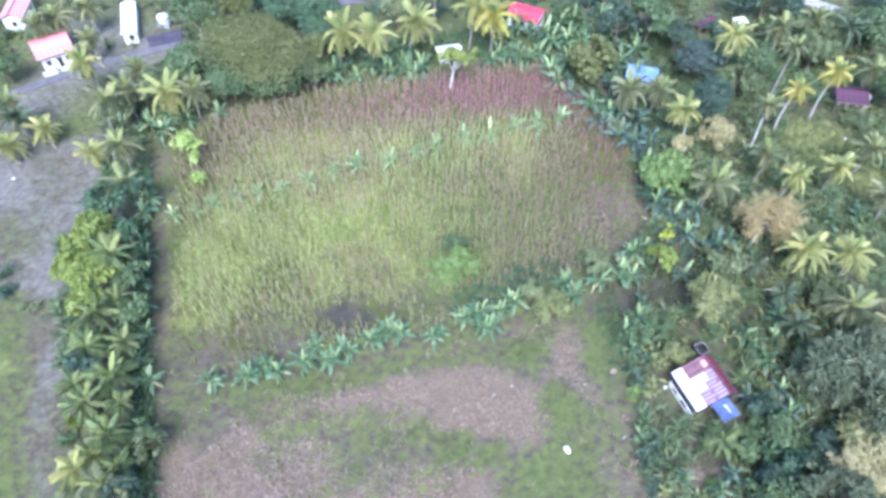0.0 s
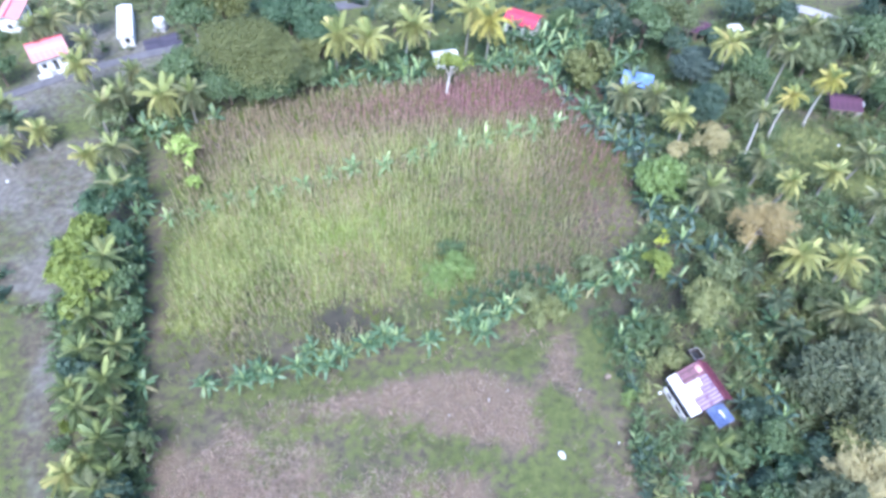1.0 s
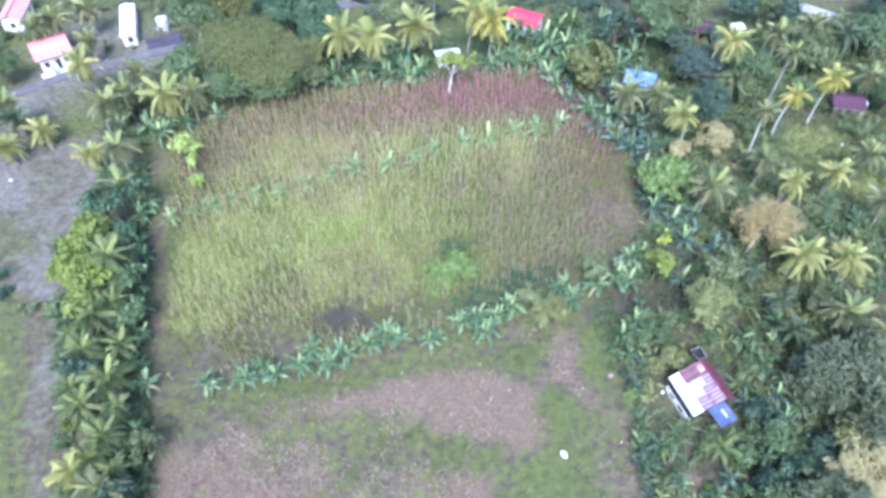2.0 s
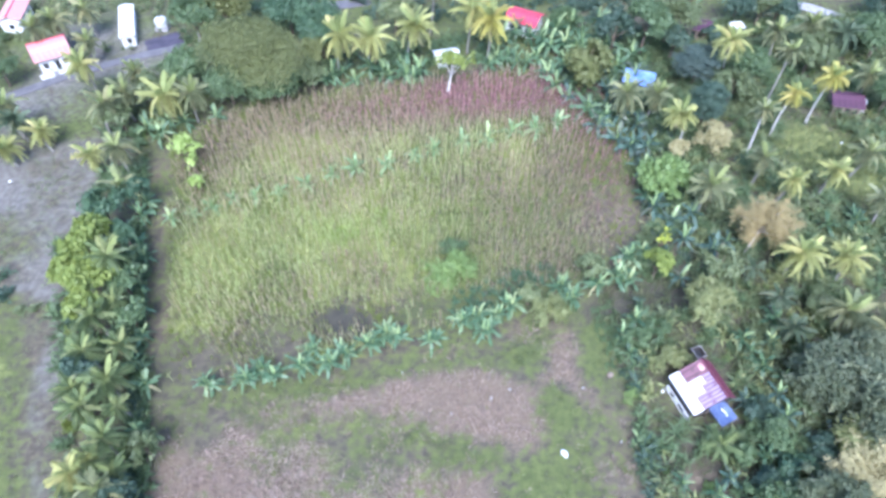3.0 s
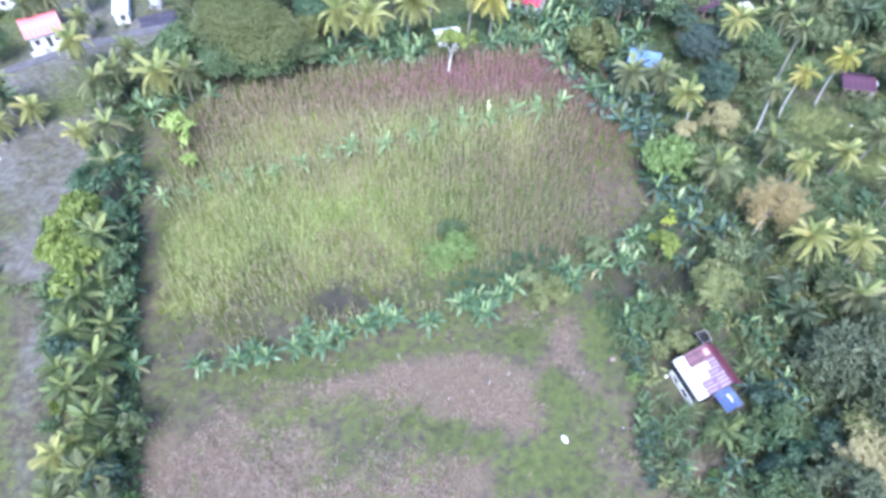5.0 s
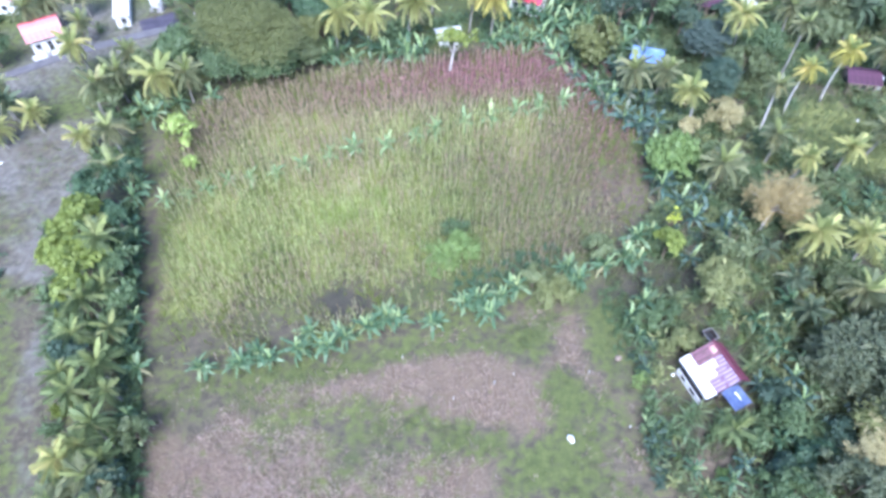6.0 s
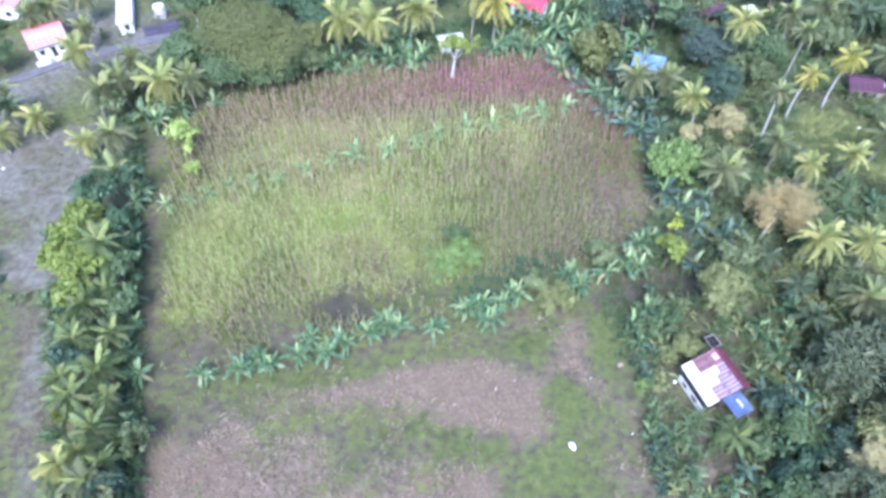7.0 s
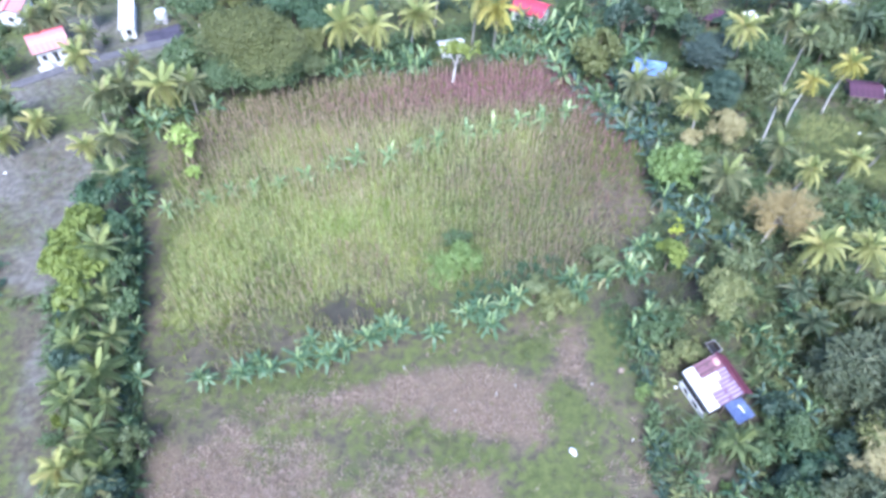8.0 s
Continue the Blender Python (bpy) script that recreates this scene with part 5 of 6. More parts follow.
def sack(x, y, rz, a, b, h, label, material="sack"):
    """A full sack lying on its side, pinched at the mouth."""
    bm = bmesh.new()
    bmesh.ops.create_uvsphere(bm, u_segments=14, v_segments=9, radius=1.0)
    for v in bm.verts:
        pinch = 1.0 - 0.5 * max(0.0, v.co.x - 0.55) / 0.45
        lump = 1 + 0.10 * math.sin(5 * v.co.x + 3 * v.co.y) + 0.06 * math.sin(9 * v.co.y)
        v.co = Vector((v.co.x * a / 2, v.co.y * b / 2 * pinch * lump, max(v.co.z, -0.7) * h / 2 * lump + h * 0.35))
    me = bpy.data.meshes.new("sack")
    bm.to_mesh(me)
    bm.free()
    me.materials.append(M[material])
    ob = new("sack", me)
    ob.matrix_basis = pose(x, y, 0.0, 0, 0, rz)
    tagged(ob, label, "sack")
    return ob


def stake(x, y, h, label="short whitewashed wooden stake in the fallow field"):
    v, f = tube([(0, 0, -0.15), (0.02, 0, h * 0.5), (0.05, 0.02, h)], [0.06, 0.05, 0.04], 6)
    ob = new("stake", mesh_of("stake", v, f, M["sack"]))
    ob.location = (x, y, 0)
    tagged(ob, label, "stake", "field stakes")


farmhouse()
cistern(30.7, 38.5, 20, 1.35, 1.5, 1.6)
lean_to(31.2, 30.6, 28, 2.3, 2.3, 1.9, "blue", "blue tarpaulin lean-to on poles beside the farmhouse", rag=True)
gable_house("house", -70.4, 99.3, 33, 6.3, 6.8, 2.7, 1.8, "pink_roof", "white-walled house with a sun-bleached red roof and a walled porch", cap="red_roof", porch=1.7)
gable_house("house", -60.2, 109.6, 109, 12.0, 2.8, 2.3, 0.3, "white_roof", "long narrow building under a white sheet roof", over=0.3)
water_tank(-54.1, 110.5, 1.1, 1.7, "white plastic water tank on a block stand")
gable_house("house", -82.5, 112, 100, 8.0, 4.4, 2.8, 0.9, "pink_roof", "white-walled house under a sun-bleached red roof among palms", cap="red_roof")
gable_house("house", 15.7, 111.4, -28, 6.5, 5.5, 2.7, 1.1, "red_roof", "pale-walled house with a bright red sheet roof")
lean_to(34.1, 92.6, -20, 5.2, 4.0, 2.3, "pale_blue", "faded blue tarpaulin shelter at the field's edge")
gable_house("house", 0.7, 99.9, 14, 4.6, 3.4, 1.9, 0.5, "white_roof", "small white-roofed hut behind the field")
gable_house("house", 67.5, 86.7, -10, 5.2, 4.8, 2.4, 0.9, "purple", "low house under a dark purple-brown sheet roof", wall="wood")
water_tank(70.6, 86.9, 0.8, 1.5, "small white water tank beside the purple-roofed house")
gable_house("house", 48.0, 109.8, -20, 6.0, 4.6, 2.5, 1.0, "purple", "house under a dark purple-maroon roof deep among trees", wall="wood")
lean_to(56.1, 109.5, 15, 2.6, 2.0, 2.4, "white_roof", "white sheet shelter among the palms")
water_tank(51.8, 107.5, 0.6, 1.0, "small white water tank among dark trees")
sack(13.5, 26.6, -60, 1.05, 0.65, 0.6, "full white plastic sack lying on the grass")
sack(-64.8, 68, 10, 0.5, 0.4, 0.35, "small white plastic bag on bare earth")
sack(64.4, 78.2, 40, 0.5, 0.4, 0.35, "small white plastic bag in the grass clearing")
sack(25.8, 34.1, 0, 0.45, 0.4, 0.4, "small white plastic bag beside the farmhouse")
stake(5.8, 32.9, 0.9)
stake(1.3, 31.1, 0.5)
stake(8, 34.1, 0.5)
stake(16.5, 34.4, 0.5)
stake(19.9, 28, 0.5)
stake(-4.5, 36.3, 0.5)
sack(20.1, 36.2, 20, 0.9, 0.7, 0.45, "small grey-brown sack beside the thicket", "wood")


# ---- trees, palms and bananas ----
# palms behind the field
palm(-17.2, 93.8, 9.5, 3.7, "palm_yellow", (1.6, -3.7))
palm(-12.1, 93.9, 9, 3.6, "palm_yellow", (0.6, -3.5))
palm(-4.7, 97.8, 9, 3.6, "palm_yellow", (1.8, -4.0))
palm(8.5, 100, 9, 4.0, "palm_gold", (0.4, -0.1))
palm(5.3, 103, 9, 3.7, "palm_yellow", (0.8, 0.2))
palm(-1.6, 108.3, 12, 3.4, "palm", (0.8, -0.8))
palm(-65.9, 107.5, 6, 3.0, "palm", (-0.1, -0.5))
palm(-70, 103.6, 6, 3.1, "palm", (-0.7, -0.6))
palm(-72.5, 101, 6, 3.1, "palm", (0.6, 0.7))
palm(-67.6, 78.9, 6, 3.0, "palm", (-0.5, 0.7))
palm(-65.8, 76.7, 5, 2.3, "palm_dark", (0.1, -0.7))
# palms along the road and the top of the tree belt
palm(-59.6, 89.2, 6.5, 3.0, "palm_yellow", (-0.1, -0.7))
palm(-43.6, 81.3, 6.5, 3.4, "palm_yellow", (0.4, -0.7))
palm(-39.7, 82.5, 6, 2.9, "palm", (0.5, -0.0))
palm(-61.8, 75.7, 3.6, 2.6, "palm_yellow", (-0.6, 0.6))
palm(-65.7, 71.8, 3.6, 2.6, "palm_yellow", (-0.6, 0.4))
palm(-52.5, 70.5, 3.6, 2.3, "palm_yellow", (0.3, -0.4))
palm(-52.5, 79.6, 6, 3.0, "palm", (0.8, 0.7))
palm(-47.3, 69.4, 6, 2.9, "palm", (0.0, -0.4))
palm(-44.1, 62, 5.5, 2.7, "palm", (-0.3, -0.1))
palm(-50.8, 88.8, 5.5, 2.5, "palm", (-0.8, 0.4))
# palms of the tree belt
palm(-40.2, 47.5, 8, 2.7, "palm_lush", (0.5, -0.5))
palm(-36.2, 32.7, 5, 2.6, "palm_lush", (-0.2, 0.8))
palm(-37.9, 29.5, 5, 2.4, "palm_lush", (-0.5, 0.3))
palm(-34.3, 26.1, 5, 2.4, "palm_lush", (-0.7, 0.4))
palm(-36.3, 22.5, 5, 2.2, "palm_yellow", (-0.6, -0.3))
palm(-33.1, 20.9, 5, 2.3, "palm", (0.4, -0.0))
palm(-40.5, 40.6, 5.5, 2.7, "palm_lush", (0.0, 0.0))
palm(-38.9, 43, 5, 2.4, "palm_lush", (-0.6, -0.5))
palm(-40.1, 36.3, 5, 2.3, "palm_lush", (0.1, -0.5))
palm(-36.6, 37.4, 4.5, 2.0, "palm_lush", (-0.2, -0.2))
palm(-34.4, 29.8, 4.5, 1.7, "palm_lush", (0.1, -0.7))
palm(-32.4, 22.9, 4.5, 1.7, "palm_lush", (-0.4, 0.2))
palm(-35.2, 18.4, 5, 2.2, "palm", (0.4, 0.7))
palm(-30.7, 17.7, 5, 2.2, "palm", (-0.4, -0.5))
palm(-39.9, 31.8, 4.5, 2.0, "palm_lush", (-0.8, 0.1))
palm(-35, 24, 4.5, 1.9, "palm_lush", (-0.6, -0.5))
# palms in and beyond the thicket
palm(46.5, 90.7, 11, 3.0, "palm_yellow", (-4.4, -7.6))
palm(52.7, 83.8, 13.5, 2.2, "palm", (0.5, 0.4))
palm(46.8, 74.1, 10, 2.0, "palm", (-1.1, -0.9))
palm(52.7, 78, 10, 2.0, "palm_gold", (-0.6, -1.7))
palm(59.2, 80.8, 11, 2.4, "palm_gold", (-1.2, -2.4))
palm(70.5, 99.8, 7, 3.2, "palm_dark", (0.2, 0.4))
palm(59, 100.1, 7, 2.8, "palm", (-0.6, 0.4))
palm(36.1, 76.8, 7, 3.0, "palm_yellow", (-1.9, -1.2))
palm(29.4, 83.2, 6, 3.2, "palm", (-0.6, -0.5))
palm(34.3, 83.2, 6, 2.8, "palm", (0.5, -0.7))
palm(36.9, 61.9, 6.5, 3.1, "palm", (-0.3, -0.5))
palm(49.1, 63.6, 6, 2.2, "palm_yellow", (0.8, -0.6))
palm(55.4, 65.1, 6.5, 2.3, "palm_yellow", (-0.4, -0.8))
palm(46.8, 68.8, 5.5, 2.6, "palm", (0.0, 0.2))
palm(45.6, 50.4, 6, 3.2, "palm_yellow", (0.1, -0.7))
palm(51.2, 50.0, 6, 2.9, "palm_yellow", (-0.5, 0.2))
palm(48.8, 42.6, 4.6, 3.3, "palm", (0.3, -0.3))
palm(41.9, 45.2, 3.6, 1.9, "palm_dark", (-0.3, -0.2))
palm(40.4, 50.2, 3.0, 1.8, "palm_dark", (-0.3, -0.2), 18)
palm(62.2, 69.5, 6, 2.5, "palm", (0.1, -0.7))
palm(42.1, 40.9, 3.4, 2.0, "palm_dark", (0.1, 0.1))
tree(49.2, 37.0, 6, 2.6, 2.6, "bamboo", leaf=0.6, slim=0.12, per=80, gappy=0.3)
palm(60.6, 60.5, 5.5, 2.4, "palm", (-0.5, 0.3))
tree(42.2, 75.8, 5.4, 2.6, 2.4, "straw", leaf=0.6, slim=0.12, per=60, gappy=0.4, flat=0.8, label="pale tan feathery tree drying off in the thicket")
tree(36.6, 73.6, 3.6, 1.6, 1.6, "straw", leaf=0.6, slim=0.12, per=60, gappy=0.3)
palm(70.6, 88.6, 6, 2.7, "palm", (-0.6, -0.5))
palm(65.7, 102.5, 7, 2.8, "palm", (0.1, 0.5))
palm(52.0, 39.6, 5.0, 3.3, "palm", (0.3, 0.2))
tree(47.4, 45.6, 3.2, 1.9, 1.7, "olive", leaf=0.6, slim=0.12, per=80, gappy=0.3)
# broad-leaved trees
tree(-30.6, 92.0, 11, 9.2, 8.4, "big", leaf=0.32, per=230, slim=0.26, flat=0.36, clumps=190, tiers=True, label="huge spreading dense green rain tree at the field corner", thick=1.2)
tree(-35.5, 87.5, 6.5, 4.3, 3.9, "fern", leaf=0.34, per=100, slim=0.26, tiers=True, flat=0.45)
tree(-28.3, 88.0, 5.5, 5.0, 3.4, "fern", leaf=0.34, per=100, slim=0.26, tiers=True, flat=0.4)
tree(-22.6, 92.4, 5.0, 3.0, 2.6, "olive", leaf=0.34, per=100, slim=0.26, tiers=True, flat=0.5)
tree(-21.8, 96.5, 7.0, 3.2, 3.0, "big", leaf=0.34, per=100, slim=0.26, tiers=True, flat=0.5)
tree(-38.6, 93.5, 8.0, 3.2, 3.4, "olive", leaf=0.34, per=100, slim=0.26, tiers=True, flat=0.5)
tree(-44.6, 103.9, 10, 3.9, 3.9, "fern")
tree(-21.5, 99.5, 9, 3.6, 3.4, "teal", leaf=0.3, per=90)
tree(-23, 105, 9, 4.1, 4.1, "teal")
tree(-40.4, 107.8, 10, 5.2, 5.2, "big")
tree(-28.8, 108.9, 9, 4.7, 4.7, "teal")
tree(-8.9, 109, 8, 3.8, 3.8, "olive")
tree(36.6, 102.6, 10, 3.8, 4.6, "fern")
tree(41.6, 105.6, 9, 4.2, 4.2, "olive")
tree(50.6, 106.3, 3.6, 2.2, 1.8, "deep")
tree(43.8, 93.2, 8.2, 3.4, 3.4, "slate", flat=0.9, leaf=0.22, per=200, tiers=True, low=0.6)
tree(42.4, 82.2, 8, 3.3, 3.3, "deep", flat=0.9, leaf=0.22, per=200, tiers=True, low=0.6)
tree(25.2, 93.6, 8.0, 3.8, 3.7, "big", leaf=0.5, flat=0.9, low=0.7, label="tall yellow-olive tree beside the far end of the maize")
tree(23.1, 110.3, 5, 3.2, 3.2, "fern")
tree(31.2, 103.0, 8, 3.4, 3.4, "deep")
banana(27.6, 101.4, 3.6, 2.6, "banana_light")
banana(24.6, 102.8, 3.6, 2.6, "banana_light")
tree(32.0, 66.2, 7, 3.5, 3.4, "bright", leaf=0.6, per=46, flat=0.9, label="round bright green broad-leaved tree")
dead_tree(41.6, 55.0, 8.2, 3.5, (1.8, 1.4))
tree(32.7, 43.9, 6, 3.0, 3.0, "feathery", leaf=0.6, slim=0.11, per=70, gappy=0.3, label="feathery yellow-olive tree in the thicket")
tree(35.7, 49.8, 6, 2.2, 2.2, "olive")
tree(28, 50.5, 5, 1.9, 1.9, "lime", leaf=0.5)
tree(29.2, 54.3, 5, 1.0, 0.9, "yellow", leaf=0.4, per=9, clumps=8, gappy=0.8, label="small tree with bright yellow leaves")
tree(27.0, 37.3, 2.8, 2.4, 1.7, "feathery", leaf=0.45, slim=0.12, gappy=0.25, per=50, label="yellow-green bushy tree beside the farmhouse")
tree(2.0, 92.0, 7.4, 2.6, 2.2, "lime", lean=(1.0, 0.8), bark="pale_bark", leaf=0.5, per=30, clumps=30, gappy=0.35, thick=0.9, label="slender lime green tree on a pale bare trunk")
tree(-44.9, 51.6, 8.5, 2.7, 3.3, "lime", leaf=0.5, per=70)
tree(-44.2, 45.7, 8.5, 2.3, 2.7, "lime", leaf=0.5, per=70)
tree(-41.9, 47, 7.5, 2.4, 2.4, "lime", leaf=0.5, per=70)
tree(-41.9, 41.8, 7, 2.0, 2.0, "lime", leaf=0.5, per=70)
shrub(-44.8, 40.7, 3, 1.1, "lime", label="bright lime green bush in the tree belt")
shrub(-40.8, 32.1, 3.5, 0.9, "lime", label="bright lime green bush in the tree belt")
shrub(-39.8, 35.1, 4, 0.9, "lime", label="bright lime green bush in the tree belt")
shrub(-39, 23.8, 3, 0.8, "lime", label="bright lime green bush in the tree belt")
shrub(-40.6, 29.1, 3, 0.8, "lime", label="bright lime green bush in the tree belt")
shrub(-33.5, 25.9, 2.5, 0.9, "lime", label="bright lime green bush in the tree belt")
shrub(-33, 27.1, 2.5, 0.8, "lime", label="bright lime green bush in the tree belt")
tree(-39.2, 46.4, 6, 1.8, 1.8, "fern", leaf=0.5, per=70)
tree(-45.8, 58.3, 7, 2.6, 2.6, "teal")
tree(-43.1, 62.2, 6, 2.1, 2.1, "teal")
tree(-30.8, 26, 4, 1.5, 1.5, "olive", leaf=0.6)
tree(-38.8, 48.6, 6, 2.0, 2.0, "fern")
tree(-37.4, 42.2, 5, 1.9, 1.9, "fern")
tree(-41.7, 54.3, 6, 2.1, 2.1, "teal")
tree(-40.2, 34.4, 5.5, 1.9, 1.9, "deep")
tree(-32, 20.9, 5, 1.9, 1.9, "deep")
tree(-38.7, 72.8, 5, 2.4, 2.4, "lemon", lean=(-0.5, 1.5), leaf=0.5, per=30, clumps=16, gappy=0.35, flat=0.8)
tree(-37.1, 69.9, 4, 1.4, 1.4, "lemon", leaf=0.5, per=24, clumps=9, flat=0.9)
tree(-35.7, 66.1, 3.4, 1.2, 1.2, "lemon", leaf=0.5, per=26, clumps=9)
tree(13.4, 43.8, 3.6, 2.3, 2.1, "feathery", leaf=0.5, slim=0.14, per=80, label="pale yellow-green bush in the banana row")
tree(19.5, 50.6, 4, 1.8, 1.8, "olive")
tree(11.1, 46.3, 3.5, 1.3, 1.3, "olive")
tree(1.6, 51.7, 3.4, 3.4, 2.2, "bright", leaf=0.40, slim=0.2, per=80, clumps=44, flat=0.8, name="bush", label="spreading light green bush among the maize")
# bush added in place of the shade behind the light green one
tree(1.4, 54.7, 2.5, 3.0, 1.4, "fern", leaf=0.34, slim=0.2, per=50, clumps=22, name="bush", label="low fern green bush added as the shade behind the light bush")
tree(-0.1, 49.3, 1.8, 2.4, 1.8, "bright", leaf=0.34, slim=0.2, per=50, clumps=24, name="bush", label="bright green bush among the maize")
shrub(0.1, 49.3, 1.8, 2.1, "bright", label="bright green bushy weeds among the maize")
shrub(-1, 48.2, 1.8, 1.5, "bright", label="bright green bushy weeds among the maize")
tree(-51.0, 79.4, 5, 2.2, 2.2, "olive", leaf=0.5)
palm(-50.4, 82.4, 6, 2.8, "palm", (0.3, -0.3))
tree(-47.8, 85.4, 6.5, 2.7, 2.7, "olive")
tree(-43.5, 91.8, 7, 3.5, 3.5, "fern")
palm(-62.4, 98.4, 5, 2.4, "palm", (-0.3, 0.2))
tree(78.2, 101.3, 8, 4.0, 4.0, "fern")
tree(79.5, 106.5, 6, 3.4, 3.4, "fern")
tree(52.8, 93.5, 7, 3.1, 3.1, "fern")
tree(48.2, 87.5, 6.5, 3.0, 3.0, "olive")
tree(64.8, 97, 7, 3.4, 3.4, "olive")
tree(68.8, 102.4, 7, 3.5, 3.5, "olive")
tree(41.4, 100.5, 7, 2.6, 2.6, "deep")
tree(73.3, 85.5, 7, 2.8, 2.8, "fern")
tree(57.3, 114.7, 7, 3.7, 3.7, "deep")
tree(60.8, 112.2, 7, 3.9, 3.9, "olive")
tree(64.5, 112.8, 6, 3.4, 3.4, "deep")
tree(48.1, 115.7, 8, 3.3, 3.3, "fern")
tree(86.0, 115.3, 7, 3.9, 3.9, "deep")
shrub(-58, 49.9, 1.6, 2.2, "teal")
shrub(-56.3, 47.2, 1.5, 1.9, "deep")
shrub(-53.1, 44.7, 0.8, 1.1, "olive")
shrub(-51.5, 45, 0.8, 1.0, "olive")
shrub(-49.7, 45.3, 0.9, 1.0, "bright")
tree(-75.4, 91.8, 6, 2.8, 2.8, "fern")
# bamboo and thicket giants
bamboo(45.8, 33.6, 8.5, 3.6, "bamboo", "tall arching grey-green bamboo clump", 26)
bamboo(43.2, 36.0, 6.5, 2.6, "bamboo", "arching grey-green bamboo clump in the thicket", 22)
bamboo(44.3, 23.4, 6.3, 4.0, "straw", "pale straw-coloured dry bamboo clump", 30)
bamboo(44.8, 27.2, 5.2, 2.6, "feathery", "tall pale yellow-olive bamboo clump", 24)
bamboo(46.2, 30.7, 9, 3.6, "bamboo", "tall arching grey-green bamboo clump")
bamboo(42.4, 33.2, 7, 2.8, "bamboo", "tall arching grey-green bamboo clump")
palm(29.9, 27.1, 2.0, 2.3, "palm_lush", (0.1, 0.0), count=18, label="young coconut palm with arching olive green fronds below the farmhouse")
shrub(28.0, 26.6, 1.4, 1.0, "olive")
shrub(31.6, 26.0, 1.5, 1.0, "feathery", label="yellow-olive feathery bush below the farmhouse")
shrub(36.9, 39.7, 1.9, 0.8, "bright", label="upright light green sapling on the rough ground")
shrub(37.1, 37.4, 1.9, 0.8, "fern", label="upright light green sapling on the rough ground")
shrub(35.0, 35.9, 1.9, 0.8, "bright", label="upright light green sapling on the rough ground")
shrub(23.8, 27.0, 1.9, 0.8, "fern", label="upright light green sapling on the rough ground")
shrub(23.9, 24.6, 1.9, 0.8, "bright", label="upright light green sapling on the rough ground")
shrub(28.1, 22.9, 1.9, 0.8, "bright", label="upright light green sapling on the rough ground")
shrub(21.6, 38.1, 1.9, 0.8, "fern", label="upright light green sapling on the rough ground")
shrub(22.7, 40.5, 1.9, 0.8, "bright", label="upright light green sapling on the rough ground")
shrub(34.4, 38.4, 1.9, 0.8, "bright", label="upright light green sapling on the rough ground")
shrub(36.2, 34.6, 1.9, 0.8, "fern", label="upright light green sapling on the rough ground")
tree(36.6, 24.2, 3.2, 2.3, 2.3, "teal", leaf=0.4, per=70, gappy=0.4)
tree(33.7, 19.7, 4.5, 2.6, 2.6, "fern", leaf=0.4, per=80, gappy=0.4)
tree(38.6, 20.4, 6, 3.0, 2.8, "bamboo", leaf=0.5, slim=0.16, per=80, gappy=0.4)
tree(44.6, 29.0, 3.4, 2.2, 1.8, "slate", leaf=0.3, per=90)
tree(40.6, 26.6, 3.2, 1.9, 1.7, "deep", leaf=0.3, per=90)
tree(36.2, 27.9, 4, 2.0, 2.0, "fern", leaf=0.3, per=90)
tree(35.2, 30.8, 3.2, 1.6, 1.6, "deep", leaf=0.28, per=90)
tree(33.5, 23.3, 3, 1.6, 1.6, "deep", leaf=0.28, per=90)
tree(32.5, 26.2, 2.2, 1.1, 1.1, "fern", leaf=0.3)
tree(23.6, 40.2, 2.8, 1.3, 1.2, "fern", leaf=0.4, slim=0.2, gappy=0.4)
tree(26.3, 41.6, 2.8, 1.4, 1.1, "fern", leaf=0.4, slim=0.2, gappy=0.4)
shrub(21.5, 32.7, 1.2, 1.1, "bright", label="bright green leafy bush at the thicket edge")
shrub(22.2, 33.8, 1.2, 1.0, "bright")
# banana row between the two fields
banana(-26.7, 34, 3.4, 2.0, group="bananas between the fields")
banana(-26.2, 34.1, 2.8, 1.6, group="bananas between the fields")
banana(-22.1, 34.6, 3.4, 2.2, group="bananas between the fields")
banana(-22.9, 34.5, 2.8, 1.7, group="bananas between the fields")
banana(-20.4, 35.9, 3.4, 2.2, group="bananas between the fields")
banana(-21.2, 35.8, 2.8, 1.7, group="bananas between the fields")
banana(-19, 35.1, 3.4, 1.8, group="bananas between the fields")
banana(-19.8, 35.2, 2.8, 1.4, group="bananas between the fields")
banana(-16.2, 36.3, 3.4, 2.1, group="bananas between the fields")
banana(-15.7, 36.4, 2.8, 1.6, group="bananas between the fields")
banana(-14.9, 38.6, 3.4, 2.1, group="bananas between the fields")
banana(-15.7, 38.5, 2.8, 1.6, group="bananas between the fields")
banana(-12.8, 36.7, 3.4, 2.1, group="bananas between the fields")
banana(-13.6, 37, 2.8, 1.6, group="bananas between the fields")
banana(-11, 38, 3.4, 2.4, group="bananas between the fields")
banana(-11.8, 38.4, 2.8, 1.9, group="bananas between the fields")
banana(-8.6, 39.3, 3.4, 2.3, group="bananas between the fields")
banana(-8.1, 39.5, 2.8, 1.8, group="bananas between the fields")
banana(-6.4, 40.7, 3.4, 2.3, group="bananas between the fields")
banana(-7.1, 41.1, 2.8, 1.8, group="bananas between the fields")
banana(-5, 40.5, 3.4, 1.9, group="bananas between the fields")
banana(-5.7, 40.4, 2.8, 1.4, group="bananas between the fields")
banana(-1.2, 39.9, 3.4, 2.0, group="bananas between the fields")
banana(-0.6, 40.3, 2.8, 1.6, group="bananas between the fields")
banana(2.7, 42.8, 3.4, 2.3, group="bananas between the fields")
banana(1.9, 43.2, 2.8, 1.8, group="bananas between the fields")
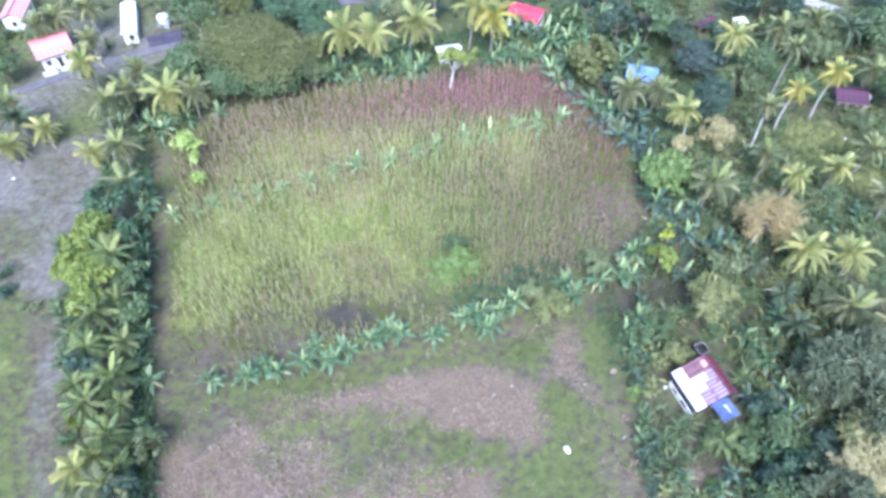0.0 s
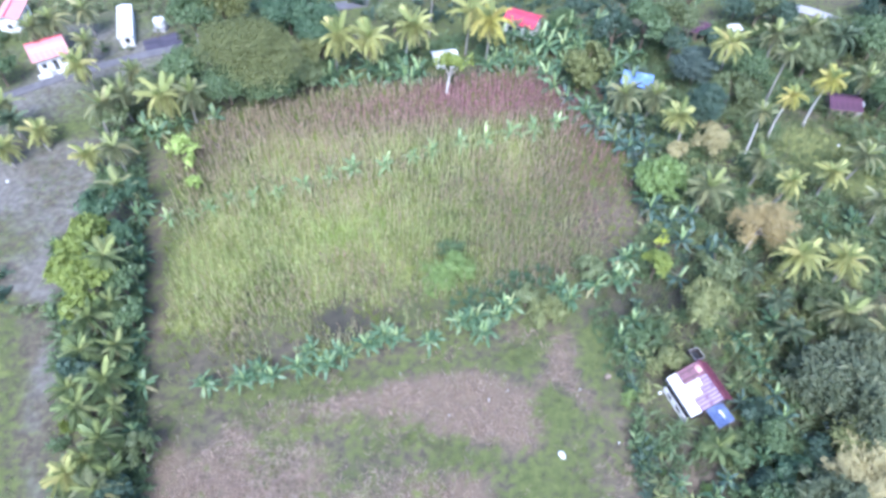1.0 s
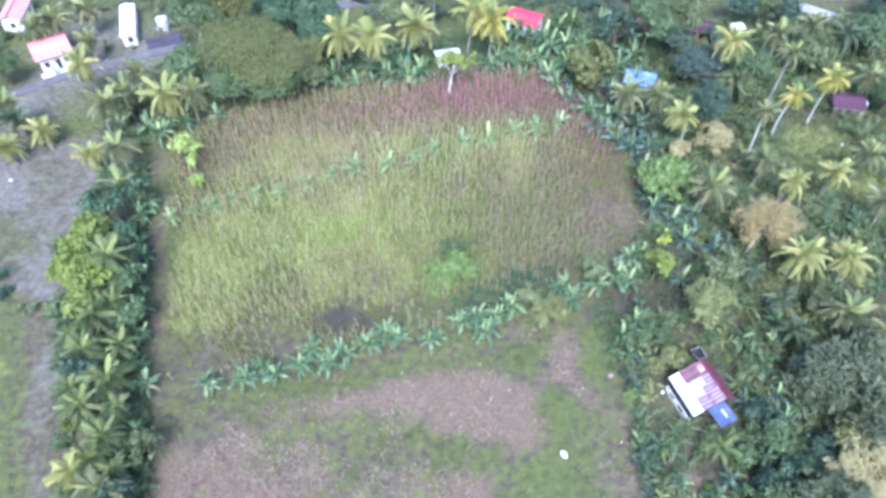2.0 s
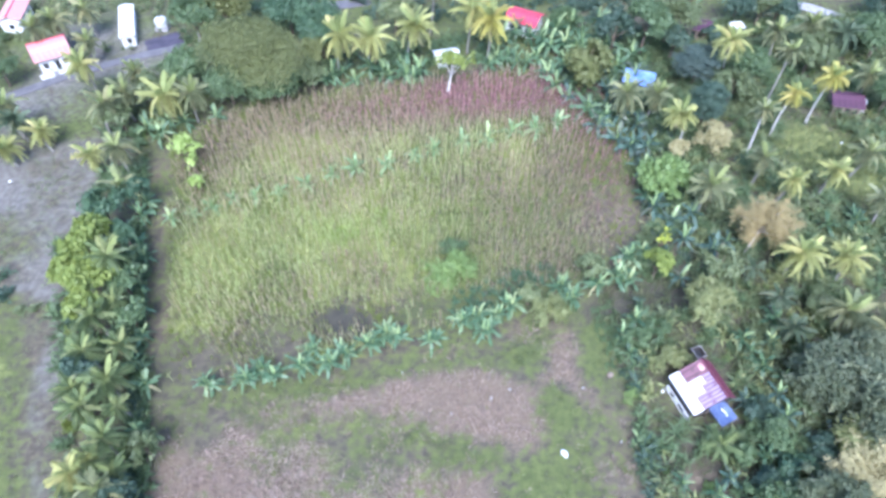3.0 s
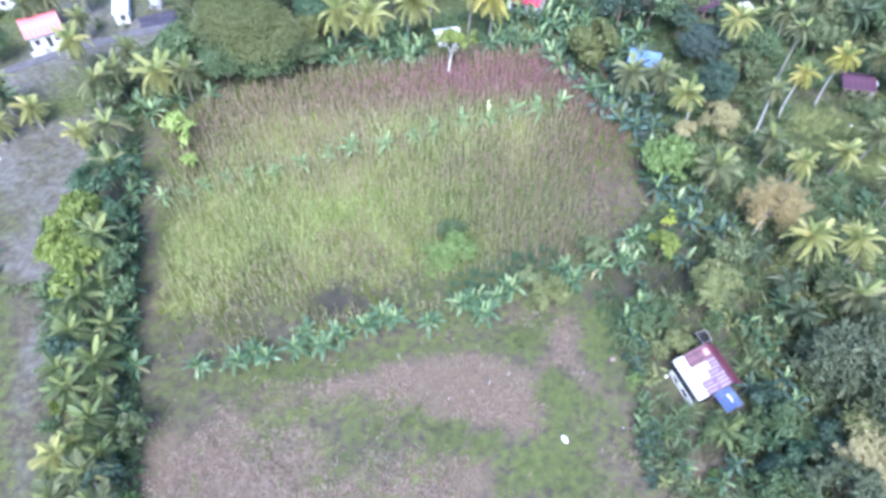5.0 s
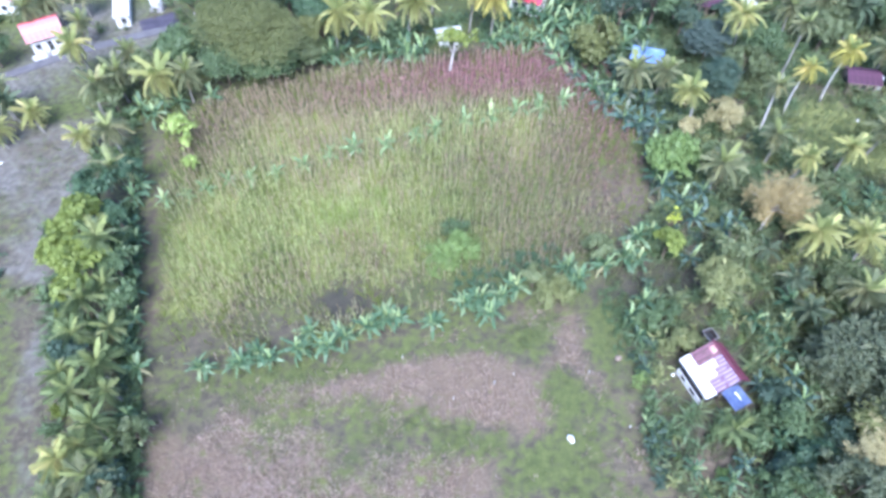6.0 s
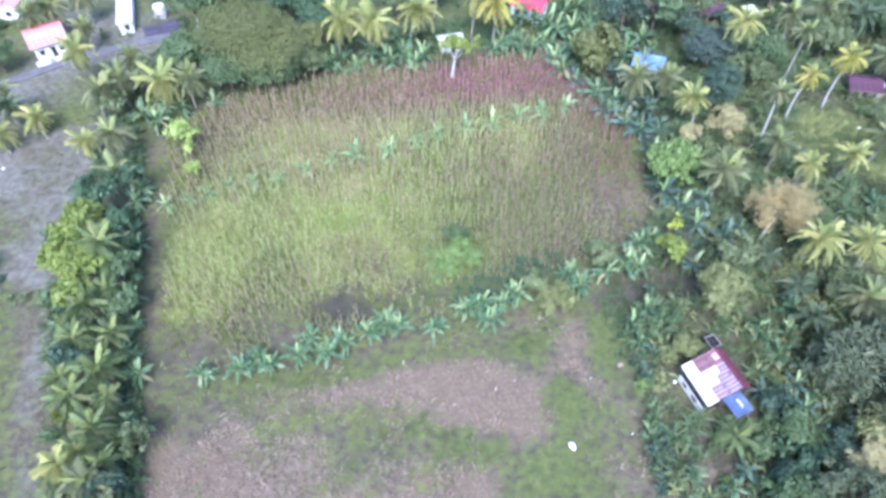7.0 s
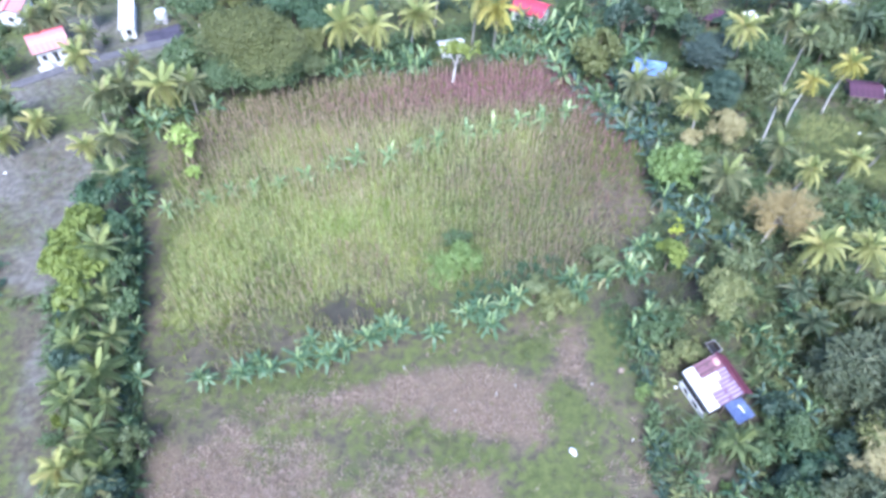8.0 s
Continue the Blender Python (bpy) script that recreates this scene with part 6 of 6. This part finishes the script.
banana(4.6, 43.4, 3.4, 2.2, group="bananas between the fields")
banana(3.9, 43.5, 2.8, 1.7, group="bananas between the fields")
banana(5.8, 41.3, 3.4, 2.3, group="bananas between the fields")
banana(5, 41.5, 2.8, 1.8, group="bananas between the fields")
banana(7.4, 43.8, 3.4, 2.0, group="bananas between the fields")
banana(6.7, 43.7, 2.8, 1.6, group="bananas between the fields")
banana(9, 45.1, 3.4, 2.4, group="bananas between the fields")
banana(8.3, 45.5, 2.8, 1.9, group="bananas between the fields")
banana(16.7, 46.2, 3.4, 2.4, group="bananas between the fields")
banana(16, 46.4, 2.8, 1.9, group="bananas between the fields")
banana(15.6, 48.2, 3.4, 2.1, group="bananas between the fields")
banana(14.9, 48.3, 2.8, 1.7, group="bananas between the fields")
banana(20.1, 48.3, 3.4, 2.1, group="bananas between the fields")
banana(19.5, 48.8, 2.8, 1.7, group="bananas between the fields")
banana(22.7, 49.6, 3.4, 2.6, group="bananas between the fields")
banana(23.6, 50.1, 2.8, 2.0, group="bananas between the fields")
banana(24.3, 49.1, 3.4, 2.1, group="bananas between the fields")
banana(23.6, 49, 2.8, 1.7, group="bananas between the fields")
banana(25.2, 53, 3.4, 2.4, group="bananas between the fields")
banana(24.5, 53.2, 2.8, 1.9, group="bananas between the fields")
banana(26.9, 53.8, 3.4, 2.1, group="bananas between the fields")
banana(26.2, 54.3, 2.8, 1.6, group="bananas between the fields")
# young bananas across the maize
banana(-38, 59.8, 2.4, 1.8, "banana_light", group="young bananas across the maize")
banana(-35.1, 60.7, 2.4, 1.5, "banana_light", group="young bananas across the maize")
banana(-32.8, 62.1, 2.4, 1.9, "banana_light", group="young bananas across the maize")
banana(-30.1, 63.7, 2.4, 1.9, "banana_light", group="young bananas across the maize")
banana(-27, 64.4, 2.4, 1.9, "banana_light", group="young bananas across the maize")
banana(-23.7, 65.1, 2.4, 1.9, "banana_light", group="young bananas across the maize")
banana(-19.9, 66.8, 2.4, 2.2, "banana_light", group="young bananas across the maize")
banana(-16.4, 68.9, 2.6, 2.2, "banana_light", group="young bananas across the maize")
banana(-13, 70.3, 2.6, 2.5, "banana_light", group="young bananas across the maize")
banana(-8.3, 71.1, 2.4, 2.4, "banana_light", group="young bananas across the maize")
banana(-4.3, 73.4, 2.4, 1.9, "banana_light", group="young bananas across the maize")
banana(-1.2, 74.8, 2.4, 2.4, "banana_light", group="young bananas across the maize")
banana(3.2, 76.4, 2.4, 2.4, "banana_light", group="young bananas across the maize")
banana(7.3, 77.7, 2.4, 2.6, "banana_light", group="young bananas across the maize")
banana(11.2, 79.4, 2.4, 2.7, "banana_light", group="young bananas across the maize")
banana(15.1, 80, 2.4, 2.5, "banana_light", group="young bananas across the maize")
banana(18.8, 81.7, 2.4, 2.5, "banana_light", group="young bananas across the maize")
tree(-44.5, 104, 5, 0.8, 0.8, "brown", lean=(0.6, 0.7), bark="pale_bark", leaf=0.3, per=14, clumps=6, thick=1.1, name="dead_tree", label="pale dead tree stump with a few brown twigs")
# bananas at the edges of the field
banana(-33.3, 33.8, 3.4, 2.1)
banana(-42.1, 59.9, 3.4, 2.3)
banana(-40.5, 54.5, 3.4, 2.2)
banana(-42, 62.4, 3.4, 2.2)
banana(-38.3, 47.7, 3.4, 2.0)
banana(-39.2, 52.3, 3.4, 1.9)
banana(-37, 44.2, 3.4, 1.6)
banana(-35.8, 40.5, 3.4, 1.7)
banana(-44.5, 77.6, 3.4, 2.8)
banana(-47, 79, 3.4, 2.5)
banana(-41.3, 80.4, 3.4, 2.5)
banana(-36.6, 81.8, 3.4, 2.3)
banana(-35.7, 36.7, 3.4, 1.8)
banana(-32.7, 28.4, 3.4, 1.5)
banana(-44, 80.4, 3.4, 2.3)
# bananas crowding the far side of the field
banana(-12.9, 96.1, 3.6, 2.9, "banana")
banana(-10.2, 94.6, 3.4, 2.7, "banana")
banana(-7.4, 96.3, 3.6, 2.9, "banana")
banana(-5.0, 93.4, 3.2, 2.4, "banana")
banana(-17.6, 94.6, 3.2, 2.4, "banana")
banana(-20.2, 92.6, 3.0, 2.2, "banana")
banana(8.1, 97.0, 3.4, 2.7, "banana")
banana(11.8, 99.3, 3.6, 2.9, "banana")
banana(15.0, 97.9, 3.4, 2.8, "banana")
banana(18.6, 94.6, 3.4, 2.6, "banana")
banana(13.6, 107.0, 4.4, 3.2, "banana_deep")
banana(16.2, 105.6, 4.2, 3.2, "banana_deep")
banana(11.0, 105.8, 4.2, 3.0, "banana_deep")
banana(21.3, 107.7, 4.2, 3.8, "banana_deep")
banana(24.4, 109.3, 4.2, 3.6, "banana_deep")
banana(26, 105.7, 4.2, 3.5, "banana_deep")
banana(18.6, 105, 4.2, 3.3, "banana_deep")
banana(22.5, 103.1, 4.2, 3.5, "banana_deep")
banana(29.9, 111.3, 4.2, 3.6, "banana_deep")
banana(30.2, 103.5, 4.2, 3.3, "banana_deep")
banana(-6.3, 93.9, 3.4, 3.5)
banana(-9.3, 93.5, 3.4, 3.1)
banana(-3.9, 95.2, 3.4, 2.9)
banana(-19.1, 93.5, 3.4, 3.1)
banana(-15, 91.9, 3.4, 2.7)
banana(13.2, 97.8, 3.4, 3.6)
banana(9.7, 98.7, 3.4, 3.0)
banana(16.9, 99.6, 3.4, 3.0)
banana(19.5, 91.1, 3.4, 3.5)
banana(21.7, 97, 3.4, 3.2)
banana(19.8, 103.3, 3.4, 3.3)
banana(25.6, 103.3, 3.4, 3.3)
banana(34.4, 100.5, 3.4, 3.7)
banana(31.2, 97, 3.4, 3.2)
banana(24.1, 84.7, 3.4, 3.3)
banana(26.8, 82.6, 3.4, 2.5)
banana(27.3, 94.4, 3.4, 3.3, "banana_grey")
banana(28.6, 90.3, 3.4, 3.0, "banana_grey")
banana(21.5, 87.9, 3.4, 2.6, "banana_grey")
banana(25.1, 80.4, 3.4, 2.7, "banana_grey")
banana(29.2, 83.3, 3.4, 2.9, "banana_grey")
banana(30.3, 70.4, 3.4, 2.5, "banana_grey")
banana(32.2, 75.6, 3.4, 2.6, "banana_grey")
banana(33.5, 93.6, 3.4, 2.9, "banana_grey")
banana(27.6, 77, 3.4, 3.4, "banana_grey")
banana(29.6, 75.6, 3.4, 3.1, "banana_grey")
banana(31.4, 80.4, 3.4, 2.9, "banana_grey")
banana(30.2, 62.2, 3.4, 2.9, "banana_grey")
banana(32, 59.5, 3.4, 2.5, "banana_grey")
banana(33.2, 56.3, 3.4, 2.4, "banana_grey")
banana(36.5, 54.3, 3.4, 2.7, "banana_grey")
banana(38.8, 55.8, 3.4, 2.3, "banana_grey")
banana(31.1, 49.5, 3.4, 2.1, "banana_grey")
banana(35.5, 61.1, 3.4, 2.3, "banana_grey")
banana(29.9, 64.4, 3.4, 2.6, "banana_deep")
banana(41.3, 43, 3.4, 2.5, "banana_deep")
banana(39.9, 40.2, 3.0, 1.7, "banana_deep")
banana(24, 43, 3.4, 2.0, "banana_deep")
banana(24.9, 23, 3.4, 1.6, "banana_deep")
banana(28.3, 21.9, 3.4, 1.7, "banana_deep")
banana(36.4, 40.6, 3.4, 2.0, "banana_deep")
banana(37.5, 36.7, 3.4, 2.1, "banana_deep")
banana(58.2, 60, 3.4, 2.3, "banana_deep")
banana(53.8, 58.9, 3.4, 2.1, "banana_deep")
banana(36.8, 38.6, 3.4, 1.7, "banana_deep")
banana(39.6, 35.3, 3.4, 1.6, "banana_deep")
banana(34.6, 26, 3.4, 1.7, "banana_deep")
banana(22.4, 38.2, 3.4, 1.5, "banana_deep")
banana(21.9, 40.9, 3.4, 1.6, "banana_deep")
banana(38.2, 33.1, 3.4, 1.9, "banana_grey")
banana(34.2, 32.4, 3.4, 1.7, "banana_grey")
banana(38.2, 30.4, 3.4, 1.8, "banana_grey")
banana(30, 23.6, 3.4, 1.6, "banana_grey")


# ---- thicket: bushes strewn over the rough ground ----
def strew(poly, count, seed, tones, r0, r1, avoid=(), group="undergrowth shrubs", gap=1.3):
    rng = random.Random(seed)
    xs, ys = [p[0] for p in poly], [p[1] for p in poly]
    done = []
    for _ in range(count * 12):
        if len(done) >= count:
            break
        x, y, r = rng.uniform(min(xs), max(xs)), rng.uniform(min(ys), max(ys)), rng.uniform(r0, r1)
        if polygon_distance(poly, np.array([x]), np.array([y]))[0] < 0.5 or any(math.hypot(x - a, y - b) < c + r * 0.7 for a, b, c in avoid):
            continue
        if any(math.hypot(x - a, y - b) < gap for a, b in done):
            continue
        done.append((x, y))
        shrub(x, y, r * rng.uniform(0.9, 1.5), r, rng.choice(tones), group)


CLEAR = [(22.5, 45.8, 2.8), (26.5, 46.4, 2.8), (30.3, 47.6, 2.4), (29.9, 33.6, 4.6), (26.6, 33.2, 2.4), (59.6, 78, 5.5), (60.5, 83, 5.0), (62.4, 76, 4.0), (56.5, 74.6, 4.5), (62.9, 67.7, 5.0), (24.7, 47.9, 3.2), (28.6, 47.4, 2.6), (37.6, 44.4, 1.8), (31.5, 42.8, 1.4), (33.2, 24.9, 1.6), (33.7, 39.4, 1.2), (30.7, 38.5, 1.9), (22.8, 37.9, 1.2), (26.3, 23.7, 1.8), (22.5, 31.4, 1.6), (22.5, 26.8, 1.5), (23.6, 29.2, 1.6), (28.8, 24.2, 1.9)]
strew(ROUGH, 165, 5, ["deep", "fern", "olive", "deep", "bamboo", "fern"], 0.8, 1.7, CLEAR)
strew(ROUGH, 46, 15, ["lemon", "lime", "bright", "bright"], 0.4, 0.9, CLEAR)
strew(BELT, 44, 6, ["deep", "fern", "olive", "bright", "fern"], 0.9, 1.7)
BACK = [(-35.1, 87.5), (-22.3, 93.1), (-2.5, 96.9), (18.4, 101.9), (35.5, 115.7), (12.6, 109.5), (-23.7, 103.7)]
strew(BACK, 35, 7, ["deep", "teal", "teal", "olive"], 0.9, 1.6)
VILLAGE = [(-84.6, 98.2), (-64.2, 93.1), (-49.4, 80.8), (-34.9, 86.7), (-26.1, 122.2), (-99.4, 129.2)]
YARDS = [(-72.9, 101.8, 6), (-60.7, 109.5, 6), (-71.1, 90.6, 5), (-60.7, 97.4, 5), (-52.8, 103.7, 4), (-66.6, 111.5, 5)]
strew(VILLAGE, 35, 8, ["fern", "olive", "fern"], 0.8, 1.7, YARDS)
FAR = [(-42.8, 113.5), (35.2, 113.6), (50, 129.3), (-46.3, 129.3)]
strew(FAR, 25, 9, ["deep", "teal", "olive"], 1.0, 2.0, [(16.5, 116.7, 5)])
undergrowth("undergrowth", ROUGH, 1300, "olive", 201, "upright olive green weeds in the thicket", avoid=CLEAR, blades=True)
undergrowth("undergrowth", ROUGH, 1100, "fern", 202, "upright fern green weeds in the thicket", avoid=CLEAR, blades=True)
undergrowth("undergrowth", ROUGH, 500, "fern", 213, "tangled fern green saplings in the thicket", avoid=CLEAR)
undergrowth("undergrowth", ROUGH, 420, "feathery", 203, "tangled yellow-olive weeds in the thicket", avoid=CLEAR)
EDGE = [(18.1, 98.6), (24.9, 111.5), (37.7, 109.5), (39, 91.5), (35.3, 57.6), (28.5, 55.5), (30.4, 72.7), (24.1, 86.8)]
SLOPE = [(63.1, 76.8), (67.9, 77.5), (74.0, 71.6), (67.2, 57.8), (61.9, 59.9), (59.8, 66.6)]
undergrowth("undergrowth", SLOPE, 260, "feathery", 219, "pale yellow-olive grass and weeds on the open slope", 0.5, 1.0, blades=True)
# weeds added to darken the shade band behind the bananas
LEE = [(0.9, 47.4), (5.4, 50.4), (13.2, 53.3), (16.8, 51.8), (11.2, 47.9), (5.9, 44.3), (0.9, 43.3)]
undergrowth("undergrowth", LEE, 100, "teal", 221, "blue-green weeds added as the shade band behind the banana row", 0.5, 1.1)
undergrowth("undergrowth", EDGE, 420, "fern", 208, "fern green weeds along the far side of the maize")
undergrowth("undergrowth", EDGE, 300, "slate", 209, "dark grey-green weeds along the far side of the maize")
VERGE = [(-49.2, 76.6), (-46.5, 76.6), (-39.6, 54.5), (-33.1, 33.4), (-28.9, 20.8), (-30.8, 20.8), (-37.5, 41)]
SKIRT = [(-45.0, 59.5), (-42.0, 59.5), (-35.7, 39.2), (-29.8, 20.7), (-31.8, 20.7)]
undergrowth("undergrowth", SKIRT, 420, "fern", 216, "fern green weeds crowding out from the tree belt", 0.7, 1.6)
undergrowth("undergrowth", SKIRT, 260, "deep", 217, "dark green weeds crowding out from the tree belt", 0.7, 1.5)
undergrowth("undergrowth", VERGE, 150, "fern", 214, "fern green weeds along the foot of the tree belt", 0.6, 1.5)
undergrowth("undergrowth", VERGE, 90, "olive", 215, "olive green weeds along the foot of the tree belt", 0.6, 1.3, blades=True)
GRASSY = [(18.5, 45.6), (22.1, 47.4), (23.3, 44.3), (21.6, 40.2), (20.6, 33.4), (19.3, 37.1), (19.2, 41)]
undergrowth("undergrowth", GRASSY, 90, "fern", 212, "low green weeds at the corner of the fallow field", 0.3, 0.7)
MARGIN = [(22.6, 44.3), (26, 47), (24.2, 33.4), (22.8, 21.4), (21.3, 21.4), (20.5, 26.8), (22.1, 30.3), (20.5, 33.4), (22.3, 37.1), (21.6, 40.2)]
undergrowth("undergrowth", MARGIN, 55, "fern", 210, "fern green weeds along the edge of the thicket")
undergrowth("undergrowth", MARGIN, 40, "deep", 211, "dark green weeds along the edge of the thicket")
undergrowth("undergrowth", BELT, 500, "fern", 204, "fern green weeds under the tree belt")
undergrowth("undergrowth", BACK, 420, "fern", 205, "fern green weeds behind the maize field")
undergrowth("undergrowth", VILLAGE, 380, "olive", 206, "olive green weeds round the houses", avoid=YARDS)
undergrowth("undergrowth", FAR, 500, "deep", 207, "dark green weeds beyond the field")
